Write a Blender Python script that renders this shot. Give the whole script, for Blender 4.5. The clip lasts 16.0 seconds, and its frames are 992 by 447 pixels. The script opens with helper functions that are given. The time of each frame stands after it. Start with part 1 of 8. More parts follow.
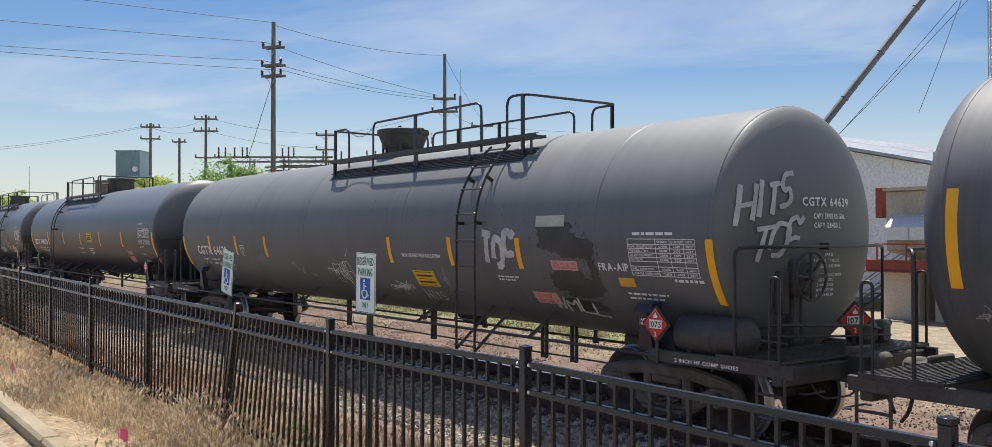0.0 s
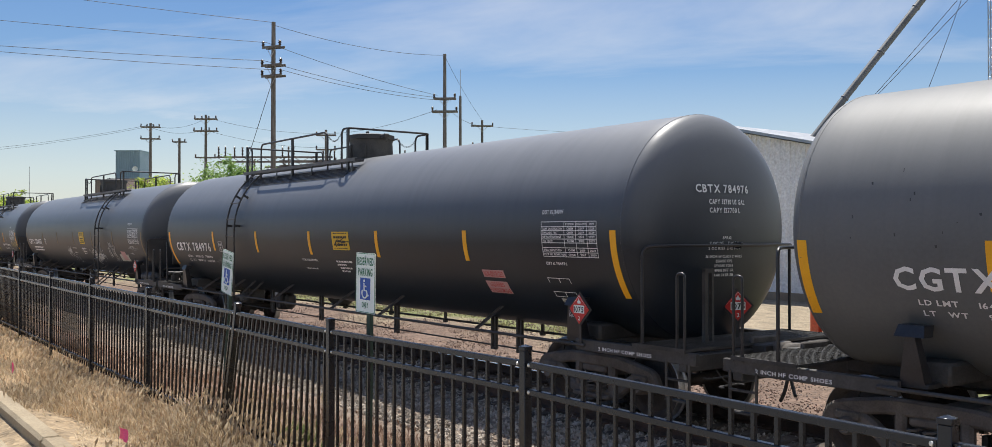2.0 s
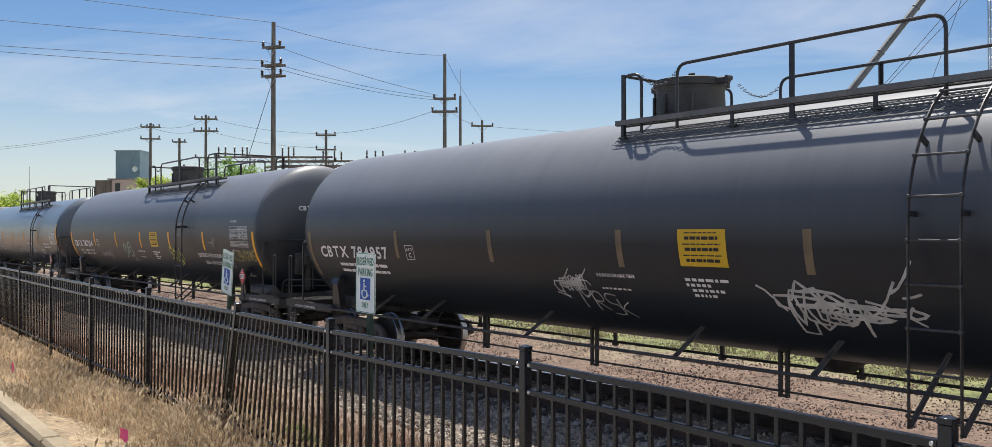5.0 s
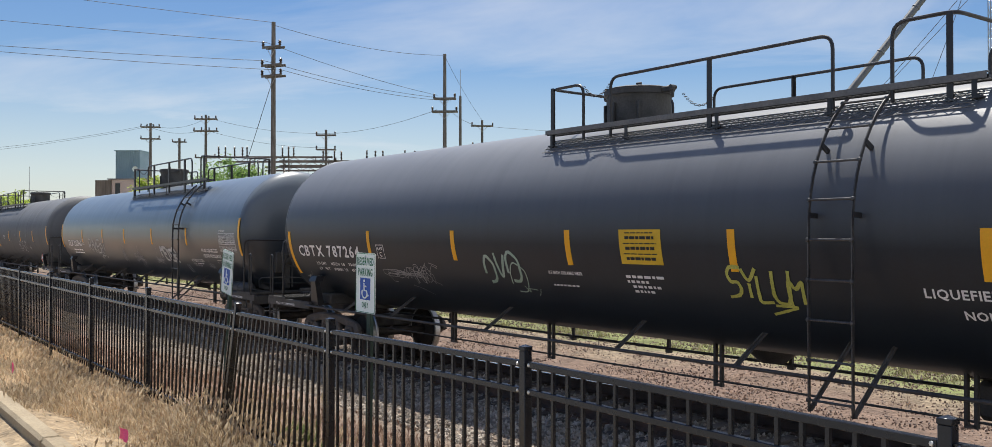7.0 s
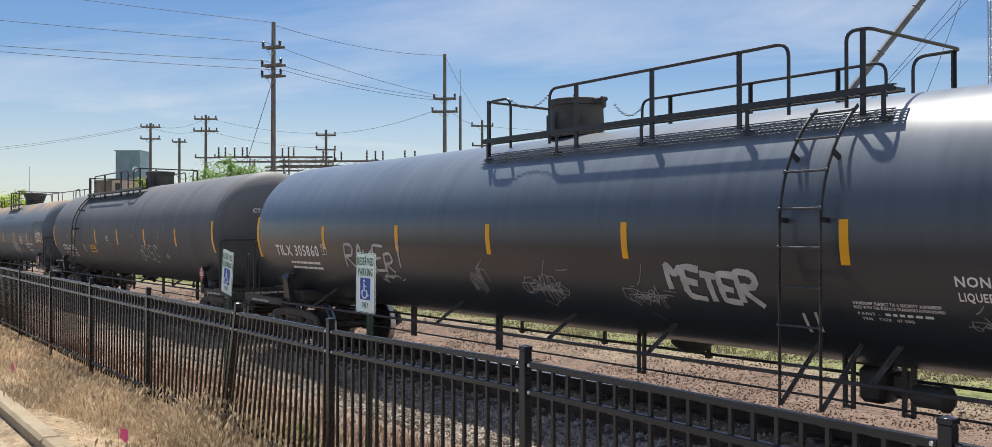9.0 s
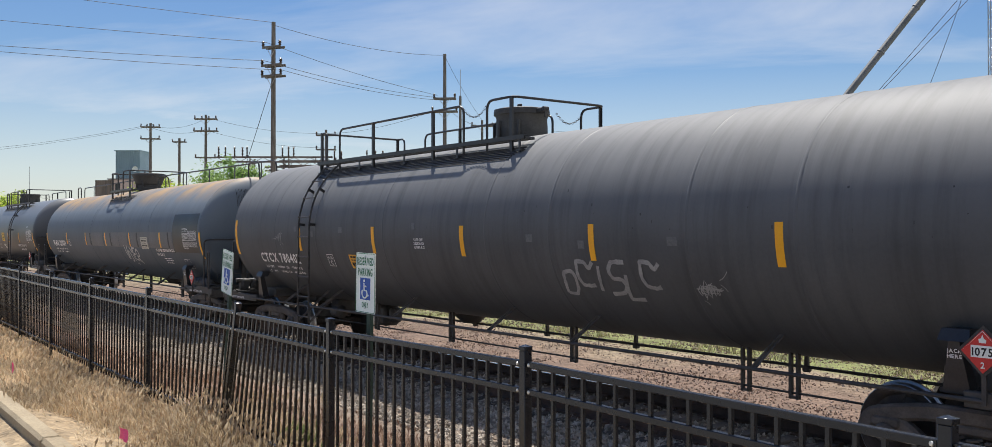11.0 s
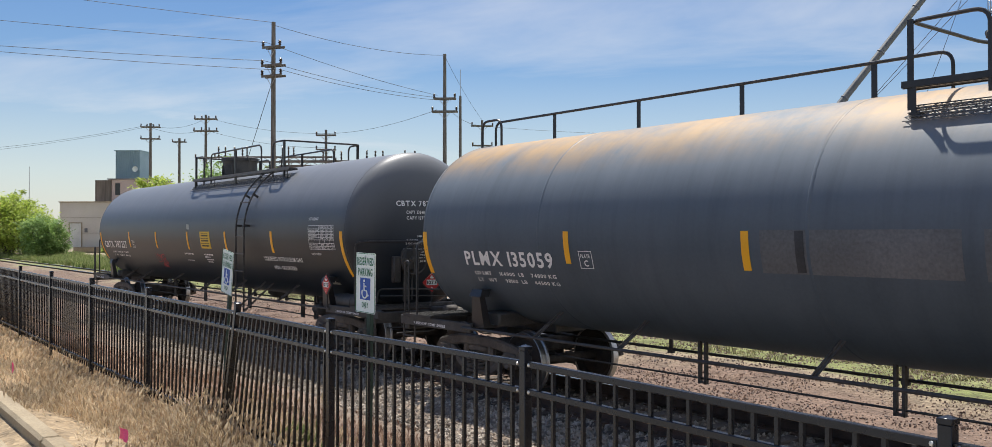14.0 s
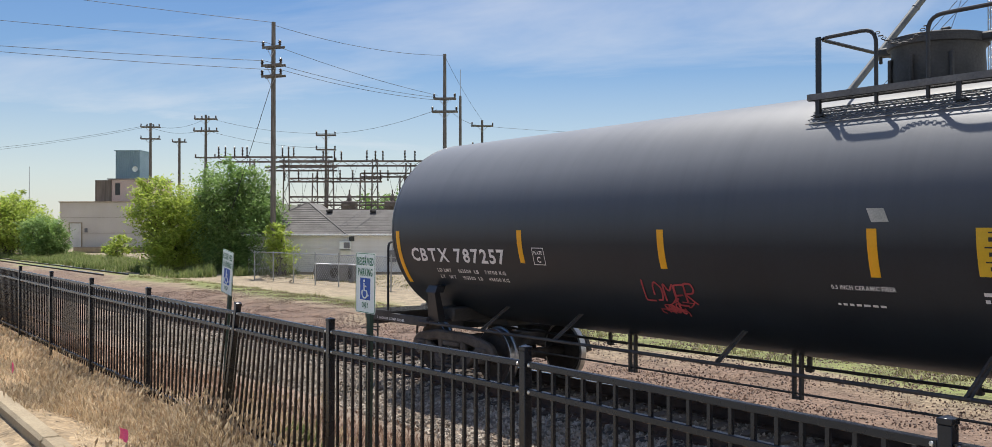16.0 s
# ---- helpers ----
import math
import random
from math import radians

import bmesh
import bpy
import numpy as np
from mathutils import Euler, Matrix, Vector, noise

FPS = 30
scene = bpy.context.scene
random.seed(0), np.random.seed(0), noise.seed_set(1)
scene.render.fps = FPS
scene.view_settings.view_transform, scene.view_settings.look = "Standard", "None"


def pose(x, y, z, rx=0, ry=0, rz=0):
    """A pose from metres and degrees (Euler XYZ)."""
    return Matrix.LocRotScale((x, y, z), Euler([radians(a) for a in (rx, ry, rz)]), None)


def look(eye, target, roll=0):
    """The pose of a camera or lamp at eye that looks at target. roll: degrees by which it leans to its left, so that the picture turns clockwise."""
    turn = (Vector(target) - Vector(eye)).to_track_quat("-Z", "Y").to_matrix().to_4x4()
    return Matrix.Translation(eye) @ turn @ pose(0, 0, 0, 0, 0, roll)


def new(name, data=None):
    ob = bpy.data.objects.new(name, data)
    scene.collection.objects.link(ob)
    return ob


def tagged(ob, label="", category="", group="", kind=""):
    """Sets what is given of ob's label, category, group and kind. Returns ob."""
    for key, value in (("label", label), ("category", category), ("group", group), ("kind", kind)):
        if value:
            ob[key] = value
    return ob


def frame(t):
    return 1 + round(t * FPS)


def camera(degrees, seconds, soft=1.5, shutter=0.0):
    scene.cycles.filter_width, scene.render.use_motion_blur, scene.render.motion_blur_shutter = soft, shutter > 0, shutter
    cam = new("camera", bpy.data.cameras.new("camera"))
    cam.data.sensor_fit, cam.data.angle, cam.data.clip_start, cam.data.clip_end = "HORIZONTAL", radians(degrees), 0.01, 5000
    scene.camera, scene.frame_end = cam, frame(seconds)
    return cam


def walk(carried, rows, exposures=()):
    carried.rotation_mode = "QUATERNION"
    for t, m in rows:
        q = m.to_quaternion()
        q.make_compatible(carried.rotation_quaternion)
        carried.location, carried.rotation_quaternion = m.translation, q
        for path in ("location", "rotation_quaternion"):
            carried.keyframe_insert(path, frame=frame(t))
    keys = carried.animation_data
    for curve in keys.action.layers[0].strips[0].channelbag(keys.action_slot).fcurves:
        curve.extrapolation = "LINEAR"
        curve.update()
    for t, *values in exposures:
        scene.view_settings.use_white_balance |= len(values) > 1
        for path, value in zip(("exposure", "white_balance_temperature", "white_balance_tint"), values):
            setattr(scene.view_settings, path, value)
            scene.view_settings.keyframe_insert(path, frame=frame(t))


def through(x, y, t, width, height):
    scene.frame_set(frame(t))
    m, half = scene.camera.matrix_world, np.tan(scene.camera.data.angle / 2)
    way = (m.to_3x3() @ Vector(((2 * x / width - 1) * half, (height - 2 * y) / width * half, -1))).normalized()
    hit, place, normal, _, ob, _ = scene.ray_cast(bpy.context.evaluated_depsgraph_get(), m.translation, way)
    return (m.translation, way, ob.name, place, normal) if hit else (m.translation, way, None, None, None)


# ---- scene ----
cam = camera(55.5, 16.0, soft=0.5)
EYE = Vector((0.0, 0.0, 2.33))
VIEW = radians(36.41)
LIFT = radians(0.615)
AIM = EYE + Vector((-math.cos(VIEW) * math.cos(LIFT), math.sin(VIEW) * math.cos(LIFT), math.sin(LIFT)))
walk(cam, [(0.0, look(EYE, AIM)), (16.0, look(EYE, AIM))], exposures=[(0.0, 0.54), (16.0, 0.54)])

# ---- sky and sun ----
SUN_FROM = Vector((-0.44, 0.28, 1.16)).normalized()
SUN_EL = math.asin(SUN_FROM.z)
SUN_AZ = math.atan2(SUN_FROM.x, SUN_FROM.y)


def build_world():
    w = bpy.data.worlds.new("day_sky")
    scene.world = w
    w.use_nodes = True
    nt = w.node_tree
    nt.nodes.clear()
    N, L = nt.nodes.new, nt.links.new
    out, bg = N("ShaderNodeOutputWorld"), N("ShaderNodeBackground")
    sky = N("ShaderNodeTexSky")
    sky.sky_type, sky.sun_disc = "NISHITA", False
    sky.sun_elevation, sky.sun_rotation = SUN_EL, SUN_AZ
    sky.air_density, sky.dust_density, sky.ozone_density = 1.0, 0.6, 2.5
    tc = N("ShaderNodeTexCoord")
    sep = N("ShaderNodeSeparateXYZ")
    L(tc.outputs["Generated"], sep.inputs[0])
    # thin high cloud: the direction is laid out on a flat layer overhead
    hz = N("ShaderNodeMath"); hz.operation = "MAXIMUM"; hz.inputs[1].default_value = 0.0
    L(sep.outputs[2], hz.inputs[0])
    den = N("ShaderNodeMath"); den.operation = "ADD"; den.inputs[1].default_value = 0.12
    L(hz.outputs[0], den.inputs[0])
    flat = N("ShaderNodeVectorMath"); flat.operation = "DIVIDE"
    comb = N("ShaderNodeCombineXYZ")
    for i in range(3):
        L(den.outputs[0], comb.inputs[i])
    L(tc.outputs["Generated"], flat.inputs[0]); L(comb.outputs[0], flat.inputs[1])
    turn = N("ShaderNodeMapping")
    turn.inputs["Rotation"].default_value = (0, 0, radians(-50))
    L(flat.outputs[0], turn.inputs[0])
    mp = N("ShaderNodeMapping")
    mp.inputs["Scale"].default_value = (0.62, 1.05, 0.0)
    mp.inputs["Location"].default_value = (3.1, 1.7, 0)
    L(turn.outputs[0], mp.inputs[0])
    n1 = N("ShaderNodeTexNoise")
    n1.inputs["Scale"].default_value, n1.inputs["Detail"].default_value = 0.62, 7.0
    n1.inputs["Roughness"].default_value, n1.inputs["Distortion"].default_value = 0.58, 0.8
    L(mp.outputs[0], n1.inputs[0])
    ramp = N("ShaderNodeValToRGB")
    ramp.color_ramp.elements[0].position, ramp.color_ramp.elements[1].position = 0.44, 0.74
    # the veil thickens right of the view and, unseen, behind it as fill light
    side = N("ShaderNodeVectorMath"); side.operation = "DOT_PRODUCT"
    side.inputs[1].default_value = (0.88, 0.47, 0.0)
    L(tc.outputs["Generated"], side.inputs[0])
    veil = N("ShaderNodeMath"); veil.operation = "MULTIPLY_ADD"; veil.inputs[1].default_value = 0.21
    L(side.outputs["Value"], veil.inputs[0]); L(n1.outputs[0], veil.inputs[2])
    L(veil.outputs[0], ramp.inputs[0])
    # haze whitens the lowest part of the sky
    low = N("ShaderNodeMapRange"); low.clamp = True
    low.inputs[1].default_value, low.inputs[2].default_value = 0.0, 0.17
    low.inputs[3].default_value, low.inputs[4].default_value = 0.55, 0.0
    L(hz.outputs[0], low.inputs[0])
    amount = N("ShaderNodeMath"); amount.operation = "MULTIPLY_ADD"; amount.use_clamp = True
    amount.inputs[1].default_value = 0.80
    L(ramp.outputs[0], amount.inputs[0]); L(low.outputs[0], amount.inputs[2])
    mix = N("ShaderNodeMix"); mix.data_type = "RGBA"
    mix.inputs[7].default_value = CLOUD
    hs = N("ShaderNodeHueSaturation")
    hs.inputs["Hue"].default_value = 0.507
    hs.inputs["Saturation"].default_value, hs.inputs["Value"].default_value = 1.28, 0.58
    L(sky.outputs[0], hs.inputs["Color"])
    L(amount.outputs[0], mix.inputs[0]); L(hs.outputs[0], mix.inputs[6])
    L(mix.outputs[2], bg.inputs[0])
    bg.inputs[1].default_value = SKY_STRENGTH
    L(bg.outputs[0], out.inputs[0])


CLOUD = (4.75, 4.85, 5.05, 1.0)
SKY_STRENGTH = 0.12
build_world()
sun_data = bpy.data.lights.new("sun", "SUN")
sun_data.energy, sun_data.angle, sun_data.color = 4.2, radians(0.53), (1.0, 0.955, 0.88)
sun = new("sun", sun_data)
sun.matrix_world = look(SUN_FROM * 60, (0, 0, 0))

# ---- materials ----


def surf(name, a, b, rough=0.6, metal=0.0, big=1.2, fine=18.0, bump=0.15, third=None, spread=(0.35, 0.65), rvar=0.12,
         piece=0.0, stretch=(1, 1, 1), coat=0.0, grain=0.21):
    """A worn surface: colour a to b at a large scale, a fine grain over it, relief and uneven gloss."""
    m = bpy.data.materials.new(name)
    m.use_nodes = True
    nt = m.node_tree
    N, L = nt.nodes.new, nt.links.new
    p = nt.nodes["Principled BSDF"]
    tc = N("ShaderNodeTexCoord")
    mp = N("ShaderNodeMapping")
    mp.inputs["Scale"].default_value = stretch
    L(tc.outputs["Object"], mp.inputs[0])
    n1, n2 = N("ShaderNodeTexNoise"), N("ShaderNodeTexNoise")
    n1.inputs["Scale"].default_value, n1.inputs["Detail"].default_value = big, 5.0
    n2.inputs["Scale"].default_value, n2.inputs["Detail"].default_value = fine, 4.0
    L(mp.outputs[0], n1.inputs[0]); L(mp.outputs[0], n2.inputs[0])
    r = N("ShaderNodeValToRGB")
    e = r.color_ramp.elements
    e[0].position, e[1].position = spread
    e[0].color, e[1].color = (*a, 1), (*b, 1)
    if third:
        x = e.new(min(0.97, spread[1] + 0.12))
        x.color = (*third, 1)
    L(n1.outputs[0], r.inputs[0])
    g = N("ShaderNodeMapRange")
    g.inputs[1].default_value, g.inputs[2].default_value, g.inputs[3].default_value, g.inputs[4].default_value = 0.25, 0.75, 1 - grain, 1 + grain
    L(n2.outputs[0], g.inputs[0])
    mul = N("ShaderNodeVectorMath"); mul.operation = "SCALE"
    L(r.outputs[0], mul.inputs[0]); L(g.outputs[0], mul.inputs["Scale"])
    last = mul
    if piece:
        oi = N("ShaderNodeObjectInfo")
        pr = N("ShaderNodeMapRange")
        pr.inputs[3].default_value, pr.inputs[4].default_value = 1 - piece, 1 + piece
        L(oi.outputs["Random"], pr.inputs[0])
        last = N("ShaderNodeVectorMath"); last.operation = "SCALE"
        L(mul.outputs[0], last.inputs[0]); L(pr.outputs[0], last.inputs["Scale"])
    L(last.outputs[0], p.inputs["Base Color"])
    rr = N("ShaderNodeMapRange")
    rr.inputs[3].default_value, rr.inputs[4].default_value = max(0.03, rough - rvar), min(1.0, rough + rvar)
    L(n1.outputs[0], rr.inputs[0]); L(rr.outputs[0], p.inputs["Roughness"])
    p.inputs["Metallic"].default_value = metal
    p.inputs["Coat Weight"].default_value, p.inputs["Coat Roughness"].default_value = coat, 0.22
    if bump:
        bp = N("ShaderNodeBump")
        bp.inputs["Strength"].default_value, bp.inputs["Distance"].default_value = bump, 0.02
        L(n2.outputs[0], bp.inputs["Height"]); L(bp.outputs[0], p.inputs["Normal"])
    return m


def tank_paint(name, a, b, rough, lit_top, rust=0.0, coat=0.0, shine=0.5, drip=0.15, streak=0.2):
    """Railcar paint: streaks that run down the round side, an upper side paled to imitate light from above, fine
    orange-peel relief.
    """
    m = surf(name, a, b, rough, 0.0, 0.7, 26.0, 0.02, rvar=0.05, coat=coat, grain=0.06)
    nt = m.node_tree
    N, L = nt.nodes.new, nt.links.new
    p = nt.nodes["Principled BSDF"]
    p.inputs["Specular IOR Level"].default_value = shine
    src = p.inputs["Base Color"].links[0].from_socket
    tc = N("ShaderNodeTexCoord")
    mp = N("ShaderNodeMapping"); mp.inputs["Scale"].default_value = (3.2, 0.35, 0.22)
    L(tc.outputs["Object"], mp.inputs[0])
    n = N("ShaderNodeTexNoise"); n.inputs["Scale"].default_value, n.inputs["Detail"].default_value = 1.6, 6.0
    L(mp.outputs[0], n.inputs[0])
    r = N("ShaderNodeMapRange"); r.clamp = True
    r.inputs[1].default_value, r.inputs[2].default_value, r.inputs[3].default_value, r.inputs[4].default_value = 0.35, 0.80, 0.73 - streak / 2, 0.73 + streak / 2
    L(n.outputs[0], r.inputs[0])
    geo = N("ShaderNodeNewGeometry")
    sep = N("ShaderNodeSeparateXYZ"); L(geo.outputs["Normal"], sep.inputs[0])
    # paler where the shell faces up: overhead light put into the colour
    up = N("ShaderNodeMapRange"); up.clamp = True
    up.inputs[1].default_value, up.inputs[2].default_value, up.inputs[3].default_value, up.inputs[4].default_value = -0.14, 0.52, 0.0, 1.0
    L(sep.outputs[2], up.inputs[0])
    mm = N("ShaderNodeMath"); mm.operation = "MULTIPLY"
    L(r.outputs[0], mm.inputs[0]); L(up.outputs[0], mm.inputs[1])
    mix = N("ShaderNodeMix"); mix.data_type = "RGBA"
    mix.inputs[7].default_value = (*lit_top, 1)
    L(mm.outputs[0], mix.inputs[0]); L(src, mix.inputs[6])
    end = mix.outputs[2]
    if rust:
        n3 = N("ShaderNodeTexNoise"); n3.inputs["Scale"].default_value, n3.inputs["Detail"].default_value = 0.5, 7.0
        n3.inputs["Roughness"].default_value = 0.65
        L(tc.outputs["Object"], n3.inputs[0])
        r3 = N("ShaderNodeMapRange"); r3.clamp = True
        r3.inputs[1].default_value, r3.inputs[2].default_value, r3.inputs[3].default_value, r3.inputs[4].default_value = 0.42, 0.60, 0.0, rust
        L(n3.outputs[0], r3.inputs[0])
        top = N("ShaderNodeMapRange"); top.clamp = True
        top.inputs[1].default_value, top.inputs[2].default_value, top.inputs[3].default_value, top.inputs[4].default_value = 0.52, 0.82, 0.0, 1.0
        L(sep.outputs[2], top.inputs[0])
        m3 = N("ShaderNodeMath"); m3.operation = "MULTIPLY"
        L(r3.outputs[0], m3.inputs[0]); L(top.outputs[0], m3.inputs[1])
        mix3 = N("ShaderNodeMix"); mix3.data_type = "RGBA"
        mix3.inputs[7].default_value = (0.46, 0.30, 0.15, 1)
        L(m3.outputs[0], mix3.inputs[0]); L(end, mix3.inputs[6])
        end = mix3.outputs[2]
    # darker runs of grime down the shell
    md = N("ShaderNodeMapping"); md.inputs["Scale"].default_value = (3.6, 0.4, 0.28); md.inputs["Location"].default_value = (4.0, 1.0, 2.0)
    L(tc.outputs["Object"], md.inputs[0])
    nd = N("ShaderNodeTexNoise"); nd.inputs["Scale"].default_value, nd.inputs["Detail"].default_value = 1.3, 8.0
    nd.inputs["Roughness"].default_value = 0.65
    L(md.outputs[0], nd.inputs[0])
    rd = N("ShaderNodeMapRange"); rd.clamp = True
    rd.inputs[1].default_value, rd.inputs[2].default_value, rd.inputs[3].default_value, rd.inputs[4].default_value = 0.48, 0.72, 1.0, 1 - drip
    L(nd.outputs[0], rd.inputs[0])
    dk = N("ShaderNodeVectorMath"); dk.operation = "SCALE"
    L(end, dk.inputs[0]); L(rd.outputs[0], dk.inputs["Scale"])
    L(dk.outputs[0], p.inputs["Base Color"])
    return m


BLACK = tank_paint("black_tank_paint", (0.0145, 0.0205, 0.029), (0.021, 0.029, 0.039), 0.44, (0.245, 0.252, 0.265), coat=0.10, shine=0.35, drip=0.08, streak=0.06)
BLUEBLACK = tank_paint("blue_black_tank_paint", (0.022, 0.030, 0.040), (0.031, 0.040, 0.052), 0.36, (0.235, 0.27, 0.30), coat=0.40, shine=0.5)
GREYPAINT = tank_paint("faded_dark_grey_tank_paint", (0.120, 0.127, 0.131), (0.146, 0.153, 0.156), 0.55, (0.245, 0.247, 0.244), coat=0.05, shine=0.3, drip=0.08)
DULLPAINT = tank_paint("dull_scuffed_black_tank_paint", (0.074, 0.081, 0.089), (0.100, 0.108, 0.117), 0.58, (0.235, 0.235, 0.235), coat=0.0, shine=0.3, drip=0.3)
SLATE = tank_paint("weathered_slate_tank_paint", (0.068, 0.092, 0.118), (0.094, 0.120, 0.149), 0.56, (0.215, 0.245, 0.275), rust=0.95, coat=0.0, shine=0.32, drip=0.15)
GEAR = surf("grimy_black_steel", (0.040, 0.039, 0.038), (0.082, 0.078, 0.073), 0.62, 0.1, 3.0, 40, 0.2)
FRAMEBLACK = surf("black_painted_steel", (0.020, 0.020, 0.022), (0.034, 0.034, 0.036), 0.40, 0.0, 4.0, 50, 0.06)
WALKGREY = surf("dusty_walkway_steel", (0.13, 0.13, 0.13), (0.20, 0.198, 0.19), 0.65, 0.1, 3.0, 40, 0.12)
TRUCKSTEEL = surf("dusty_cast_steel", (0.075, 0.067, 0.060), (0.150, 0.133, 0.118), 0.75, 0.1, 5.0, 60, 0.3)
TREAD = surf("polished_wheel_steel", (0.40, 0.39, 0.38), (0.55, 0.54, 0.53), 0.42, 1.0, 6.0, 60, 0.03)
WHEELDARK = surf("rusty_dark_wheel_steel", (0.030, 0.025, 0.022), (0.070, 0.056, 0.046), 0.7, 0.2, 6.0, 60, 0.2)
YELLOW = surf("yellow_reflective_film", (0.90, 0.43, 0.008), (0.95, 0.47, 0.012), 0.45, 0.0, 5.0, 60, 0.02, grain=0.05)
FADED = surf("faded_yellow_film", (0.16, 0.12, 0.07), (0.22, 0.17, 0.10), 0.6, 0.0, 5.0, 60, 0.02, grain=0.05)
WHITE = surf("white_stencil_paint", (0.78, 0.79, 0.79), (0.87, 0.87, 0.86), 0.6, 0.0, 6.0, 80, 0.02, grain=0.05)
REDFILM = surf("red_placard_film", (0.60, 0.035, 0.03), (0.68, 0.05, 0.04), 0.45, 0.0, 8.0, 80, 0.02, grain=0.05)
FENCEBLACK = surf("black_powder_coat", (0.0065, 0.008, 0.012), (0.010, 0.012, 0.017), 0.27, 0.0, 6.0, 90, 0.05)
FENCEBLACK.node_tree.nodes["Principled BSDF"].inputs["Specular IOR Level"].default_value = 0.5
BOLT = surf("zinc_bolt", (0.5, 0.5, 0.5), (0.65, 0.65, 0.65), 0.35, 1.0, 20, 90, 0.05)
SIGNWHITE = surf("white_sign_sheeting", (0.86, 0.89, 0.84), (0.91, 0.94, 0.89), 0.5, 0.0, 6, 60, 0.02, grain=0.05)
SIGNGREEN = surf("green_sign_ink", (0.02, 0.16, 0.07), (0.03, 0.20, 0.09), 0.5, 0.0, 6, 60, 0.0, grain=0.05)
SIGNBLUE = surf("blue_sign_ink", (0.012, 0.07, 0.36), (0.02, 0.09, 0.42), 0.5, 0.0, 6, 60, 0.0, grain=0.05)
POSTGREEN = surf("dark_green_post_paint", (0.012, 0.035, 0.024), (0.02, 0.05, 0.035), 0.5, 0.0, 6, 60, 0.08)
RAIL = surf("rusty_rail_steel", (0.055, 0.034, 0.024), (0.11, 0.07, 0.05), 0.75, 0.2, 3, 60, 0.2)
RAILTOP = surf("worn_rail_head", (0.62, 0.61, 0.60), (0.74, 0.73, 0.72), 0.2, 1.0, 4, 60, 0.02)
TIE = surf("weathered_tie_wood", (0.05, 0.038, 0.03), (0.12, 0.095, 0.075), 0.9, 0.0, 4, 40, 0.5, piece=0.25)
CONCRETE = surf("aged_concrete", (0.29, 0.23, 0.16), (0.39, 0.315, 0.225), 0.9, 0.0, 1.5, 50, 0.3)
KERBSTONE = surf("worn_tan_kerb_concrete", (0.29, 0.228, 0.145), (0.37, 0.30, 0.20), 0.92, 0.0, 1.3, 45, 0.4)
LOT = surf("pale_bounce_concrete", (0.25, 0.245, 0.235), (0.34, 0.333, 0.32), 0.9, 0.0, 0.8, 60, 0.3)
WOODPOLE = surf("weathered_pole_wood", (0.13, 0.112, 0.095), (0.22, 0.195, 0.17), 0.9, 0.0, 2.0, 30, 0.4, stretch=(6, 6, 0.6))
PINK = surf("pink_marker_film", (0.90, 0.09, 0.24), (0.95, 0.13, 0.30), 0.5, 0.0, 6, 60, 0.0)

# ---- mesh helpers ----


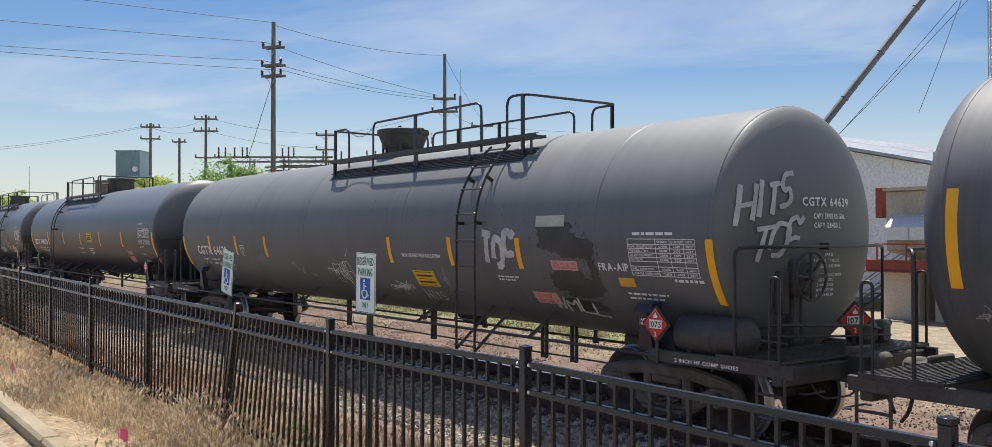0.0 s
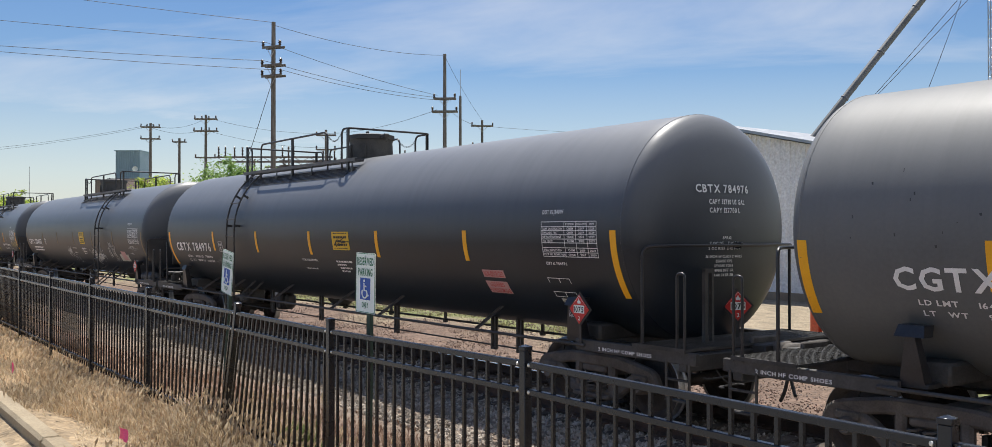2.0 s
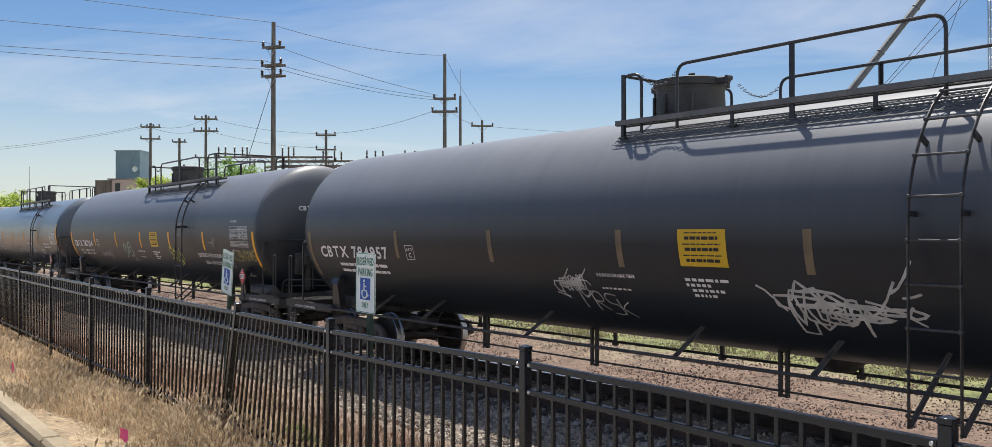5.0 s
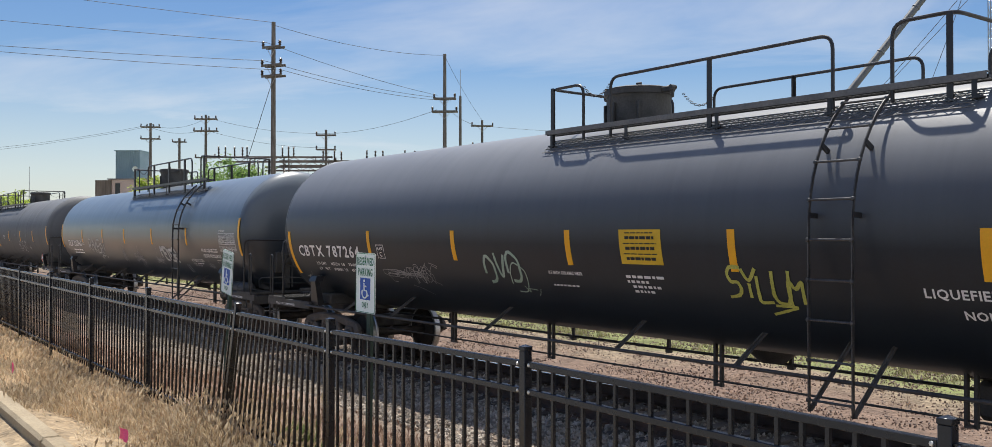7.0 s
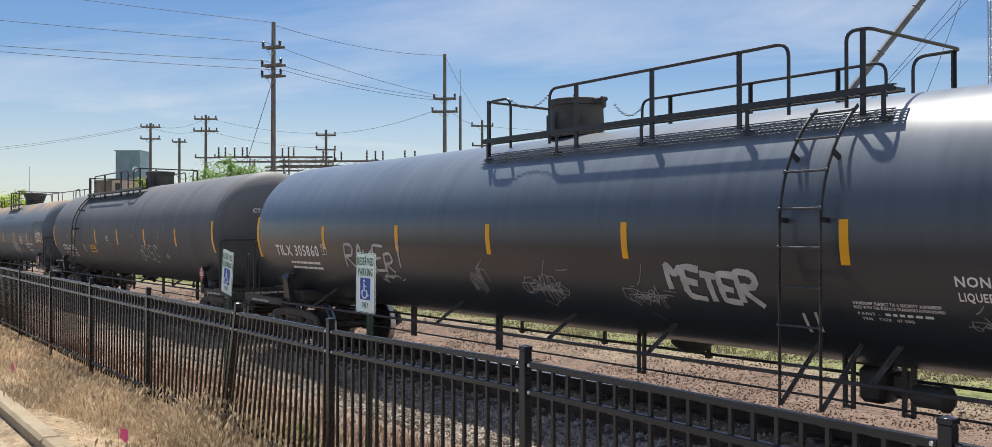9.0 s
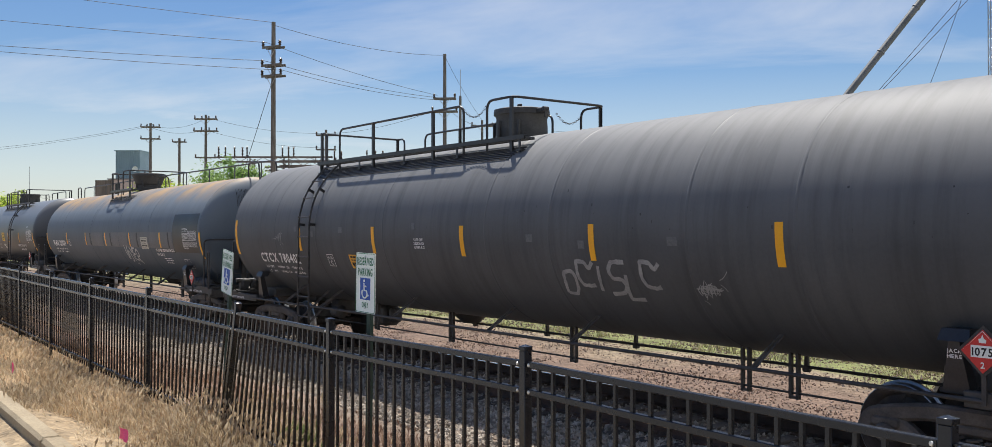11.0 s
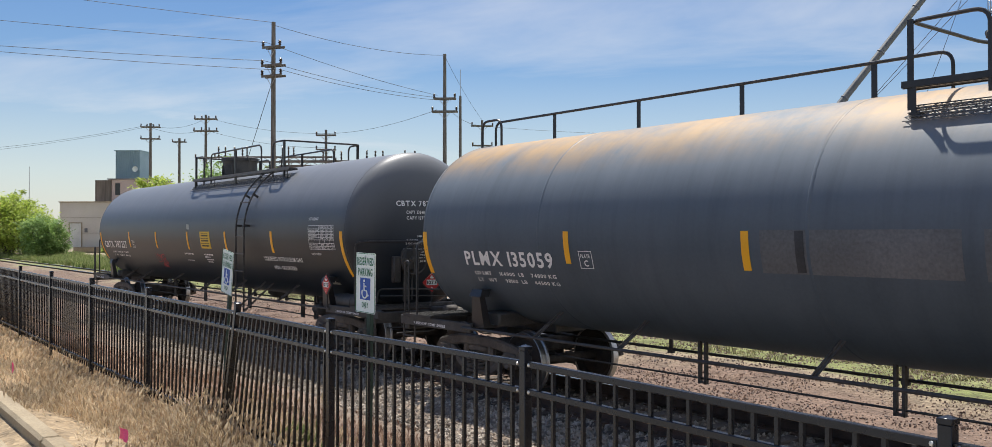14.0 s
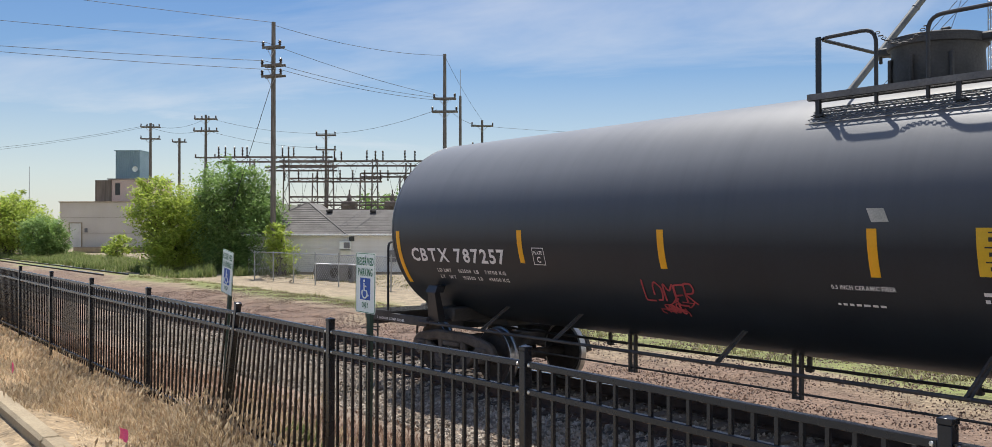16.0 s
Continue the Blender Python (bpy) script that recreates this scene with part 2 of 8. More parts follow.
class Form:
    """Collects the faces of one mesh."""

    def __init__(self):
        self.v, self.f, self.k = [], [], []

    def add(self, verts, faces, slot=0):
        o = len(self.v)
        self.v += [tuple(p) for p in verts]
        self.f += [tuple(i + o for i in q) for q in faces]
        self.k += [slot] * len(faces)
        return self

    def box(self, c, s, m=None, cut=0.0, slot=0):
        hx, hy, hz = s[0] / 2, s[1] / 2, s[2] / 2
        if not cut:
            vs = [Vector((x * hx, y * hy, z * hz)) for x in (-1, 1) for y in (-1, 1) for z in (-1, 1)]
            fs = [(0, 1, 3, 2), (4, 6, 7, 5), (0, 4, 5, 1), (2, 3, 7, 6), (0, 2, 6, 4), (1, 5, 7, 3)]
        else:
            bm = bmesh.new()
            bmesh.ops.create_cube(bm, size=1.0, matrix=Matrix.Diagonal((s[0], s[1], s[2], 1)))
            bmesh.ops.bevel(bm, geom=bm.edges[:], offset=cut, segments=1, affect="EDGES")
            bm.verts.index_update()
            vs = [v.co.copy() for v in bm.verts]
            fs = [tuple(v.index for v in q.verts) for q in bm.faces]
            bm.free()
        c = Vector(c)
        vs = [(m @ v if m else v) + c for v in vs]
        return self.add(vs, fs, slot)

    def tube(self, pts, r, n=8, closed=False, slot=0, caps=True, radii=None):
        pts = [Vector(p) for p in pts]
        rings, ref = [], None
        for i, p in enumerate(pts):
            a = pts[i - 1] if i or closed else p
            b = pts[(i + 1) % len(pts)] if i < len(pts) - 1 or closed else p
            d = (b - a).normalized()
            if ref is None:
                ref = Vector((0, 0, 1)) if abs(d.z) < 0.9 else Vector((1, 0, 0))
            x = d.cross(ref).normalized()
            y = x.cross(d).normalized()
            ref = y
            q = radii[i] if radii else r
            rings.append([p + x * (q * math.cos(2 * math.pi * k / n)) + y * (q * math.sin(2 * math.pi * k / n)) for k in range(n)])
        vs = [v for ring in rings for v in ring]
        m = len(rings)
        fs = []
        for i in range(m if closed else m - 1):
            j = (i + 1) % m
            for k in range(n):
                k2 = (k + 1) % n
                fs.append((i * n + k, i * n + k2, j * n + k2, j * n + k))
        if caps and not closed:
            fs.append(tuple(range(n))[::-1])
            fs.append(tuple((m - 1) * n + k for k in range(n)))
        return self.add(vs, fs, slot)

    def lathe(self, prof, m=None, n=32, slot=0, arc=2 * math.pi):
        """Turns (radius, height) pairs round the z axis."""
        full = abs(arc - 2 * math.pi) < 1e-6
        cols = n if full else n + 1
        vs, fs = [], []
        for r, h in prof:
            for k in range(cols):
                a = arc * k / n
                v = Vector((r * math.cos(a), r * math.sin(a), h))
                vs.append(m @ v if m else v)
        for i in range(len(prof) - 1):
            for k in range(n):
                k2 = (k + 1) % cols
                fs.append((i * cols + k, i * cols + k2, (i + 1) * cols + k2, (i + 1) * cols + k))
        return self.add(vs, fs, slot)

    def plate(self, outline, depth, m=None, slot=0):
        """A flat outline in x, y with a thickness along z."""
        n = len(outline)
        vs = [Vector((x, y, 0)) for x, y in outline] + [Vector((x, y, depth)) for x, y in outline]
        fs = [tuple(range(n))[::-1], tuple(range(n, 2 * n))]
        fs += [(k, (k + 1) % n, n + (k + 1) % n, n + k) for k in range(n)]
        return self.add([m @ v if m else v for v in vs], fs, slot)

    def mesh(self, name, mats, smooth=True, angle=38):
        me = bpy.data.meshes.new(name)
        me.from_pydata(self.v, [], self.f)
        for m in mats:
            me.materials.append(m)
        if len(mats) > 1:
            me.polygons.foreach_set("material_index", self.k)
        me.update()
        if smooth:
            me.shade_smooth()
            me.set_sharp_from_angle(angle=radians(angle))
        return me


STORE = {}
RT, ZT, TY = 1.535, 2.40, 9.80   # tank radius and centre height, the track's distance
DEEP = 0.54


def part(name, form, material, parent, label="", at=None, smooth=True, key=None):
    """Links one mesh object under a thing or a part; with a key, alike parts share the mesh."""
    key = (key, RT, DEEP) if key else None
    if key and key in STORE:
        me = STORE[key]
    else:
        form = form() if callable(form) else form
        me = form.mesh(name, material if isinstance(material, (list, tuple)) else [material], smooth)
        if key:
            STORE[key] = me
    ob = new(name, me)
    ob.parent = parent
    if at is not None:
        ob.matrix_basis = at
    if label:
        ob["label"] = label
    return ob


def thing(name, form, material, label, category, group="", kind="", at=None, smooth=True):
    ob = new(name, form.mesh(name, material if isinstance(material, (list, tuple)) else [material], smooth) if form else None)
    if at is not None:
        ob.matrix_basis = at
    return tagged(ob, label, category, group, kind)


def rounded(pts, r, n=4):
    """A path with its inner corners rounded."""
    pts = [Vector(p) for p in pts]
    out = [pts[0]]
    for i in range(1, len(pts) - 1):
        p, a, b = pts[i], pts[i - 1], pts[i + 1]
        d1, d2 = (a - p), (b - p)
        q = min(r, d1.length * 0.45, d2.length * 0.45)
        s, e = p + d1.normalized() * q, p + d2.normalized() * q
        for k in range(n + 1):
            t = k / n
            out.append(s * (1 - t) ** 2 + p * (2 * t * (1 - t)) + e * t ** 2)
    out.append(pts[-1])
    return out

# ---- lettering ----
GLYPHS = {}


def load_glyphs():
    """The built-in font's outlines as flat faces, cut into bands so that they can follow a round side."""
    chars = "ABCDEFGHIJKLMNOPQRSTUVWXYZ0123456789-."
    obs = []
    for ch in chars:
        cu = bpy.data.curves.new("glyph", "FONT")
        cu.body, cu.size, cu.resolution_u, cu.offset = ch, 1.0, 2, 0.026
        obs.append(new("glyph", cu))
    dg = bpy.context.evaluated_depsgraph_get()
    dg.update()
    for ch, ob in zip(chars, obs):
        ev = ob.evaluated_get(dg)
        me = ev.to_mesh()
        bm = bmesh.new()
        bm.from_mesh(me)
        for h in (0.18, 0.36, 0.54):
            bmesh.ops.bisect_plane(bm, geom=bm.verts[:] + bm.edges[:] + bm.faces[:], plane_co=(0, h, 0), plane_no=(0, 1, 0))
        bmesh.ops.triangulate(bm, faces=bm.faces[:])
        bm.verts.index_update()
        xs = [v.co.x for v in bm.verts]
        x0 = min(xs)
        GLYPHS[ch] = ([(v.co.x - x0, v.co.y) for v in bm.verts], [tuple(v.index for v in f.verts) for f in bm.faces], max(xs) - x0)
        bm.free()
        ev.to_mesh_clear()
    for ob in obs:
        cu = ob.data
        bpy.data.objects.remove(ob)
        bpy.data.curves.remove(cu)


load_glyphs()
CAP = 0.73


def letters(text):
    """Flat faces of a line of text: x from 0 to 1 over its length, y from 0 to 1 over the capitals."""
    vs, fs, x = [], [], 0.0
    for ch in text:
        if ch == " ":
            x += 0.34
            continue
        g, q, w = GLYPHS[ch]
        o = len(vs)
        vs += [(x + a, b / CAP) for a, b in g]
        fs += [tuple(i + o for i in f) for f in q]
        x += w + 0.12
    x -= 0.12
    return [(a / x, b) for a, b in vs], fs




def on_side(x, a, lift=0.006):
    """A point on the tank's near side: along the car, and a degrees above the middle."""
    q = radians(a)
    return (x, -(RT + lift) * math.cos(q), ZT + (RT + lift) * math.sin(q))


def on_head(y, z, seam, lift=0.02):
    r2 = min(0.98, (y * y + z * z) / RT ** 2)
    return (seam + DEEP * math.sqrt(1 - r2) + lift, y, ZT + z)


def side_text(text, x0, x1, a0, a1, car, material=None, name="lettering", label=""):
    big = abs(a1 - a0) > 3.3
    vs, fs = letters(text)
    at = lambda u, w: on_side(x0 + (x1 - x0) * u, a0 + (a1 - a0) * w)
    if not big:
        ob = part(name, Form().add([at(u, w) for u, w in vs], fs), material or WHITE, car, label, smooth=False)
        ob["kind"] = "stuff"
        return ob
    # large stencils: every letter is a piece of its own
    first = 0
    for ch in text.replace(" ", ""):
        g, q, w = GLYPHS[ch]
        mine = [at(u, v) for u, v in vs[first:first + len(g)]]
        ob = part("letter" if ch.isalpha() else "numeral", Form().add(mine, q), material or WHITE, car, label, smooth=False)
        first += len(g)
    return ob


def head_text(text, y0, y1, z0, z1, car, seam, material=None):
    vs, fs = letters(text)
    form = Form().add([on_head(y0 + (y1 - y0) * u, z0 + (z1 - z0) * w, seam) for u, w in vs], fs)
    ob = part("end_lettering", form, material or WHITE, car, smooth=False)
    ob["kind"] = "stuff"
    return ob


def side_patch(x0, x1, a0, a1, lift, car, material, name, label="", lean=0.0):
    """A thin sheet stuck on the round side, with real edges."""
    n = max(2, int(abs(a1 - a0) / 4))
    form = Form()
    vs, fs = [], []
    for i in range(n + 1):
        a = a0 + (a1 - a0) * i / n
        for x, up in ((x0, 0.001), (x0, lift), (x1, lift), (x1, 0.001)):
            vs.append(on_side(x + lean * (i / n), a, up))
    for i in range(n):
        for k in range(3):
            fs.append((i * 4 + k, i * 4 + k + 1, i * 4 + 5 + k, i * 4 + 4 + k))
    form.add(vs, fs)
    return part(name, form, material, car, label, smooth=False)


def blotch(x, a, rx, ra, lift, car, material, seed, name="touch_up_patch", label="", rough=0.22):
    """A sprayed patch with an uneven outline and specks round it, on the round side."""
    gen = random.Random(seed)
    n, rings = 44, 5
    ph = [gen.uniform(0, 6.28) for _ in range(5)]
    vs, fs = [on_side(x, a, lift)], []
    for k in range(1, rings + 1):
        for i in range(n):
            t = 2 * math.pi * i / n
            sq = 1.0 / max(abs(math.cos(t)), abs(math.sin(t))) ** 0.7
            q = sq * (1 + rough * (0.45 * math.sin(2 * t + ph[0]) + 0.4 * math.sin(5 * t + ph[1]) + 0.3 * math.sin(9 * t + ph[2]) + 0.25 * math.sin(17 * t + ph[3]))) * k / rings
            vs.append(on_side(x + rx * q * math.cos(t), a + ra * q * math.sin(t), lift))
    for i in range(n):
        fs.append((0, 1 + i, 1 + (i + 1) % n))
        for k in range(rings - 1):
            o = 1 + k * n
            fs.append((o + i, o + n + i, o + n + (i + 1) % n, o + (i + 1) % n))
    for _ in range(26):
        t, q = gen.uniform(0, 6.28), gen.uniform(1.15, 1.5)
        px, pa, w = x + rx * q * math.cos(t), a + ra * q * math.sin(t), gen.uniform(0.006, 0.02)
        o = len(vs)
        vs += [on_side(px + w, pa, lift), on_side(px, pa + w * 38, lift), on_side(px - w, pa, lift), on_side(px, pa - w * 38, lift)]
        fs.append((o, o + 1, o + 2, o + 3))
    return part(name, Form().add(vs, fs), material, car, label, smooth=False)


def bars(rows, car, name="small_lettering", material=None, seam=None):
    """Lines of writing too small to read, as plain bars: x0, x1, a0, a1 on the side."""
    form = Form()
    for x0, x1, a0, a1 in rows:
        gen = random.Random(int(x0 * 1000 + a0 * 77))
        x = x0
        while x < x1 - 0.02:
            w = min(gen.uniform(0.05, 0.16) * (x1 - x0) / 0.8, x1 - x)
            if seam is None:
                vs = [on_side(x, a0), on_side(x + w, a0), on_side(x + w, a1), on_side(x, a1)]
            else:
                vs = [on_head(x, a0, seam), on_head(x + w, a0, seam), on_head(x + w, a1, seam), on_head(x, a1, seam)]
            form.add(vs, [(0, 1, 2, 3)])
            x += w + 0.025
    ob = part(name, form, material or WHITE, car, smooth=False)
    ob["kind"] = "stuff"
    return ob


STROKES = {"A": "0024 40 0|1232", "B": "00043433223140 00|0222", "C": "4433240402113141", "D": "00043443413000", "E": "44040040|0232", "H": "0004|4044|0242",
           "I": "2024", "K": "0004|440240", "L": "040040", "M": "0004224440", "N": "00044044", "O": "103041431403011", "R": "0004344332020240",
           "S": "4414031232413000", "T": "0444|2024", "U": "040110304144", "V": "042044", "Y": "042244|2220", "Z": "0444004", "X": "0044|0440",
           "Q": "1030414314030110|2140", "G": "44341403011040 422", "W": "0410233044", "P": "00043443423202"}


def scrawl(text, x0, x1, a0, a1, car, material, width, seed, seam=None, rise=0.0):
    """Hand-sprayed letters as thin strips of paint."""
    gen = random.Random(seed)
    form = Form()
    n = len(text)
    for i, ch in enumerate(text):
        if ch not in STROKES:
            continue
        s, dy = gen.uniform(0.9, 1.25), gen.uniform(-0.15, 0.2)
        for line in STROKES[ch].replace(" ", "").split("|"):
            d = [int(c) for c in line]
            pts = [(d[k] / 4, d[k + 1] / 4) for k in range(0, len(d) - 1, 2)]
            pts = [((i + 0.12 + 0.86 * s * (px + (0.22 + rise) * py)) / n, py * s + dy + gen.uniform(-0.05, 0.05) + rise * 1.6 * (i + px) / n) for px, py in pts]
            path = [Vector((px, py, 0)) for px, py in pts]
            if len(path) > 2:
                path = rounded(path, 0.3, 4)
            ribbon(form, [(x0 + (x1 - x0) * p.x, a0 + (a1 - a0) * p.y) for p in path], width, gen, seam)
    return part("graffiti", form, material, car, smooth=False)


def ribbon(form, path, width, gen, seam=None):
    fine = [path[0]]
    for a, b in zip(path, path[1:]):
        n = max(1, int(abs(b[1] - a[1]) / (0.06 if seam is not None else 1.5)) + int(abs(b[0] - a[0]) / 0.08))
        fine += [(a[0] + (b[0] - a[0]) * i / n, a[1] + (b[1] - a[1]) * i / n) for i in range(1, n + 1)]
    path = fine
    k = 1.0 if seam is not None else math.degrees(1 / RT)
    vs, fs = [], []
    for i, (x, a) in enumerate(path):
        b, e = path[max(0, i - 1)], path[min(len(path) - 1, i + 1)]
        dx, da = e[0] - b[0], (e[1] - b[1]) / k
        m = math.hypot(dx, da) or 1.0
        w = width * gen.uniform(0.8, 1.15) / 2
        for sg in (-1, 1):
            px, pa = x - sg * da / m * w, a + sg * dx / m * w * k
            vs.append(on_head(px, pa, seam) if seam is not None else on_side(px, pa, 0.0075))
    fs = [(2 * i, 2 * i + 1, 2 * i + 3, 2 * i + 2) for i in range(len(path) - 1)]
    form.add(vs, fs)


def swirl(loops, x0, x1, a0, a1, car, material, width, seed):
    """A loose scrawl of crossing lines that spells nothing."""
    gen = random.Random(seed)
    form = Form()
    for j in range(1 + loops // 2):
        # one long looping line, then short flicks across it
        turns, ph, tilt = gen.uniform(0.8, 1.3) * loops, gen.uniform(0, 6.28), gen.uniform(-0.25, 0.25)
        wide, high = gen.uniform(0.10, 0.2), gen.uniform(0.22, 0.46)
        lo, hi = sorted((gen.uniform(0.0, 0.35), gen.uniform(0.65, 1.0)))
        n = int(9 * turns)
        pts = []
        for i in range(n):
            t = i / (n - 1)
            a = ph + 6.28 * turns * t
            pts.append(Vector((lo + (hi - lo) * t + wide * math.cos(a) * (0.6 + 0.5 * math.sin(3 * t + ph)), 0.5 + tilt * (t - 0.5) + high * math.sin(a + 0.5 * math.sin(2.3 * a)) * (0.55 + 0.45 * math.cos(4.1 * t + ph)), 0)))
        ribbon(form, [(x0 + (x1 - x0) * p.x, a0 + (a1 - a0) * p.y) for p in pts], width, gen)
    for j in range(loops):
        u, w = gen.uniform(0, 0.9), gen.uniform(0, 1)
        du, dw = gen.uniform(0.08, 0.3), gen.uniform(-0.5, 0.5)
        ribbon(form, [(x0 + (x1 - x0) * (u + du * k / 3), a0 + (a1 - a0) * (w + dw * (k / 3) ** 1.6)) for k in range(4)], width * 0.8, gen)
    return part("graffiti", form, material, car, smooth=False)


# ---- ground ----
PROFILE = [(-400, 0.36), (-6, 0.38), (1.52, 0.38), (1.9, 0.50), (3.25, 0.27), (4.6, 0.0), (6.4, -0.36), (7.2, -0.43), (8.2, -0.33), (8.5, -0.32), (11.1, -0.32),
           (11.4, -0.33), (12.3, -0.44), (14, -0.42), (14.6, -0.3), (17.4, -0.3), (18.2, -0.42), (40, -0.35), (2000, -0.3)]


def ground_z(y):
    for (a, p), (b, q) in zip(PROFILE, PROFILE[1:]):
        if y <= b:
            return p + (q - p) * (y - a) / (b - a)
    return PROFILE[-1][1]


def ground_material():
    m = bpy.data.materials.new("dirt_gravel_and_dry_grass")
    m.use_nodes = True
    nt = m.node_tree
    N, L = nt.nodes.new, nt.links.new
    p = nt.nodes["Principled BSDF"]
    p.inputs["Roughness"].default_value = 0.95
    tc = N("ShaderNodeTexCoord")
    sep = N("ShaderNodeSeparateXYZ"); L(tc.outputs["Object"], sep.inputs[0])
    big, mid, fine = N("ShaderNodeTexNoise"), N("ShaderNodeTexNoise"), N("ShaderNodeTexVoronoi")
    for n, s in ((big, 0.16), (mid, 2.2)):
        n.inputs["Scale"].default_value, n.inputs["Detail"].default_value = s, 6.0
        L(tc.outputs["Object"], n.inputs[0])
    fine.inputs["Scale"].default_value = 16.0
    L(tc.outputs["Object"], fine.inputs["Vector"])
    off = N("ShaderNodeMath"); off.operation = "MULTIPLY_ADD"
    off.inputs[1].default_value = 7.0
    L(big.outputs[0], off.inputs[0]); L(sep.outputs[1], off.inputs[2])
    # bands of ground cover across the tracks, their edges broken by noise
    y0, y1 = -20.0, 60.0
    ramp = N("ShaderNodeValToRGB")
    e = ramp.color_ramp.elements
    stops = [(-20.0, (0.09, 0.11, 0.04)), (-16.0, (0.09, 0.11, 0.04)), (-12.0, (0.35, 0.265, 0.155)), (6.3, (0.33, 0.245, 0.15)), (8.5, (0.285, 0.19, 0.14)), (10.2, (0.21, 0.165, 0.125)), (14.5, (0.20, 0.152, 0.12)), (15.5, (0.175, 0.114, 0.083)), (17.6, (0.18, 0.122, 0.087)),
             (18.8, (0.26, 0.205, 0.135)), (19.6, (0.17, 0.19, 0.06)), (21.2, (0.20, 0.205, 0.08)), (22.4, (0.31, 0.25, 0.17)), (36.0, (0.30, 0.245, 0.17)), (46.0, (0.18, 0.18, 0.085)), (60.0, (0.15, 0.17, 0.075))]
    e[0].position, e[0].color = 0.0, (*stops[0][1], 1)
    e[1].position, e[1].color = 1.0, (*stops[-1][1], 1)
    for y, c in stops[1:-1]:
        x = e.new((y - y0) / (y1 - y0)); x.color = (*c, 1)
    mr = N("ShaderNodeMapRange"); mr.inputs[1].default_value, mr.inputs[2].default_value = y0, y1
    L(off.outputs[0], mr.inputs[0]); L(mr.outputs[0], ramp.inputs[0])
    g = N("ShaderNodeMapRange")
    g.inputs[1].default_value, g.inputs[2].default_value, g.inputs[3].default_value, g.inputs[4].default_value = 0.3, 0.7, 0.72, 1.25
    L(mid.outputs[0], g.inputs[0])
    s1 = N("ShaderNodeVectorMath"); s1.operation = "SCALE"
    L(ramp.outputs[0], s1.inputs[0]); L(g.outputs[0], s1.inputs["Scale"])
    bw = N("ShaderNodeRGBToBW"); L(fine.outputs["Color"], bw.inputs[0])
    g2 = N("ShaderNodeMapRange"); g2.inputs[3].default_value, g2.inputs[4].default_value = 0.7, 1.3
    L(bw.outputs[0], g2.inputs[0])
    s2 = N("ShaderNodeVectorMath"); s2.operation = "SCALE"
    L(s1.outputs[0], s2.inputs[0]); L(g2.outputs[0], s2.inputs["Scale"])
    L(s2.outputs[0], p.inputs["Base Color"])
    bp = N("ShaderNodeBump"); bp.inputs["Strength"].default_value, bp.inputs["Distance"].default_value = 0.6, 0.04
    L(fine.outputs["Distance"], bp.inputs["Height"]); L(bp.outputs[0], p.inputs["Normal"])
    return m


GROUND = ground_material()


def build_ground():
    ys = [-2500, -400, -60, -6, 1.52]
    ys += [1.7, 1.9] + [1.9 + 0.15 * i for i in range(1, 70)] + [12.5 + 0.5 * i for i in range(0, 20)] + [24, 27, 30, 35, 40, 50, 60, 80, 110, 150, 220, 320, 480, 800, 1400, 2500]
    xs = [-2500, -1400, -800, -450, -250, -160, -120, -95, -75] + [-60 + 0.6 * i for i in range(0, 118)] + [14, 20, 30, 45, 70, 110, 180, 300, 600, 1400, 2500]
    form = Form()
    vs = []
    for y in ys:
        for x in xs:
            z = ground_z(y)
            if y > 2.0 and y < 40 and -60 < x < 12:
                z += 0.05 * noise.noise((x * 0.7, y * 0.7, 3.0)) + 0.02 * noise.noise((x * 3, y * 3, 1.0))
            if y < 1.5:
                z -= 0.02
            vs.append((x, y, z))
    w = len(xs)
    fs = [(j * w + i, j * w + i + 1, (j + 1) * w + i + 1, (j + 1) * w + i) for j in range(len(ys) - 1) for i in range(w - 1)]
    form.add(vs, fs)
    return thing("ground", form, GROUND, "brown dirt, gravel and dry grass ground sloping to the tracks", "ground", kind="structure")


build_ground()


def build_kerb():
    f = Form()
    f.box((-60, 1.04, 0.335), (150, 1.30, 0.1))
    thing("pavement", f, KERBSTONE, "pale concrete pavement beside the grass verge", "pavement", kind="structure")
    # lot out of view, kept pale to bounce light onto the near sides
    thing("parking_lot", Form().box((-60, -22.8, 0.33), (190, 46.36, 0.1)), LOT, "unseen parking lot behind the pavement, made pale to bounce light", "parking lot", kind="structure")
    # added out of view so the tanks reflect a dark band low down
    thing("wall_south", Form().box((-40, -46.5, 1.3), (230, 0.4, 2.6)), TIE, "unseen dark brown wall added behind the view to darken tank reflections", "wall", kind="structure")
    kerb = thing("kerb", None, None, "weathered concrete kerb along the pavement", "kerb", kind="structure")
    x = -45.0
    while x < 15:
        g = Form().box((x + 1.5, 1.79, 0.40), (2.985, 0.19, 0.29), cut=0.03)
        part("kerb_stone", g, KERBSTONE, kerb, smooth=False)
        x += 3.0


build_kerb()


def rail_profile():
    return [(-0.07, 0), (0.07, 0), (0.07, 0.012), (0.012, 0.035), (0.012, 0.125), (0.036, 0.135), (0.036, 0.165), (0.028, 0.172), (-0.028, 0.172), (-0.036, 0.165),
            (-0.036, 0.135), (-0.012, 0.125), (-0.012, 0.035), (-0.07, 0.012)]


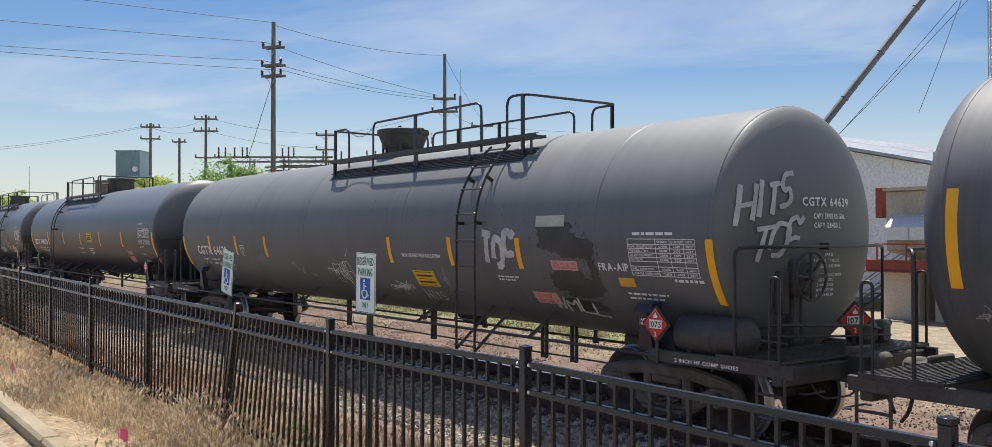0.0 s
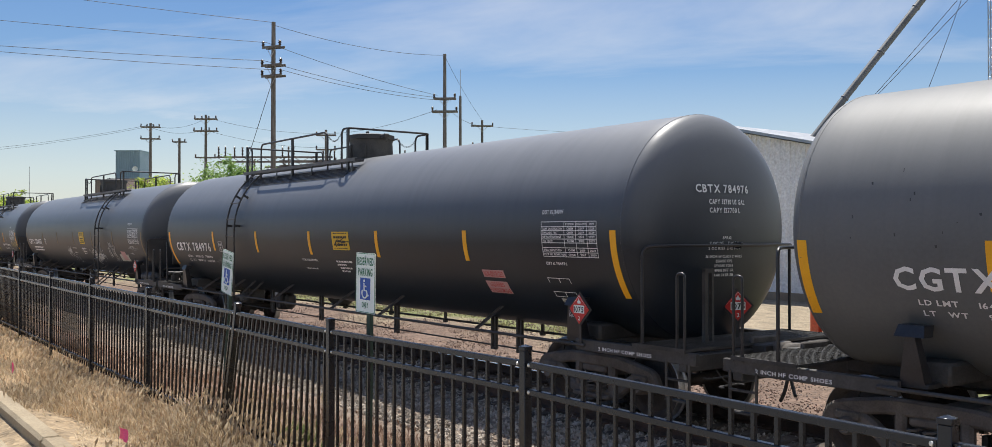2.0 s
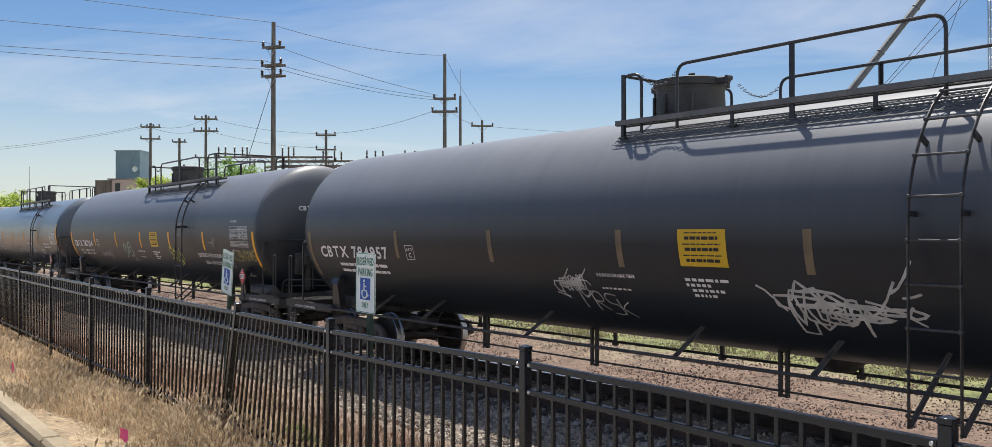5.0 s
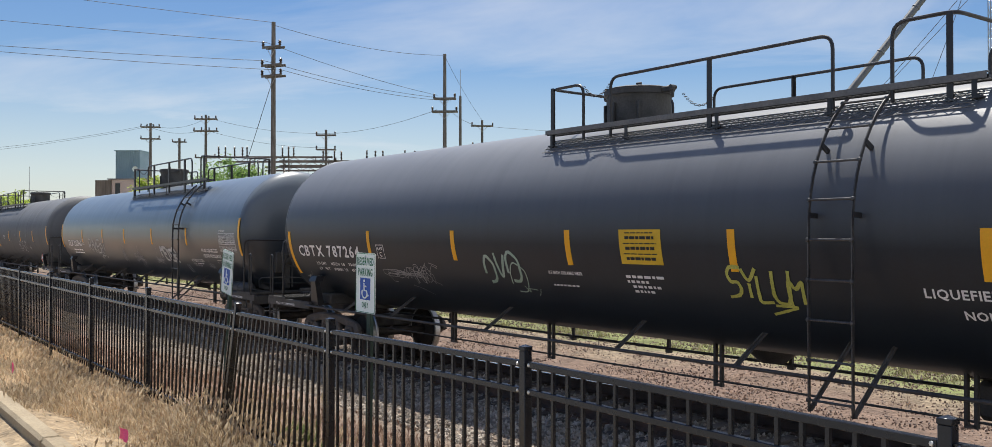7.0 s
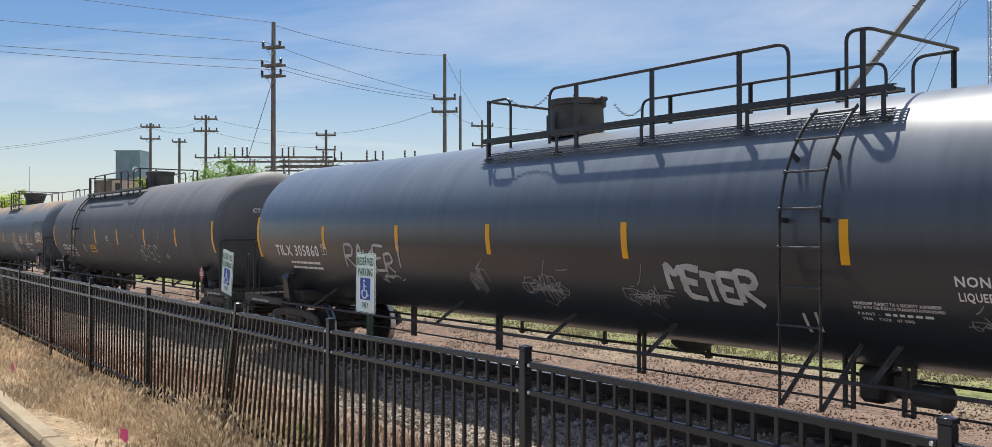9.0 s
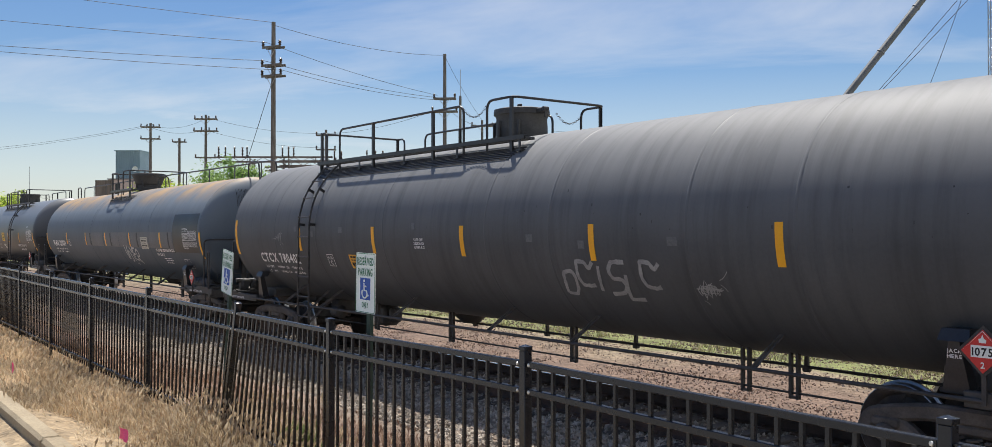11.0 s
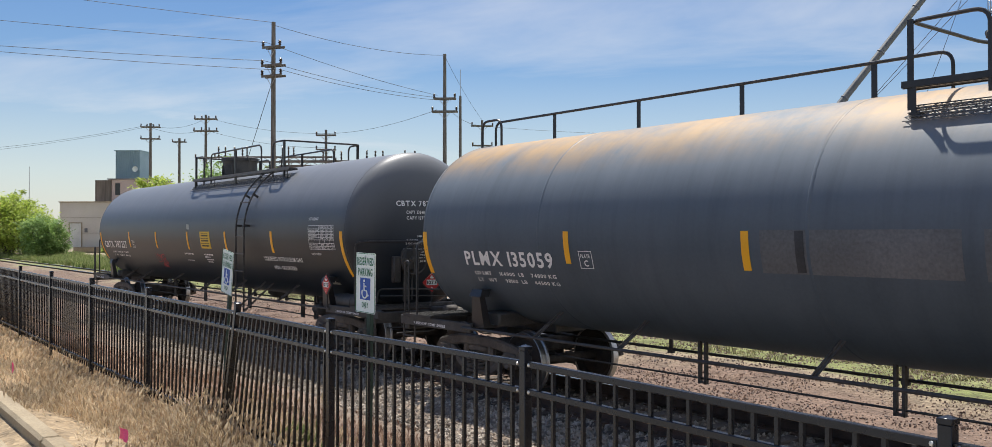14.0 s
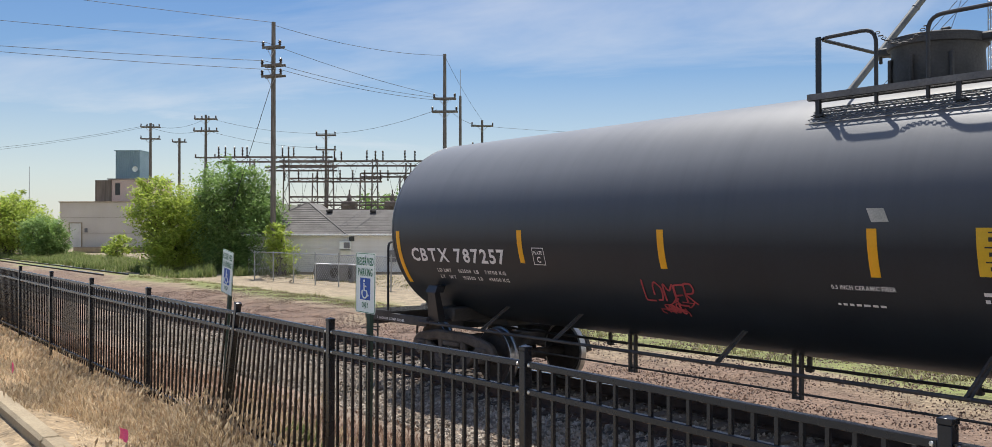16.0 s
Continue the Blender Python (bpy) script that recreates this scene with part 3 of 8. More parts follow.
def build_track(name, yc, z, x0, x1, label, bend=0.0):
    tr = thing(name, None, None, label, "railway track", kind="structure")
    prof = rail_profile()
    for s in (-1, 1):
        f = Form()
        n = 60
        vs, fs = [], []
        for i in range(n + 1):
            x = x0 + (x1 - x0) * i / n
            yb = yc + bend * max(0, -x - 30) ** 2
            vs += [(x, yb + s * 0.7535 + a, z - 0.172 + h) for a, h in prof]
        m = len(prof)
        for i in range(n):
            for k in range(m):
                k2 = (k + 1) % m
                fs.append((i * m + k, i * m + k2, (i + 1) * m + k2, (i + 1) * m + k))
        f.add(vs, fs)
        f.k = [1 if (q % m) in (6, 7, 8) else 0 for q in range(len(fs))]
        part("rail", f, [RAIL, RAILTOP], tr, smooth=False)
    return tr


main_track = build_track("railway_track", TY, -0.11, -420, 120, "steel rails on wooden ties in grey ballast")
side_track = build_track("siding_track", 16.0, -0.20, -420, -62, "rusty disused siding rails in brown gravel")


def build_fence():
    fence = thing("metal_fence", None, None, "black powder-coated metal picket fence, some panels leaning", "fence")
    yf = 3.25
    # post places along the line, their tops, and how far each leans sideways
    posts = [(-26.9, 1.72, 0), (-24.3, 1.72, 0), (-21.7, 1.72, 3.5), (-19.1, 1.71, 0), (-16.45, 1.70, 0), (-13.85, 1.69, 0), (-11.2, 1.68, 0), (-8.42, 1.67, 16), (-6.53, 1.66, 0), (-4.13, 1.68, 0), (-1.73, 1.66, 0), (0.67, 1.66, 0), (3.07, 1.66, 0)]

    def post_mesh():
        return Form().box((0, 0, -0.72), (0.052, 0.052, 1.44), cut=0.003)

    def cap_mesh():
        f = Form().box((0, 0, 0.012), (0.058, 0.058, 0.024), cut=0.003)
        f.add([(-0.024, -0.024, 0.024), (0.024, -0.024, 0.024), (0.024, 0.024, 0.024), (-0.024, 0.024, 0.024), (0, 0, 0.034)], [(0, 1, 4), (1, 2, 4), (2, 3, 4), (3, 0, 4)])
        return f

    def picket_mesh():
        return Form().box((0, 0, -0.58), (0.019, 0.019, 1.16))

    for x, z, lean in posts:
        po = part("post", post_mesh, FENCEBLACK, fence, at=pose(x, yf, z, 0, lean, 0), key="fence_post")
        part("post_cap", cap_mesh, FENCEBLACK, po, at=pose(0, 0, 0), key="fence_cap")
    for (xa, za, la), (xb, zb, lb) in zip(posts, posts[1:]):
        for drop in (0.075, 0.225, 1.14):
            sa, sb = math.tan(radians(la)) * drop, math.tan(radians(lb)) * drop
            a, b = Vector((xa - sa + 0.03, yf, za - drop)), Vector((xb - sb - 0.03, yf, zb - drop))
            d = b - a
            f = Form().box((0, 0, 0), (d.length, 0.036, 0.034), cut=0.003)
            part("rail", f, FENCEBLACK, fence, at=Matrix.Translation((a + b) / 2) @ pose(0, 0, 0, 0, -math.degrees(math.atan2(d.z, d.x)), 0), smooth=False)
            for q, sg in ((a, 1), (b, -1)):
                if drop < 1 and xa > -16:
                    part("bolt", lambda: Form().lathe([(0, 0.006), (0.008, 0.005), (0.011, 0)], pose(0, 0, 0, 90, 0, 0), 8), BOLT, fence, at=Matrix.Translation(q + Vector((0.02 * sg, -0.0185, 0))), key="fence_bolt")
        n = 20
        for i in range(1, n):
            t = i / n
            x, z, le = xa + (xb - xa) * t, za + (zb - za) * t - 0.06, la + (lb - la) * t
            part("picket", picket_mesh, FENCEBLACK, fence, at=pose(x, yf, z, 0, le, 0), smooth=False, key="fence_picket")


build_fence()

# ---- tank cars ----
TRUCK = 8.0
HEAD = -0.11   # height of the rail head
AXLE = 0.89
WHEEL_R = 0.457


def tank_form(seam):
    def make():
        r, deep = RT, DEEP
        prof = []
        for i in range(13):
            a = math.pi / 2 * i / 12
            prof.append((max(0.001, r * math.sin(a)), seam + deep * math.cos(a)))
        full = prof + [(r, x) for x in (seam - 0.2, seam * 0.5, 0.0, -seam * 0.5, -seam + 0.2)] + [(q, -h) for q, h in reversed(prof)]
        m = Matrix.Translation((0, 0, ZT)) @ Matrix.Rotation(math.pi / 2, 4, "Y")
        return Form().lathe(full[::-1], m, 72)
    return make


def band_form(r, w):
    """A low weld seam that runs round the shell."""
    def make():
        m = Matrix.Translation((0, 0, ZT)) @ Matrix.Rotation(math.pi / 2, 4, "Y")
        return Form().lathe([(RT - 0.004, -w), (r, -w * 0.5), (r, w * 0.5), (RT - 0.004, w)][::-1], m, 64)
    return make


def wheel_form():
    def make():
        f = Form()
        for s in (-1, 1):
            m = Matrix.Rotation(-math.pi / 2 * s, 4, "X")
            f.lathe([(0.0, 0.86), (0.10, 0.86), (0.125, 0.83), (0.13, 0.79), (0.34, 0.765), (0.385, 0.80), (0.447, 0.80)], m, 40, 0)
            f.lathe([(0.447, 0.80), (WHEEL_R, 0.793), (WHEEL_R + 0.003, 0.70), (0.485, 0.685), (0.485, 0.66), (0.44, 0.655)], m, 40, 1)
            f.lathe([(0.44, 0.655), (0.40, 0.66), (0.34, 0.71), (0.14, 0.68), (0.10, 0.655), (0.0, 0.655)], m, 40, 0)
            # chalk and balance marks turn with the wheel
            f.box((0.30 * s, -0.772 * s, 0.12), (0.10, 0.02, 0.05), slot=0)
        f.tube([(0, -0.98, 0), (0, 0.98, 0)], 0.08, 16)
        return f
    return make


def side_frame_form():
    """The cast side frame: an upper and a lower chord that meet over the axle boxes, with two columns between."""
    def make():
        f = Form()

        def chord(pts, h, w=0.14):
            pts = rounded([Vector((x, 0, z)) for x, z in pts], 0.14, 3)
            vs, fs = [], []
            cut = 0.03
            for i, p in enumerate(pts):
                d = (pts[min(i + 1, len(pts) - 1)] - pts[max(i - 1, 0)]).normalized()
                up = Vector((-d.z, 0, d.x))
                for y, z in ((-w / 2 + cut, -h / 2), (w / 2 - cut, -h / 2), (w / 2, -h / 2 + cut), (w / 2, h / 2 - cut), (w / 2 - cut, h / 2), (-w / 2 + cut, h / 2), (-w / 2, h / 2 - cut), (-w / 2, -h / 2 + cut)):
                    vs.append(p + Vector((0, y, 0)) + up * z)
            n = len(pts)
            for i in range(n - 1):
                for k in range(8):
                    fs.append((i * 8 + k, i * 8 + (k + 1) % 8, i * 8 + 8 + (k + 1) % 8, i * 8 + 8 + k))
            fs += [tuple(range(8))[::-1], tuple((n - 1) * 8 + k for k in range(8))]
            f.add(vs, fs)
        chord([(-1.15, 0.44), (-1.09, 0.60), (-0.85, 0.655), (-0.45, 0.72), (0.45, 0.72), (0.85, 0.655), (1.09, 0.60), (1.15, 0.44)], 0.17, 0.12)
        chord([(-0.98, 0.62), (-0.68, 0.52), (-0.40, 0.27), (0.40, 0.27), (0.68, 0.50), (0.98, 0.60)], 0.145, 0.13)
        for s in (-1, 1):
            chord([(s * 0.33, 0.26), (s * 0.33, 0.72)], 0.13, 0.11)
            f.lathe([(0, -0.14), (0.075, -0.14), (0.10, -0.11), (0.115, 0.05)], Matrix.Translation((s * AXLE, 0, 0.457)) @ Matrix.Rotation(-math.pi / 2, 4, "X"), 16)
            f.box((s * AXLE, 0, 0.56), (0.30, 0.18, 0.10), cut=0.02)
        f.box((0, 0.04, 0.60), (0.48, 0.20, 0.11), cut=0.03)
        f.box((0, 0, 0.24), (0.70, 0.26, 0.06), cut=0.015)
        return f
    return make


def spring_form():
    def make():
        f = Form()
        for k in range(3):
            x = -0.17 + 0.17 * k
            pts = [(x + 0.065 * math.cos(a), 0.065 * math.sin(a), 0.28 + 0.26 * i / 40) for i, a in enumerate([2 * math.pi * 5 * i / 40 for i in range(41)])]
            f.tube(pts, 0.016, 5)
        return f
    return make


def build_truck(car, x):
    tr = part("truck", lambda: Form().box((0, 0, 0.60), (0.36, 1.9, 0.24), cut=0.03).box((0, 0, RY), (0.5, 0.6, 0.14), cut=0.02), TRUCKSTEEL, car, "dusty cast-steel wheel truck", at=pose(x, 0, HEAD), key="bolster")
    for s in (-1, 1):
        part("side_frame", side_frame_form(), TRUCKSTEEL, tr, at=pose(0, s * 0.99, 0, 0, 0, 0 if s < 0 else 180), key="side_frame")
        part("spring", spring_form(), TRUCKSTEEL, tr, at=pose(0, s * 1.05, 0), key="spring")
    sets = []
    for a in (-AXLE, AXLE):
        w = part("wheelset", wheel_form(), [WHEELDARK, TREAD], tr, "steel wheels with bright worn treads", at=pose(a, 0, WHEEL_R), key="wheelset")
        sets.append(w)
        part("brake_beam", lambda: Form().box((0, 0, 0), (0.10, 1.7, 0.09), cut=0.015).box((0.05, -0.75, 0.02), (0.06, 0.1, 0.3)).box((0.05, 0.75, 0.02), (0.06, 0.1, 0.3)), GEAR, tr,
             at=pose(a * 0.38, 0, 0.36, 0, 0, 180 if a < 0 else 0), key="brake_beam")
    return sets


RUNGSTEEL = surf("scuffed_black_rung_steel", (0.05, 0.05, 0.052), (0.10, 0.10, 0.10), 0.4, 0.3, 5.0, 50, 0.06)


def rung_form(w):
    """A round rung with its bolt heads standing proud of the stiles."""
    f = Form().tube([(-w / 2, -0.012, 0), (w / 2, -0.012, 0)], 0.0125, 8)
    for sx in (-1, 1):
        f.lathe([(0.0, 0.034), (0.018, 0.032), (0.024, 0.022), (0.024, 0.0)], Matrix.Translation((sx * w / 2, 0, 0)) @ Matrix.Rotation(math.pi / 2, 4, "X"), 8)
    return f


def ladder(car, xl, w=0.49, low=0.45, top=54):
    st = None
    rr = RT + 0.13
    for sx in (-1, 1):
        def make():
            f = Form()
            pts = [Vector((0, -rr * math.cos(radians(a)), ZT + rr * math.sin(radians(a)))) for a in range(top, -1, -6)] + [Vector((0, -rr, z)) for z in (1.9, 1.4, 0.9, low)]
            vs, fs = [], []
            for i, p in enumerate(pts):
                b, e = pts[max(0, i - 1)], pts[min(len(pts) - 1, i + 1)]
                d = (e - b).normalized()
                nrm = Vector((0, d.z, -d.y))
                for px, q in ((-0.006, -0.019), (0.006, -0.019), (0.006, 0.019), (-0.006, 0.019)):
                    vs.append(p + Vector((px, 0, 0)) + nrm * q)
            for i in range(len(pts) - 1):
                for k in range(4):
                    fs.append((i * 4 + k, i * 4 + (k + 1) % 4, i * 4 + 4 + (k + 1) % 4, i * 4 + 4 + k))
            return f.add(vs, fs)
        ob = part("ladder_stile", make, RUNGSTEEL, car, at=pose(xl + sx * w / 2, 0, 0), key=("stile", top, low))
        st = st or ob
    arc = rr * radians(top)
    total = arc + ZT - low
    d = 0.10
    while d < total - 0.05:
        if d < arc:
            a = radians(top) - d / rr
            y, z = -rr * math.cos(a), ZT + rr * math.sin(a)
        else:
            y, z = -rr, ZT - (d - arc)
        part("ladder_rung", lambda: rung_form(w), RUNGSTEEL, car, at=pose(xl, y, z), key=("rung", w))
        d += 0.40
    for sx in (-1, 1):
        for a in (30, 4):
            q = radians(a)
            part("ladder_bracket", lambda: Form().box((0, 0, 0), (0.03, 0.14, 0.05)), FRAMEBLACK, car, at=pose(xl + sx * (w / 2), -(RT + 0.06) * math.cos(q), ZT + (RT + 0.06) * math.sin(q), -a, 0, 0), key="bracket")
        part("ladder_brace", lambda: Form().box((0, 0, 0), (0.055, 0.98, 0.012)).box((0, 0, 0.012), (0.012, 0.98, 0.03)), TRUCKSTEEL, car, at=pose(xl + sx * w / 2, -(RT + 0.12) + 0.37, 0.88, 41, 0, 0), key="ladder_brace")


def grating_form(x0, x1, y0, y1, z, pitch=0.07):
    """An open walkway grating: bearing bars along and across, in an edge frame."""
    def make():
        f = Form()
        f.box(((x0 + x1) / 2, y0, z - 0.012), (x1 - x0, 0.022, 0.045))
        f.box(((x0 + x1) / 2, y1, z - 0.012), (x1 - x0, 0.022, 0.045))
        n = int((x1 - x0) / pitch)
        for i in range(n + 1):
            f.box((x0 + (x1 - x0) * i / n, (y0 + y1) / 2, z - 0.01), (0.012, abs(y1 - y0), 0.03))
        for k in range(1, 5):
            f.box(((x0 + x1) / 2, y0 + (y1 - y0) * k / 5, z - 0.012), (x1 - x0, 0.014, 0.026))
        return f
    return make


def mesh_skirt(x0, x1, car, a0=45, a1=55):
    """The perforated anti-slip strip on the tank beside the walkway."""
    def make():
        f = Form()
        n = int((x1 - x0) / 0.09)
        for k in range(5):
            a = a0 + (a1 - a0) * k / 4
            f.tube([on_side(x0, a, 0.03), on_side(x1, a, 0.03)], 0.006, 4)
        for i in range(n):
            x = x0 + (x1 - x0) * i / n
            for k in range(4):
                sg = 1 if (i + k) % 2 else -1
                aa, ab = a0 + (a1 - a0) * k / 4, a0 + (a1 - a0) * (k + 1) / 4
                f.tube([on_side(x + 0.045 * (1 - sg), aa, 0.03), on_side(x + 0.045 * (1 + sg), ab, 0.03)], 0.005, 3, caps=False)
        return f
    part("anti_slip_mesh", make, WALKGREY, car, "perforated anti-slip strip", key=("skirt", x0, x1))


RAILTOPZ, WALKZ, SIDEZ, RY = 4.45, 3.99, 3.80, 0.97


def size(r, z, deep=0.54):
    """Sets the radius, centre height and head depth of the tank that is built next."""
    global RT, ZT, DEEP
    RT, ZT, DEEP = r, z, deep



def rail_loop(pts, r=0.021):
    return lambda: Form().tube(rounded(pts, 0.16, 5), r, 8)


def top_post(car, x, y, h=RAILTOPZ):
    s = -1 if y < 0 else 1
    part("rail_post", lambda: Form().box((0, 0, (h - 3.55) / 2 - 0.0), (0.065, 0.010, h - 3.55)).box((0.0, 0.025, (h - 3.55) / 2), (0.010, 0.05, h - 3.55)), FRAMEBLACK, car, at=pose(x, y, 3.55, 0, 0, 0 if s < 0 else 180), key=("rail_post", h))


def manway(car, x, r=0.47, bowl=1.0):
    """The valve housing; bowl: how much narrower its foot is than its rim."""
    q = r * bowl
    mw = part("manway_housing", lambda: Form().lathe([(0.0, 3.84), (q + 0.06, 3.84), (q + 0.06, 3.90), (q - 0.01, 3.92), (q, 4.02), (q + (r - q) * 0.35, 4.06), (q + (r - q) * 0.4, 4.09), (r - 0.01, 4.26), (r + 0.01, 4.31), (r + 0.035, 4.32), (r + 0.035, 4.38), (r + 0.01, 4.40)], None, 40)
              .box((-0.02, -q - 0.01, 4.06), (0.04, 0.05, 0.28), cut=0.01).box((0.34, -q * 0.74, 4.06), (0.04, 0.05, 0.28), cut=0.01).box((-0.34, -q * 0.74, 4.06), (0.04, 0.05, 0.28), cut=0.01),
              GEAR, car, "round black steel valve housing", at=pose(x, 0, 0), key=("manway", r, bowl))
    part("lid", lambda: Form().lathe([(r + 0.03, 4.38), (r + 0.03, 4.41), (r - 0.04, 4.43), (0.0, 4.45)], None, 40).box((r + 0.10, 0, 4.36), (0.20, 0.12, 0.09), cut=0.02).box((-r - 0.10, 0, 4.36), (0.22, 0.16, 0.09), cut=0.02)
         .box((0.2, -0.2, 4.46), (0.10, 0.04, 0.05), cut=0.01), GEAR, mw, key=("lid", r))
    for sx in (-1, 1):
        part("latch", lambda: Form().tube([(0, -0.05, 0), (0, 0.05, 0)], 0.035, 10).box((0, 0, -0.07), (0.03, 0.04, 0.14), cut=0.008), GEAR, mw, at=pose(sx * (r + 0.19), 0, 4.38), key="latch")


def chain(car, a, b):
    def make():
        f = Form()
        a_, b_ = Vector(a), Vector(b)
        n = 16
        for i in range(n):
            t = (i + 0.5) / n
            p = a_.lerp(b_, t) - Vector((0, 0, 0.16 * (1 - (2 * t - 1) ** 2)))
            q = Matrix.Rotation(math.pi / 2 * (i % 2), 3, "X")
            ring = [p + q @ Vector((0.028 * math.cos(k * math.pi / 3), 0, 0.014 * math.sin(k * math.pi / 3))) for k in range(6)]
            f.tube(ring, 0.005, 4, closed=True)
        return f
    part("chain", make, GEAR, car, key=("chain", tuple(a), tuple(b)))


def walkway(car, a, b, dark):
    """Two narrow gratings with a deep outer edge, carried on short brackets that stand on the shell."""
    for s in (-1, 1):
        part("walkway", grating_form(a, b, s * 0.80, s * 0.97, SIDEZ), FRAMEBLACK, car, "black open-grate walkway", key=("walk", a, b, s))
        part("walkway_edge", lambda: Form().box(((a + b) / 2, 0, 0), (b - a, 0.012, 0.065)).box(((a + b) / 2, 0.03, 0.030), (b - a, 0.06, 0.010)), FRAMEBLACK if dark else WALKGREY, car, at=pose(0, s * 1.0, SIDEZ + 0.005, 0, 0, 0), smooth=False, key=("edge", a, b, dark))
    n = max(2, int((b - a) / 1.5))
    foot = ZT + math.sqrt(RT * RT - 0.98 ** 2)
    for i in range(n + 1):
        x = a + 0.12 + (b - a - 0.24) * i / n
        part("walkway_bracket", lambda: Form().box((0, 0, (foot + SIDEZ) / 2 - 0.02), (0.05, 0.012, SIDEZ - foot + 0.06)).box((0.03, 0.0, foot + 0.02), (0.12, 0.09, 0.02)), FRAMEBLACK, car, at=pose(x, -0.985, 0), smooth=False, key="walk_bracket")


def ribbed_skirt(x0, x1, car, a0=44, a1=54):
    """Anti-slip ribs laid lengthwise on the shell beside the walkway."""
    def make():
        f = Form()
        for k in range(7):
            a = a0 + (a1 - a0) * k / 6
            f.tube([on_side(x0 + 0.03 * (6 - k), a, 0.012), on_side(x1 - 0.03 * (6 - k), a, 0.012)], 0.009, 4)
        for x in (x0 + 0.2, (x0 + x1) / 2, x1 - 0.2):
            f.tube([on_side(x, a0, 0.006), on_side(x, a1, 0.006)], 0.008, 4)
        return f
    part("anti_slip_ribs", make, FRAMEBLACK, car, "lengthwise anti-slip ribs", key=("ribs", x0, x1))


def top_gear(car, stub, knee, main, posts, wrap, far, far_posts, xl, r=0.47, bowl=1.0, ribs=False, dark=False):
    """Walkway, rails, valve housing and ladder. stub, knee: the low end rail; main: the near rail and its posts;
    wrap: the rail that turns across the other end; far: the far rail and its posts."""
    a, b = min(stub, wrap[1]) - 0.12, max(stub, wrap[1]) + 0.30
    sg = 1 if wrap[1] > stub else -1
    if sg < 0:
        a, b = wrap[1] - 0.30, stub + 0.12
    low, top = SIDEZ - 0.15, RAILTOPZ
    key = (stub, main, wrap)
    walkway(car, a, b, dark)
    (ribbed_skirt if ribs else mesh_skirt)(a + 0.05, b - 0.05, car)
    part("hand_rail", rail_loop([(main[0], -RY, low), (main[0], -RY, top), (main[1], -RY, top), (main[1], -RY, low)]), FRAMEBLACK, car, key=("rail_a", key))
    for x in posts:
        top_post(car, x, -RY)
    part("hand_rail", rail_loop([(far[0], RY, low), (far[0], RY, top), (far[1], RY, top), (far[1], RY, low)]), FRAMEBLACK, car, key=("rail_far", key))
    for x in far_posts:
        top_post(car, x, RY)
    skew = -0.12
    part("hand_rail", rail_loop([(knee, -RY, low), (knee, -RY, top - 0.02), (stub, -RY, top - 0.02), (stub + skew, RY, top - 0.02), (knee + skew, RY, top - 0.02), (knee + skew, RY, low)]), FRAMEBLACK, car, key=("rail_b", key))
    top_post(car, stub, -RY)
    top_post(car, stub + skew, RY)
    w0, w1 = wrap
    q = w1 - sg * 0.62
    part("hand_rail", rail_loop([(w0, -RY, low), (w0, -RY, top), (w1, -RY, top), (w1 - 0.02, RY, top), (q, RY, top), (q, RY, low)]), FRAMEBLACK, car, key=("rail_c", key))
    top_post(car, w1 - sg * 0.06, -RY)
    top_post(car, w1 - sg * 0.12, RY)
    manway(car, -0.15, r, bowl)
    inner = [(knee, main[0])] if sg > 0 and abs(knee) < 2 else []
    for u, v in inner:
        chain(car, (u, -RY, top - 0.05), (v, -RY, top - 0.07))
    if main[1] < 0:
        chain(car, (main[1], -RY, top - 0.06), (w0, -RY, top - 0.06))
        chain(car, (-0.15 + r + 0.1, 0.3, 4.34), (q, RY, top - 0.1))
    else:
        chain(car, (-0.15 + r + 0.1, 0.3, 4.34), (far[0], RY, top - 0.1))
    ladder(car, xl, low=0.55)


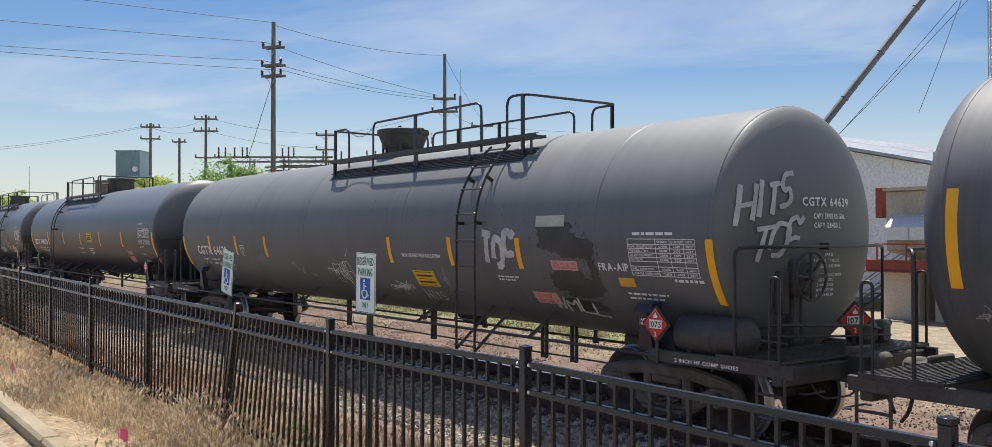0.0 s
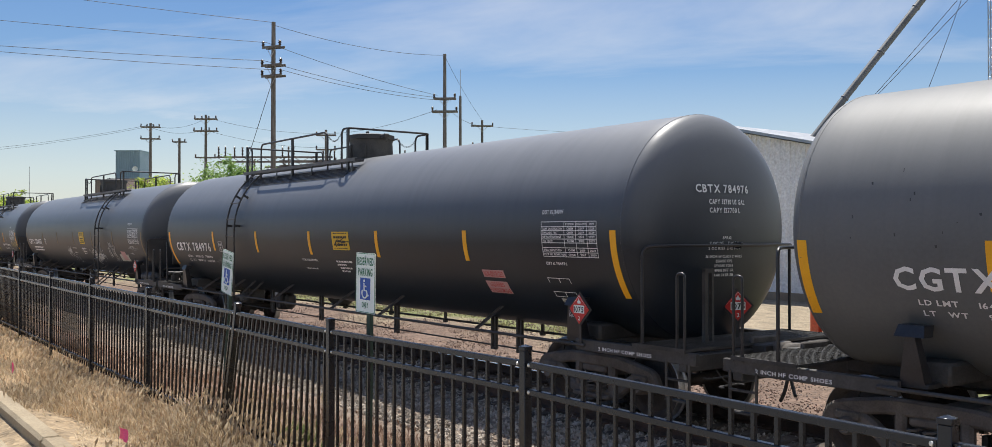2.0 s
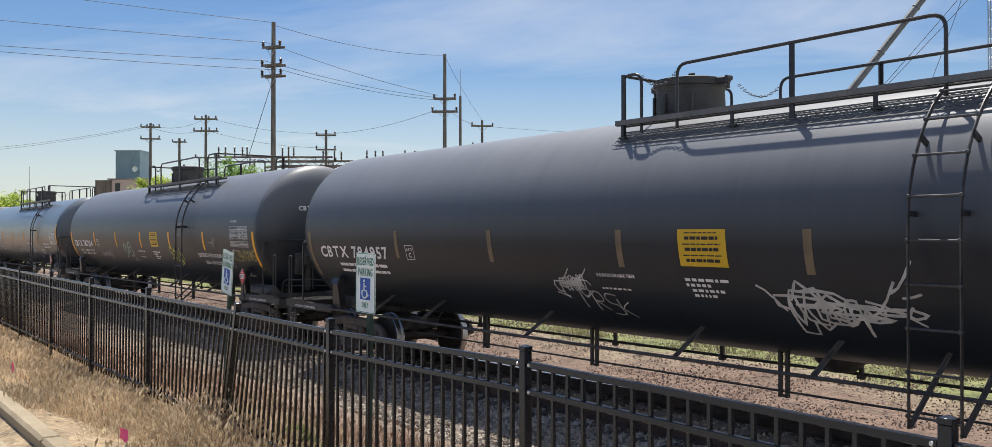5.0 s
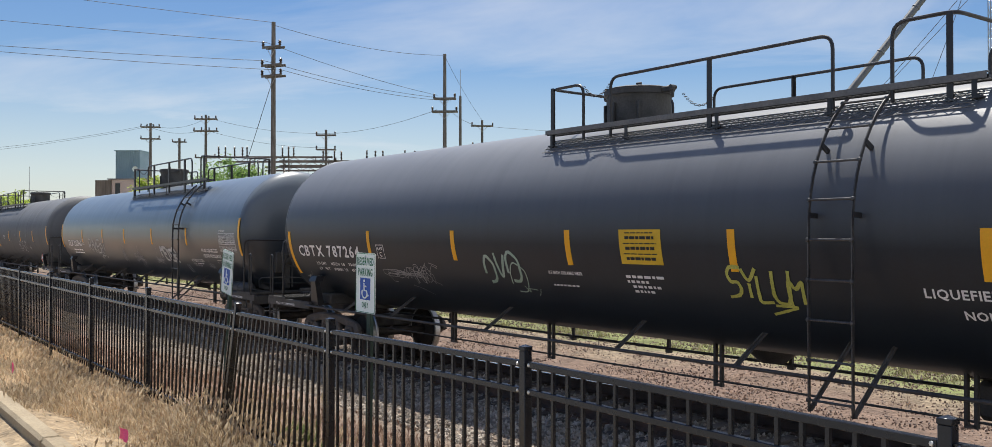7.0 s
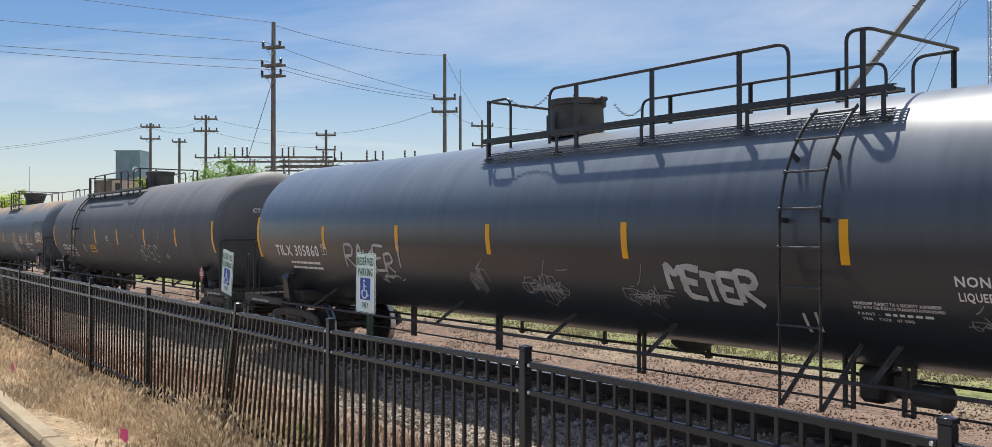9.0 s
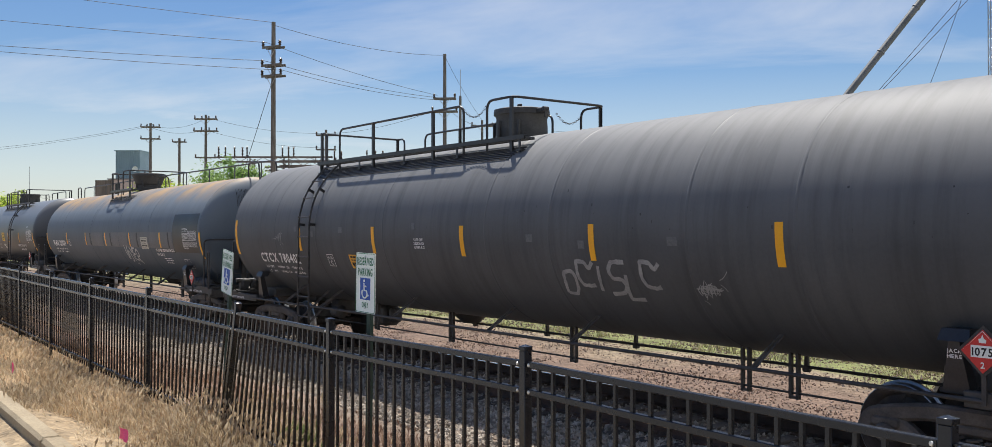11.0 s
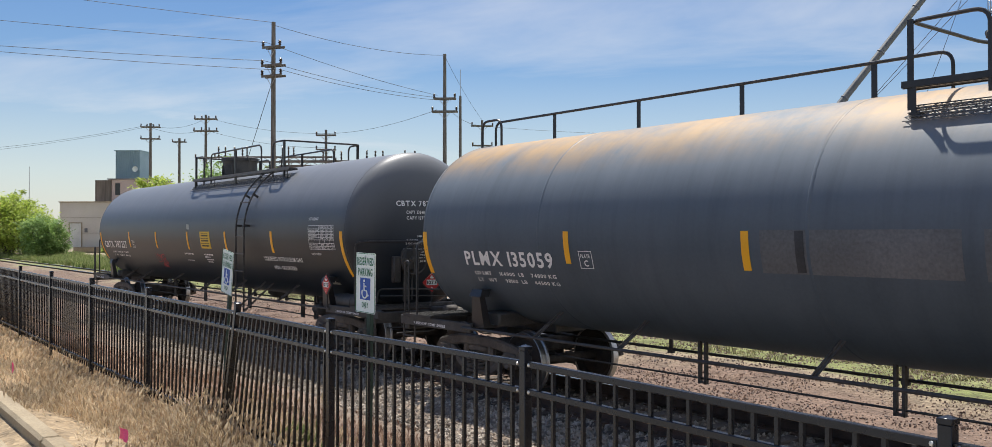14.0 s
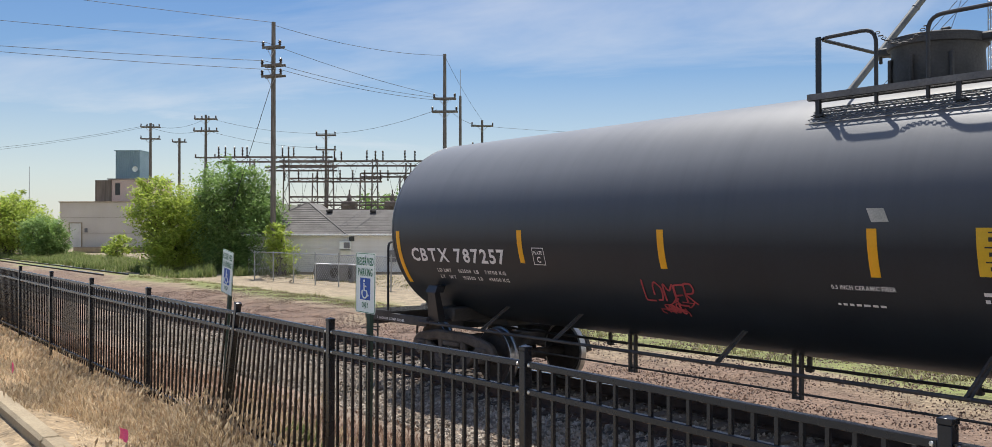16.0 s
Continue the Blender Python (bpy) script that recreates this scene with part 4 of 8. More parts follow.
def long_rail(car):
    """The slate car's gear: a short platform at the valves and one long rail along the top, with a ladder at the leading end."""
    walkway(car, -1.25, 1.35, True)
    mesh_skirt(-1.2, 1.3, car)
    low, top = SIDEZ - 0.15, RAILTOPZ
    part("hand_rail", rail_loop([(-0.39, -RY, low), (-0.39, -RY, top - 0.02), (-1.17, -RY, top - 0.02), (-1.25, 0.6, top - 0.02), (-1.1, RY, top - 0.02), (-0.9, RY, low)]), FRAMEBLACK, car)
    part("hand_rail", rail_loop([(0.24, -RY, low), (0.24, -RY, top), (0.98, -RY, top), (1.0, RY, top), (0.55, RY, top), (0.55, RY, low)]), FRAMEBLACK, car)
    top_post(car, 0.97, -RY)
    top_post(car, -1.17, -RY)
    manway(car, -0.15, 0.52, 0.78)
    chain(car, (-0.39, -RY, top - 0.06), (0.24, -RY, top - 0.08))
    chain(car, (0.5, 0.1, 4.36), (1.02, 0.0, 4.22))
    zr = 4.27
    part("hand_rail", rail_loop([(1.0, 0.0, 3.75), (1.0, 0.0, zr), (10.12, 0.30, zr), (10.12, 0.36, 3.4)]), FRAMEBLACK, car)
    part("hand_rail", rail_loop([(-1.25, 0.0, 3.75), (-1.25, 0.0, zr), (-9.4, 0.0, zr), (-9.4, 0.0, 3.7)]), FRAMEBLACK, car)
    part("hand_rail", rail_loop([(-8.9, -0.25, 3.7), (-8.9, -0.25, zr), (-9.45, -0.25, zr), (-9.45, -0.25, 3.7)]), FRAMEBLACK, car)
    for x in (1.67, 3.59, 5.5, 7.4, 9.2, -2.16, -4.03, -5.9, -7.8):
        part("rail_post", lambda: Form().box((0, 0, 0), (0.07, 0.012, 0.46)), FRAMEBLACK, car, at=pose(x, max(0.0, 0.3 * (x - 1) / 9), 4.04), smooth=False, key="h_post")
    part("hand_rail", rail_loop([(9.1, -0.05, 3.7), (9.1, -0.05, zr - 0.02), (9.8, -0.05, zr - 0.02), (9.95, -0.05, 3.4)]), FRAMEBLACK, car)
    part("end_step", grating_form(9.5, 9.98, 0.1, 0.85, 3.50), FRAMEBLACK, car)
    for y in (0.28, 0.84):
        part("ladder_stile", Form().tube([(9.98, y, 3.6), (10.12, y, 1.0)], 0.022, 6), FRAMEBLACK, car)
    for i in range(7):
        part("ladder_rung", Form().tube([(9.99 + 0.02 * i, 0.28, 3.3 - 0.36 * i), (9.99 + 0.02 * i, 0.84, 3.3 - 0.36 * i)], 0.013, 6), FRAMEBLACK, car)


def taper(low, high):
    """A block between two rectangles, each given as width, front, back, height."""
    vs = [(sx * w / 2, y, z) for w, a, b, z in (low, high) for sx, y in ((-1, a), (1, a), (1, b), (-1, b))]
    return vs, [(0, 3, 2, 1), (4, 5, 6, 7), (0, 1, 5, 4), (1, 2, 6, 5), (2, 3, 7, 6), (3, 0, 4, 7)]


def end_gear(car, g, full, seam, slim=False):
    """One end: sill, platform, steps, end rail, coupler, and the brake gear at the brake end."""
    E = lambda p: (p[0] * g, p[1], p[2])
    turn = pose(0, 0, 0, 0, 0, 0 if g > 0 else 180)
    part("draft_sill", lambda: Form().box((9.5, 0, 0.80), (1.5, 0.5, 0.32), cut=0.02), GEAR, car, at=turn, key="sill_a")
    part("centre_sill", lambda: Form().box((8.4, 0, 0.88), (2.0, 0.62, 0.2), cut=0.02), GEAR, car, at=turn, key="sill_b")
    part("end_beam", lambda: Form().box((10.0, 0, 0.80), (0.14, 2.9, 0.20), cut=0.015), GEAR, car, at=turn, key="sill_c")
    for s in (-1, 1):
        part("side_sill", lambda: Form().box((9.15, 0, 0.86), (2.1, 0.07, 0.15), cut=0.01), GEAR, car, at=turn @ pose(0, s * 1.42, 0), key="sill_d")
    part("bolster_beam", lambda: Form().box((8.0, 0, 1.0), (0.5, 2.3, 0.22), cut=0.03), GEAR, car, at=turn, key="sill_e")
    part("end_platform", grating_form(9.2, 10.06, -1.48, 1.48, 0.965, 0.05), GEAR, car, "black steel end walkway", at=pose(0, 0, 0, 0, 0, 0 if g > 0 else 180), key="end_platform")
    part("coupler", lambda: Form().box((10.12, 0, 0.86), (0.30, 0.16, 0.16), cut=0.02).box((10.28, 0.05, 0.86), (0.20, 0.30, 0.26), cut=0.05).box((10.03, 0, 0.86), (0.06, 0.5, 0.36), cut=0.02), TRUCKSTEEL, car, at=pose(0, 0, 0, 0, 0, 0 if g > 0 else 180), key="coupler")
    part("air_hose", lambda: Form().tube(rounded([(10.0, 0.35, 0.78), (10.12, 0.36, 0.70), (10.18, 0.36, 0.45), (10.36, 0.2, 0.30)], 0.1, 4), 0.022, 7).tube(rounded([(10.0, -0.9, 0.72), (10.1, -0.8, 0.52), (10.1, -0.2, 0.50), (10.0, 0.1, 0.7)], 0.15, 4), 0.012, 6), GEAR, car, at=pose(0, 0, 0, 0, 0, 0 if g > 0 else 180), key="hose")
    # rail round the end of the tank
    hx, tip = seam + 0.30, seam + DEEP + 0.09
    bow = [(hx, -1.46, 0.95), (hx, -1.46, 2.17)] + [(hx + (tip - hx) * math.sqrt(1 - (y / 1.5) ** 2), y, 2.18) for y in (-1.25, -0.9, -0.5, 0, 0.5, 0.9, 1.25)] + [(hx, 1.46, 2.17), (hx, 1.46, 0.95)]
    part("end_rail", lambda: Form().tube(rounded(bow, 0.12, 3), 0.021, 8), FRAMEBLACK, car, "bent steel rail round the tank's end", at=turn, key=("end_rail", seam))
    part("rail_clamp", lambda: Form().box((tip - 0.05, 0, 2.18), (0.14, 0.05, 0.08), cut=0.01), FRAMEBLACK, car, at=turn, key=("clamp", seam))
    part("grab_rail", rail_loop([(10.04, -1.46, 0.92), (10.04, -1.46, 1.86), (9.92, -1.46, 1.86), (9.92, -1.46, 0.92)], 0.017), FRAMEBLACK, car, at=pose(0, 0, 0, 0, 0, 0 if g > 0 else 180), key="grab")
    part("grab_rail", rail_loop([(10.04, 1.46, 0.92), (10.04, 1.46, 1.86), (9.92, 1.46, 1.86), (9.92, 1.46, 0.92)], 0.017), FRAMEBLACK, car, at=pose(0, 0, 0, 0, 0, 0 if g > 0 else 180), key="grab2")
    for s in (-1, 1):
        part("sill_step", lambda: Form().tube(rounded([(9.74, 0, 0.82), (9.74, 0, 0.36), (10.1, 0, 0.36), (10.1, 0, 0.82)], 0.05, 3), 0.018, 6).box((9.92, 0, 0.60), (0.36, 0.06, 0.02)).box((9.92, 0.0, 0.36), (0.34, 0.10, 0.02)), GEAR, car, at=pose(0, s * 1.45, 0, 0, 0, 0 if g > 0 else 180), key="step")
        part("uncoupling_rod" if s < 0 else "corner_grab", lambda: Form().tube(rounded([(10.1, 0, 0.62), (10.18, 0, 0.62), (10.18, 0.35, 0.62), (10.1, 0.35, 0.62)], 0.04, 3), 0.012, 6), GEAR, car, at=pose(0, s * 1.2 if s * g < 0 else s * 1.2, 0, 0, 0, 0 if g > 0 else 180), key="rod")
    # bolster saddle with its jacking pad
    for s in (-1, 1):
        part("saddle_post", lambda: Form().add(*taper((0.26 if slim else 0.32, -0.16, -0.02, 0.90), (0.10 if slim else 0.20, -0.20, -0.10, 1.36))).add(*taper((0.30, -0.22, -0.06, 1.36), (0.26, -0.17, 0.0, 1.47))).box((0, -0.01, 0.90), (0.32, 0.30, 0.05), cut=0.01), FRAMEBLACK, car, at=pose(g * 8.0, s * 1.22, 0, 0, 0, 0 if s < 0 else 180), key=("saddle", slim))
    if full:
        # brake wheel, its housing, and the air reservoir beside the platform
        wx = seam + DEEP
        bw = part("brake_wheel", lambda: Form().tube([(0, 0.28 * math.cos(a), 0.28 * math.sin(a)) for a in [2 * math.pi * i / 28 for i in range(28)]], 0.016, 7, closed=True)
                  .box((0, 0, 0), (0.03, 0.54, 0.035)).box((0, 0, 0), (0.03, 0.035, 0.54)).box((0, 0, 0), (0.03, 0.50, 0.03), Matrix.Rotation(radians(45), 3, "X")).lathe([(0, 0.05), (0.06, 0.04), (0.07, -0.05)], Matrix.Rotation(math.pi / 2, 4, "Y"), 12),
                  GEAR, car, "spoked hand-brake wheel", at=pose(g * (wx + 0.16), -0.42 * g, 1.84, 0, 0, 0 if g > 0 else 180), key="brake_wheel")
        part("brake_housing", lambda: Form().box((0, 0.05, 1.72), (0.20, 0.36, 0.44), cut=0.05).box((-0.02, -0.24, 1.55), (0.12, 0.16, 0.5), cut=0.02).box((-0.05, 0.0, 1.22), (0.1, 0.12, 0.6), cut=0.02).tube([(0.0, 0.1, 1.5), (0.0, 0.1, 0.96)], 0.02, 6), GEAR, car, at=pose(g * (wx - 0.03), -0.45 * g, 0.10, 0, 0, 0 if g > 0 else 180), key="brake_housing")
        rr, hl = (0.235, 0.56) if slim else (0.158, 0.59)
        prof = [(0.001, -hl), (rr * 0.6, -hl + 0.03), (rr * 0.96, -hl + 0.10), (rr, -hl + 0.13), (rr, 0.04), (rr + 0.012, 0.05), (rr + 0.012, 0.10), (rr, 0.11), (rr, hl - 0.13), (rr * 0.96, hl - 0.10), (rr * 0.6, hl - 0.03), (0.001, hl)]
        part("air_reservoir", lambda: Form().lathe(prof, Matrix.Rotation(math.pi / 2, 4, "Y"), 28).box((-0.28, 0, -rr * 0.9), (0.06, 0.3, 0.14)).box((0.28, 0, -rr * 0.9), (0.06, 0.3, 0.14))
             .tube(rounded([(hl - 0.02, 0, 0), (hl + 0.12, 0, 0), (hl + 0.2, 0.3, -0.05)], 0.06, 3), 0.018, 6), GEAR, car, "round black air reservoir", at=pose(g * (8.98 if slim else 8.87), -1.22 * g, 1.14 if slim else 1.01), key=("reservoir", slim))
        part("brake_pipe", lambda: Form().tube(rounded([(9.35, -1.0, 1.02), (9.4, -1.0, 1.28), (9.9, -0.6, 1.3), (9.95, 0.4, 1.24), (9.7, 1.0, 1.15), (9.4, 1.1, 1.0)], 0.12, 4), 0.018, 6).tube(rounded([(9.3, -0.9, 1.14), (9.85, -0.5, 1.16), (9.9, 0.9, 1.1)], 0.12, 4), 0.014, 6), GEAR, car, at=pose(0, 0, 0, 0, 0, 0 if g > 0 else 180), key="brake_pipe")
        part("brake_valve", lambda: Form().box((9.6, 0.75, 1.12), (0.26, 0.4, 0.26), cut=0.05).box((9.62, 1.12, 1.1), (0.2, 0.25, 0.3), cut=0.05).tube([(9.6, 0.5, 1.2), (9.6, 1.35, 1.2)], 0.05, 8), GEAR, car, at=pose(0, 0, 0, 0, 0, 0 if g > 0 else 180), key="brake_valve")
    else:
        part("end_stand", lambda: Form().box((9.62, -0.62, 1.4), (0.05, 0.06, 0.95)).box((9.62, -0.50, 1.4), (0.05, 0.04, 0.95)).box((9.62, -0.56, 1.86), (0.05, 0.18, 0.05)), GEAR, car, at=pose(0, 0, 0, 0, 0, 0 if g > 0 else 180), key="end_stand")


def under_gear(car, g=1, valve=True):
    """Side hand-rails on struts, brake pipe, rods, valve and cylinder under the tank."""
    for s in (-1, 1):
        part("side_rail", lambda: Form().tube([(-8.3, 0, 0.86), (8.3, 0, 0.86)], 0.022, 8), GEAR, car, "black steel side hand-rail", at=pose(0, s * 1.47, 0), key="side_rail")
        for x in (-6.5, -4.8, -1.95, 0.9, 2.8, 5.8):
            part("rail_strut", lambda: Form().box((0, 0, 0), (0.075, 0.62, 0.014)).box((0, -0.02, 0.006), (0.014, 0.60, 0.05)), TRUCKSTEEL, car, at=pose(x, s * 1.21, 1.03, 33 if s < 0 else -33, 0, 0), key="rail_strut")
    part("train_pipe", lambda: Form().tube([(-9.6, 0, 0), (9.6, 0, 0)], 0.021, 7), GEAR, car, at=pose(0, 0.35, 0.66), key="train_pipe")
    part("brake_rod", lambda: Form().tube([(-7.4, 0, 0), (7.2, 0, 0)], 0.014, 6), GEAR, car, at=pose(0, -0.45, 0.47), key="brake_rod")
    for x in (-5.6, -2.0, 0.1, 2.2, 5.2):
        part("pipe_hanger", lambda: Form().box((0, 0, 0.12), (0.05, 0.04, 0.36)).box((0, 0, -0.02), (0.10, 0.08, 0.08), cut=0.015), GEAR, car, at=pose(x, 0.35, 0.66), key="pipe_hanger")
    for x in (-4.3, -1.6, 1.7, 4.9, 5.6):
        part("rod_guide", lambda: Form().box((-0.05, 0, 0.25), (0.035, 0.05, 0.58)).box((0.05, 0, 0.25), (0.035, 0.05, 0.58)).box((0, 0, -0.02), (0.13, 0.05, 0.03)), GEAR, car, at=pose(x, -0.45, 0.44), key="rod_guide")
    if valve:
        part("brake_cylinder", lambda: Form().lathe([(0.001, -0.24), (0.09, -0.22), (0.12, -0.16), (0.12, 0.1), (0.14, 0.11), (0.14, 0.15), (0.08, 0.2), (0.001, 0.22)], Matrix.Rotation(math.pi / 2, 4, "Y"), 20), GEAR, car, at=pose(g * 5.9, -0.50, 0.66), key="brake_cylinder")
    if valve:
        part("control_valve", lambda: Form().box((0, 0, 0), (0.34, 0.4, 0.42), cut=0.06).box((0.3, 0, 0.02), (0.2, 0.26, 0.3), cut=0.05).box((0, 0, 0.3), (0.5, 0.5, 0.16), cut=0.03), GEAR, car, at=pose(g * 4.9, 0.15, 0.62), key="control_valve")
    part("skid_plate", lambda: Form().box((0, 0, 0.72), (0.34, 0.5, 0.36), cut=0.04), GEAR, car, at=pose(g * 6.6, 0, 0), key="skid")
    part("bottom_sump", lambda: Form().lathe([(0.001, 0.66), (0.16, 0.68), (0.30, 0.80), (0.34, 1.0)], None, 20), GEAR, car, at=pose(g * 2.0, 0.25, 0), key="sump")


def end_strips(car, half, material, top=-1, low=-36):
    for x in (-half, half):
        side_patch(x - 0.055, x + 0.055, low, top, 0.005, car, material, "reflective_strip", "yellow reflective strip" if material is YELLOW else "faded reflective strip", lean=0.0)


def mid_strips(car, xs, material, top=-0.8, low=-18.7):
    for x in xs:
        part("reflective_strip", lambda: strip_form(top, low), material, car, at=pose(x, 0, 0), smooth=False, key=("strip", top, low, material.name))


def strip_form(top, low):
    f = Form()
    vs, fs = [], []
    n = 5
    for i in range(n + 1):
        a = low + (top - low) * i / n
        for x, up in ((-0.052, 0.001), (-0.052, 0.005), (0.052, 0.005), (0.052, 0.001)):
            vs.append(on_side(x, a, up))
    for i in range(n):
        for k in range(3):
            fs.append((i * 4 + k, i * 4 + k + 1, i * 4 + 5 + k, i * 4 + 4 + k))
    return f.add(vs, fs)


CARS, WHEELS = [], []


def tank_car(x, label, paint, seam, half, mids, g=1, bands=(), strips=None, ends=(-1, -36), mid=(-0.8, -18.7), truck=TRUCK):
    car = thing("tank_car", None, None, label, "railway car", "tank cars of the train", at=pose(x, TY, 0))
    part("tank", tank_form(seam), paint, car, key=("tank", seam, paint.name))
    for b in bands:
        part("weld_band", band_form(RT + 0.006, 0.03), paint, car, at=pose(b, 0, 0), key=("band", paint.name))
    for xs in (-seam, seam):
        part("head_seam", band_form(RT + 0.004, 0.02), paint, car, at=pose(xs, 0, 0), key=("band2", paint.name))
    for tx in (-truck, truck):
        WHEELS.extend(build_truck(car, tx))
    end_gear(car, 1, g > 0, seam, paint in (GREYPAINT, DULLPAINT))
    end_gear(car, -1, g < 0, seam, paint in (GREYPAINT, DULLPAINT))
    under_gear(car, g, paint is not GREYPAINT)
    m = strips or YELLOW
    end_strips(car, half, m, *ends)
    mid_strips(car, mids, m, *mid)
    CARS.append((car, x))
    return car


STD = (-5.5, -2.75, 0.02, 2.79, 5.58)
car_a = tank_car(4.74, "dull black tank car with a yellow reflective end strip", DULLPAINT, 9.2, 9.1, STD, ends=(12.6, -21.5))
size(1.51, 2.38, 0.40)
car_b = tank_car(-16.3, "faded dark grey tank car with sprayed graffiti and patched paint", GREYPAINT, 9.15, 9.12, (-7.2, -5.42, -3.66, 1.85, 3.77, 5.55), bands=(-6.6, -4.4, -1.6, 2.3, 4.7, 7.2), ends=(-4.4, -35.4), mid=(-4.2, -21.8))
size(1.535, 2.40)
car_c = tank_car(-37.1, "glossy black tank car with yellow strips and white lettering", BLACK, 9.05, 8.9, STD, g=-1)
car_d = tank_car(-57.7, "black tank car with faded strips and pale graffiti", BLACK, 9.05, 8.9, STD, strips=FADED)
car_e = tank_car(-78.5, "glossy black tank car with yellow strips and green graffiti", BLACK, 9.05, 8.9, STD)
size(1.49, 2.36)
car_f = tank_car(-99.7, "blue-black tank car with white sprayed graffiti", BLUEBLACK, 9.3, 9.32, (-6.05, -3.2, -0.5, 2.42, 5.52), ends=(13, -22), mid=(4.4, -13.3), truck=8.45)
size(1.535, 2.40)
car_g = tank_car(-121.0, "dull scuffed black tank car with ringed shell", DULLPAINT, 9.2, 9.12, (-5.65, -2.55, 0.28, 3.27, 6.2), g=-1, bands=(-6.9, -4.9, -2.2, 0.9, 2.4, 4.9, 6.4), ends=(9, -21), mid=(2, -16))
size(1.49, 2.36)
car_h = tank_car(-142.2, "weathered slate grey tank car with rust on its top", SLATE, 9.35, 9.36, (-5.8, -2.8, -0.07, 2.85, 5.98), bands=(-6.4, -2.0, 1.6, 4.9), ends=(0, -27), mid=(0, -17), truck=8.5)
size(1.535, 2.40)
car_i = tank_car(-163.4, "glossy black tank car at the end of the train", BLACK, 9.05, 8.9, STD)
STDTOP = dict(stub=-0.95, knee=-0.27, main=(0.28, 3.70), posts=(2.0,), wrap=(4.38, 5.03), far=(0.42, 3.62), far_posts=(1.8,), xl=4.13)
for c in (car_a, car_e, car_i):
    top_gear(c, **STDTOP)
top_gear(car_d, -0.46, -0.12, (0.50, 3.95), (2.2,), (4.53, 4.88), (0.6, 3.72), (2.09,), 4.2)
top_gear(car_c, -4.68, -4.34, (-3.78, -0.26), (-2.04,), (0.38, 0.68), (-4.06, -0.6), (-2.26,), -3.94, 0.46, ribs=True)
top_gear(car_g, -5.77, -5.50, (-4.93, -0.47), (-3.56, -1.43), (0.19, 0.88), (-4.76, -0.5), (-3.41,), -5.14, 0.44, ribs=True, dark=True)
size(1.51, 2.38, 0.40)
top_gear(car_b, -1.26, -0.63, (0.36, 3.93), (1.88,), (4.62, 5.06), (-0.55, 3.98), (0.42, 1.82), 4.45, 0.49, 0.74, ribs=True, dark=True)
size(1.49, 2.36)
top_gear(car_f, -1.19, -0.60, (0.34, 4.50), (0.92, 2.40, 3.81), (5.22, 5.47), (0.31, 4.50), (0.92, 2.44, 3.83), 5.10, 0.42, dark=True)
long_rail(car_h)
size(1.535, 2.40)

# ---- track bed ----


def build_ties():
    gen = random.Random(5)
    x = -60.0
    while x < 6:
        part("tie", lambda: Form().box((0, 0, 0), (0.22, 2.55, 0.16), cut=0.012), TIE, main_track, at=pose(x, TY + gen.uniform(-0.04, 0.04), HEAD - 0.172 - 0.085, 0, 0, gen.uniform(-1.5, 1.5)), smooth=False, key="tie")
        for s in (-1, 1):
            part("tie_plate", lambda: Form().box((0, 0, 0), (0.20, 0.34, 0.018)).box((0.05, 0.10, 0.02), (0.03, 0.04, 0.03)).box((-0.05, -0.10, 0.02), (0.03, 0.04, 0.03)), RAIL, main_track, at=pose(x, TY + s * 0.7535, HEAD - 0.168), smooth=False, key="tie_plate") if x > -30 else None
        x += 0.53


build_ties()


def stone_field(name, label, count, area, size, material, seed, zoff=0.0, near=1.0):
    """Loose crushed stones, each a small uneven block."""
    gen = random.Random(seed)
    base = [Vector(p).normalized() for p in ((1, 0, 0.2), (-1, 0.2, 0), (0, 1, -0.1), (0.1, -1, 0.1), (0, 0.1, 1), (0.1, 0, -1))]
    tri = [(0, 2, 4), (2, 1, 4), (1, 3, 4), (3, 0, 4), (2, 0, 5), (1, 2, 5), (3, 1, 5), (0, 3, 5)]
    vs, fs = [], []
    x0, x1, y0, y1 = area
    for _ in range(count):
        u = gen.random() ** near
        x, y = x1 - (x1 - x0) * u, gen.uniform(y0, y1)
        s = gen.uniform(*size)
        q = Euler((gen.uniform(0, 6), gen.uniform(0, 6), gen.uniform(0, 6))).to_matrix()
        k = Vector((s * gen.uniform(0.7, 1.3), s * gen.uniform(0.6, 1.1), s * gen.uniform(0.5, 0.9)))
        c = Vector((x, y, ground_z(y) + zoff + s * 0.25))
        o = len(vs)
        vs += [tuple(q @ Vector((b.x * k.x, b.y * k.y, b.z * k.z)) + c) for b in base]
        fs += [(a + o, b + o, d + o) for a, b, d in tri]
    return thing(name, Form().add(vs, fs), material, label, "gravel", kind="stuff", smooth=False)


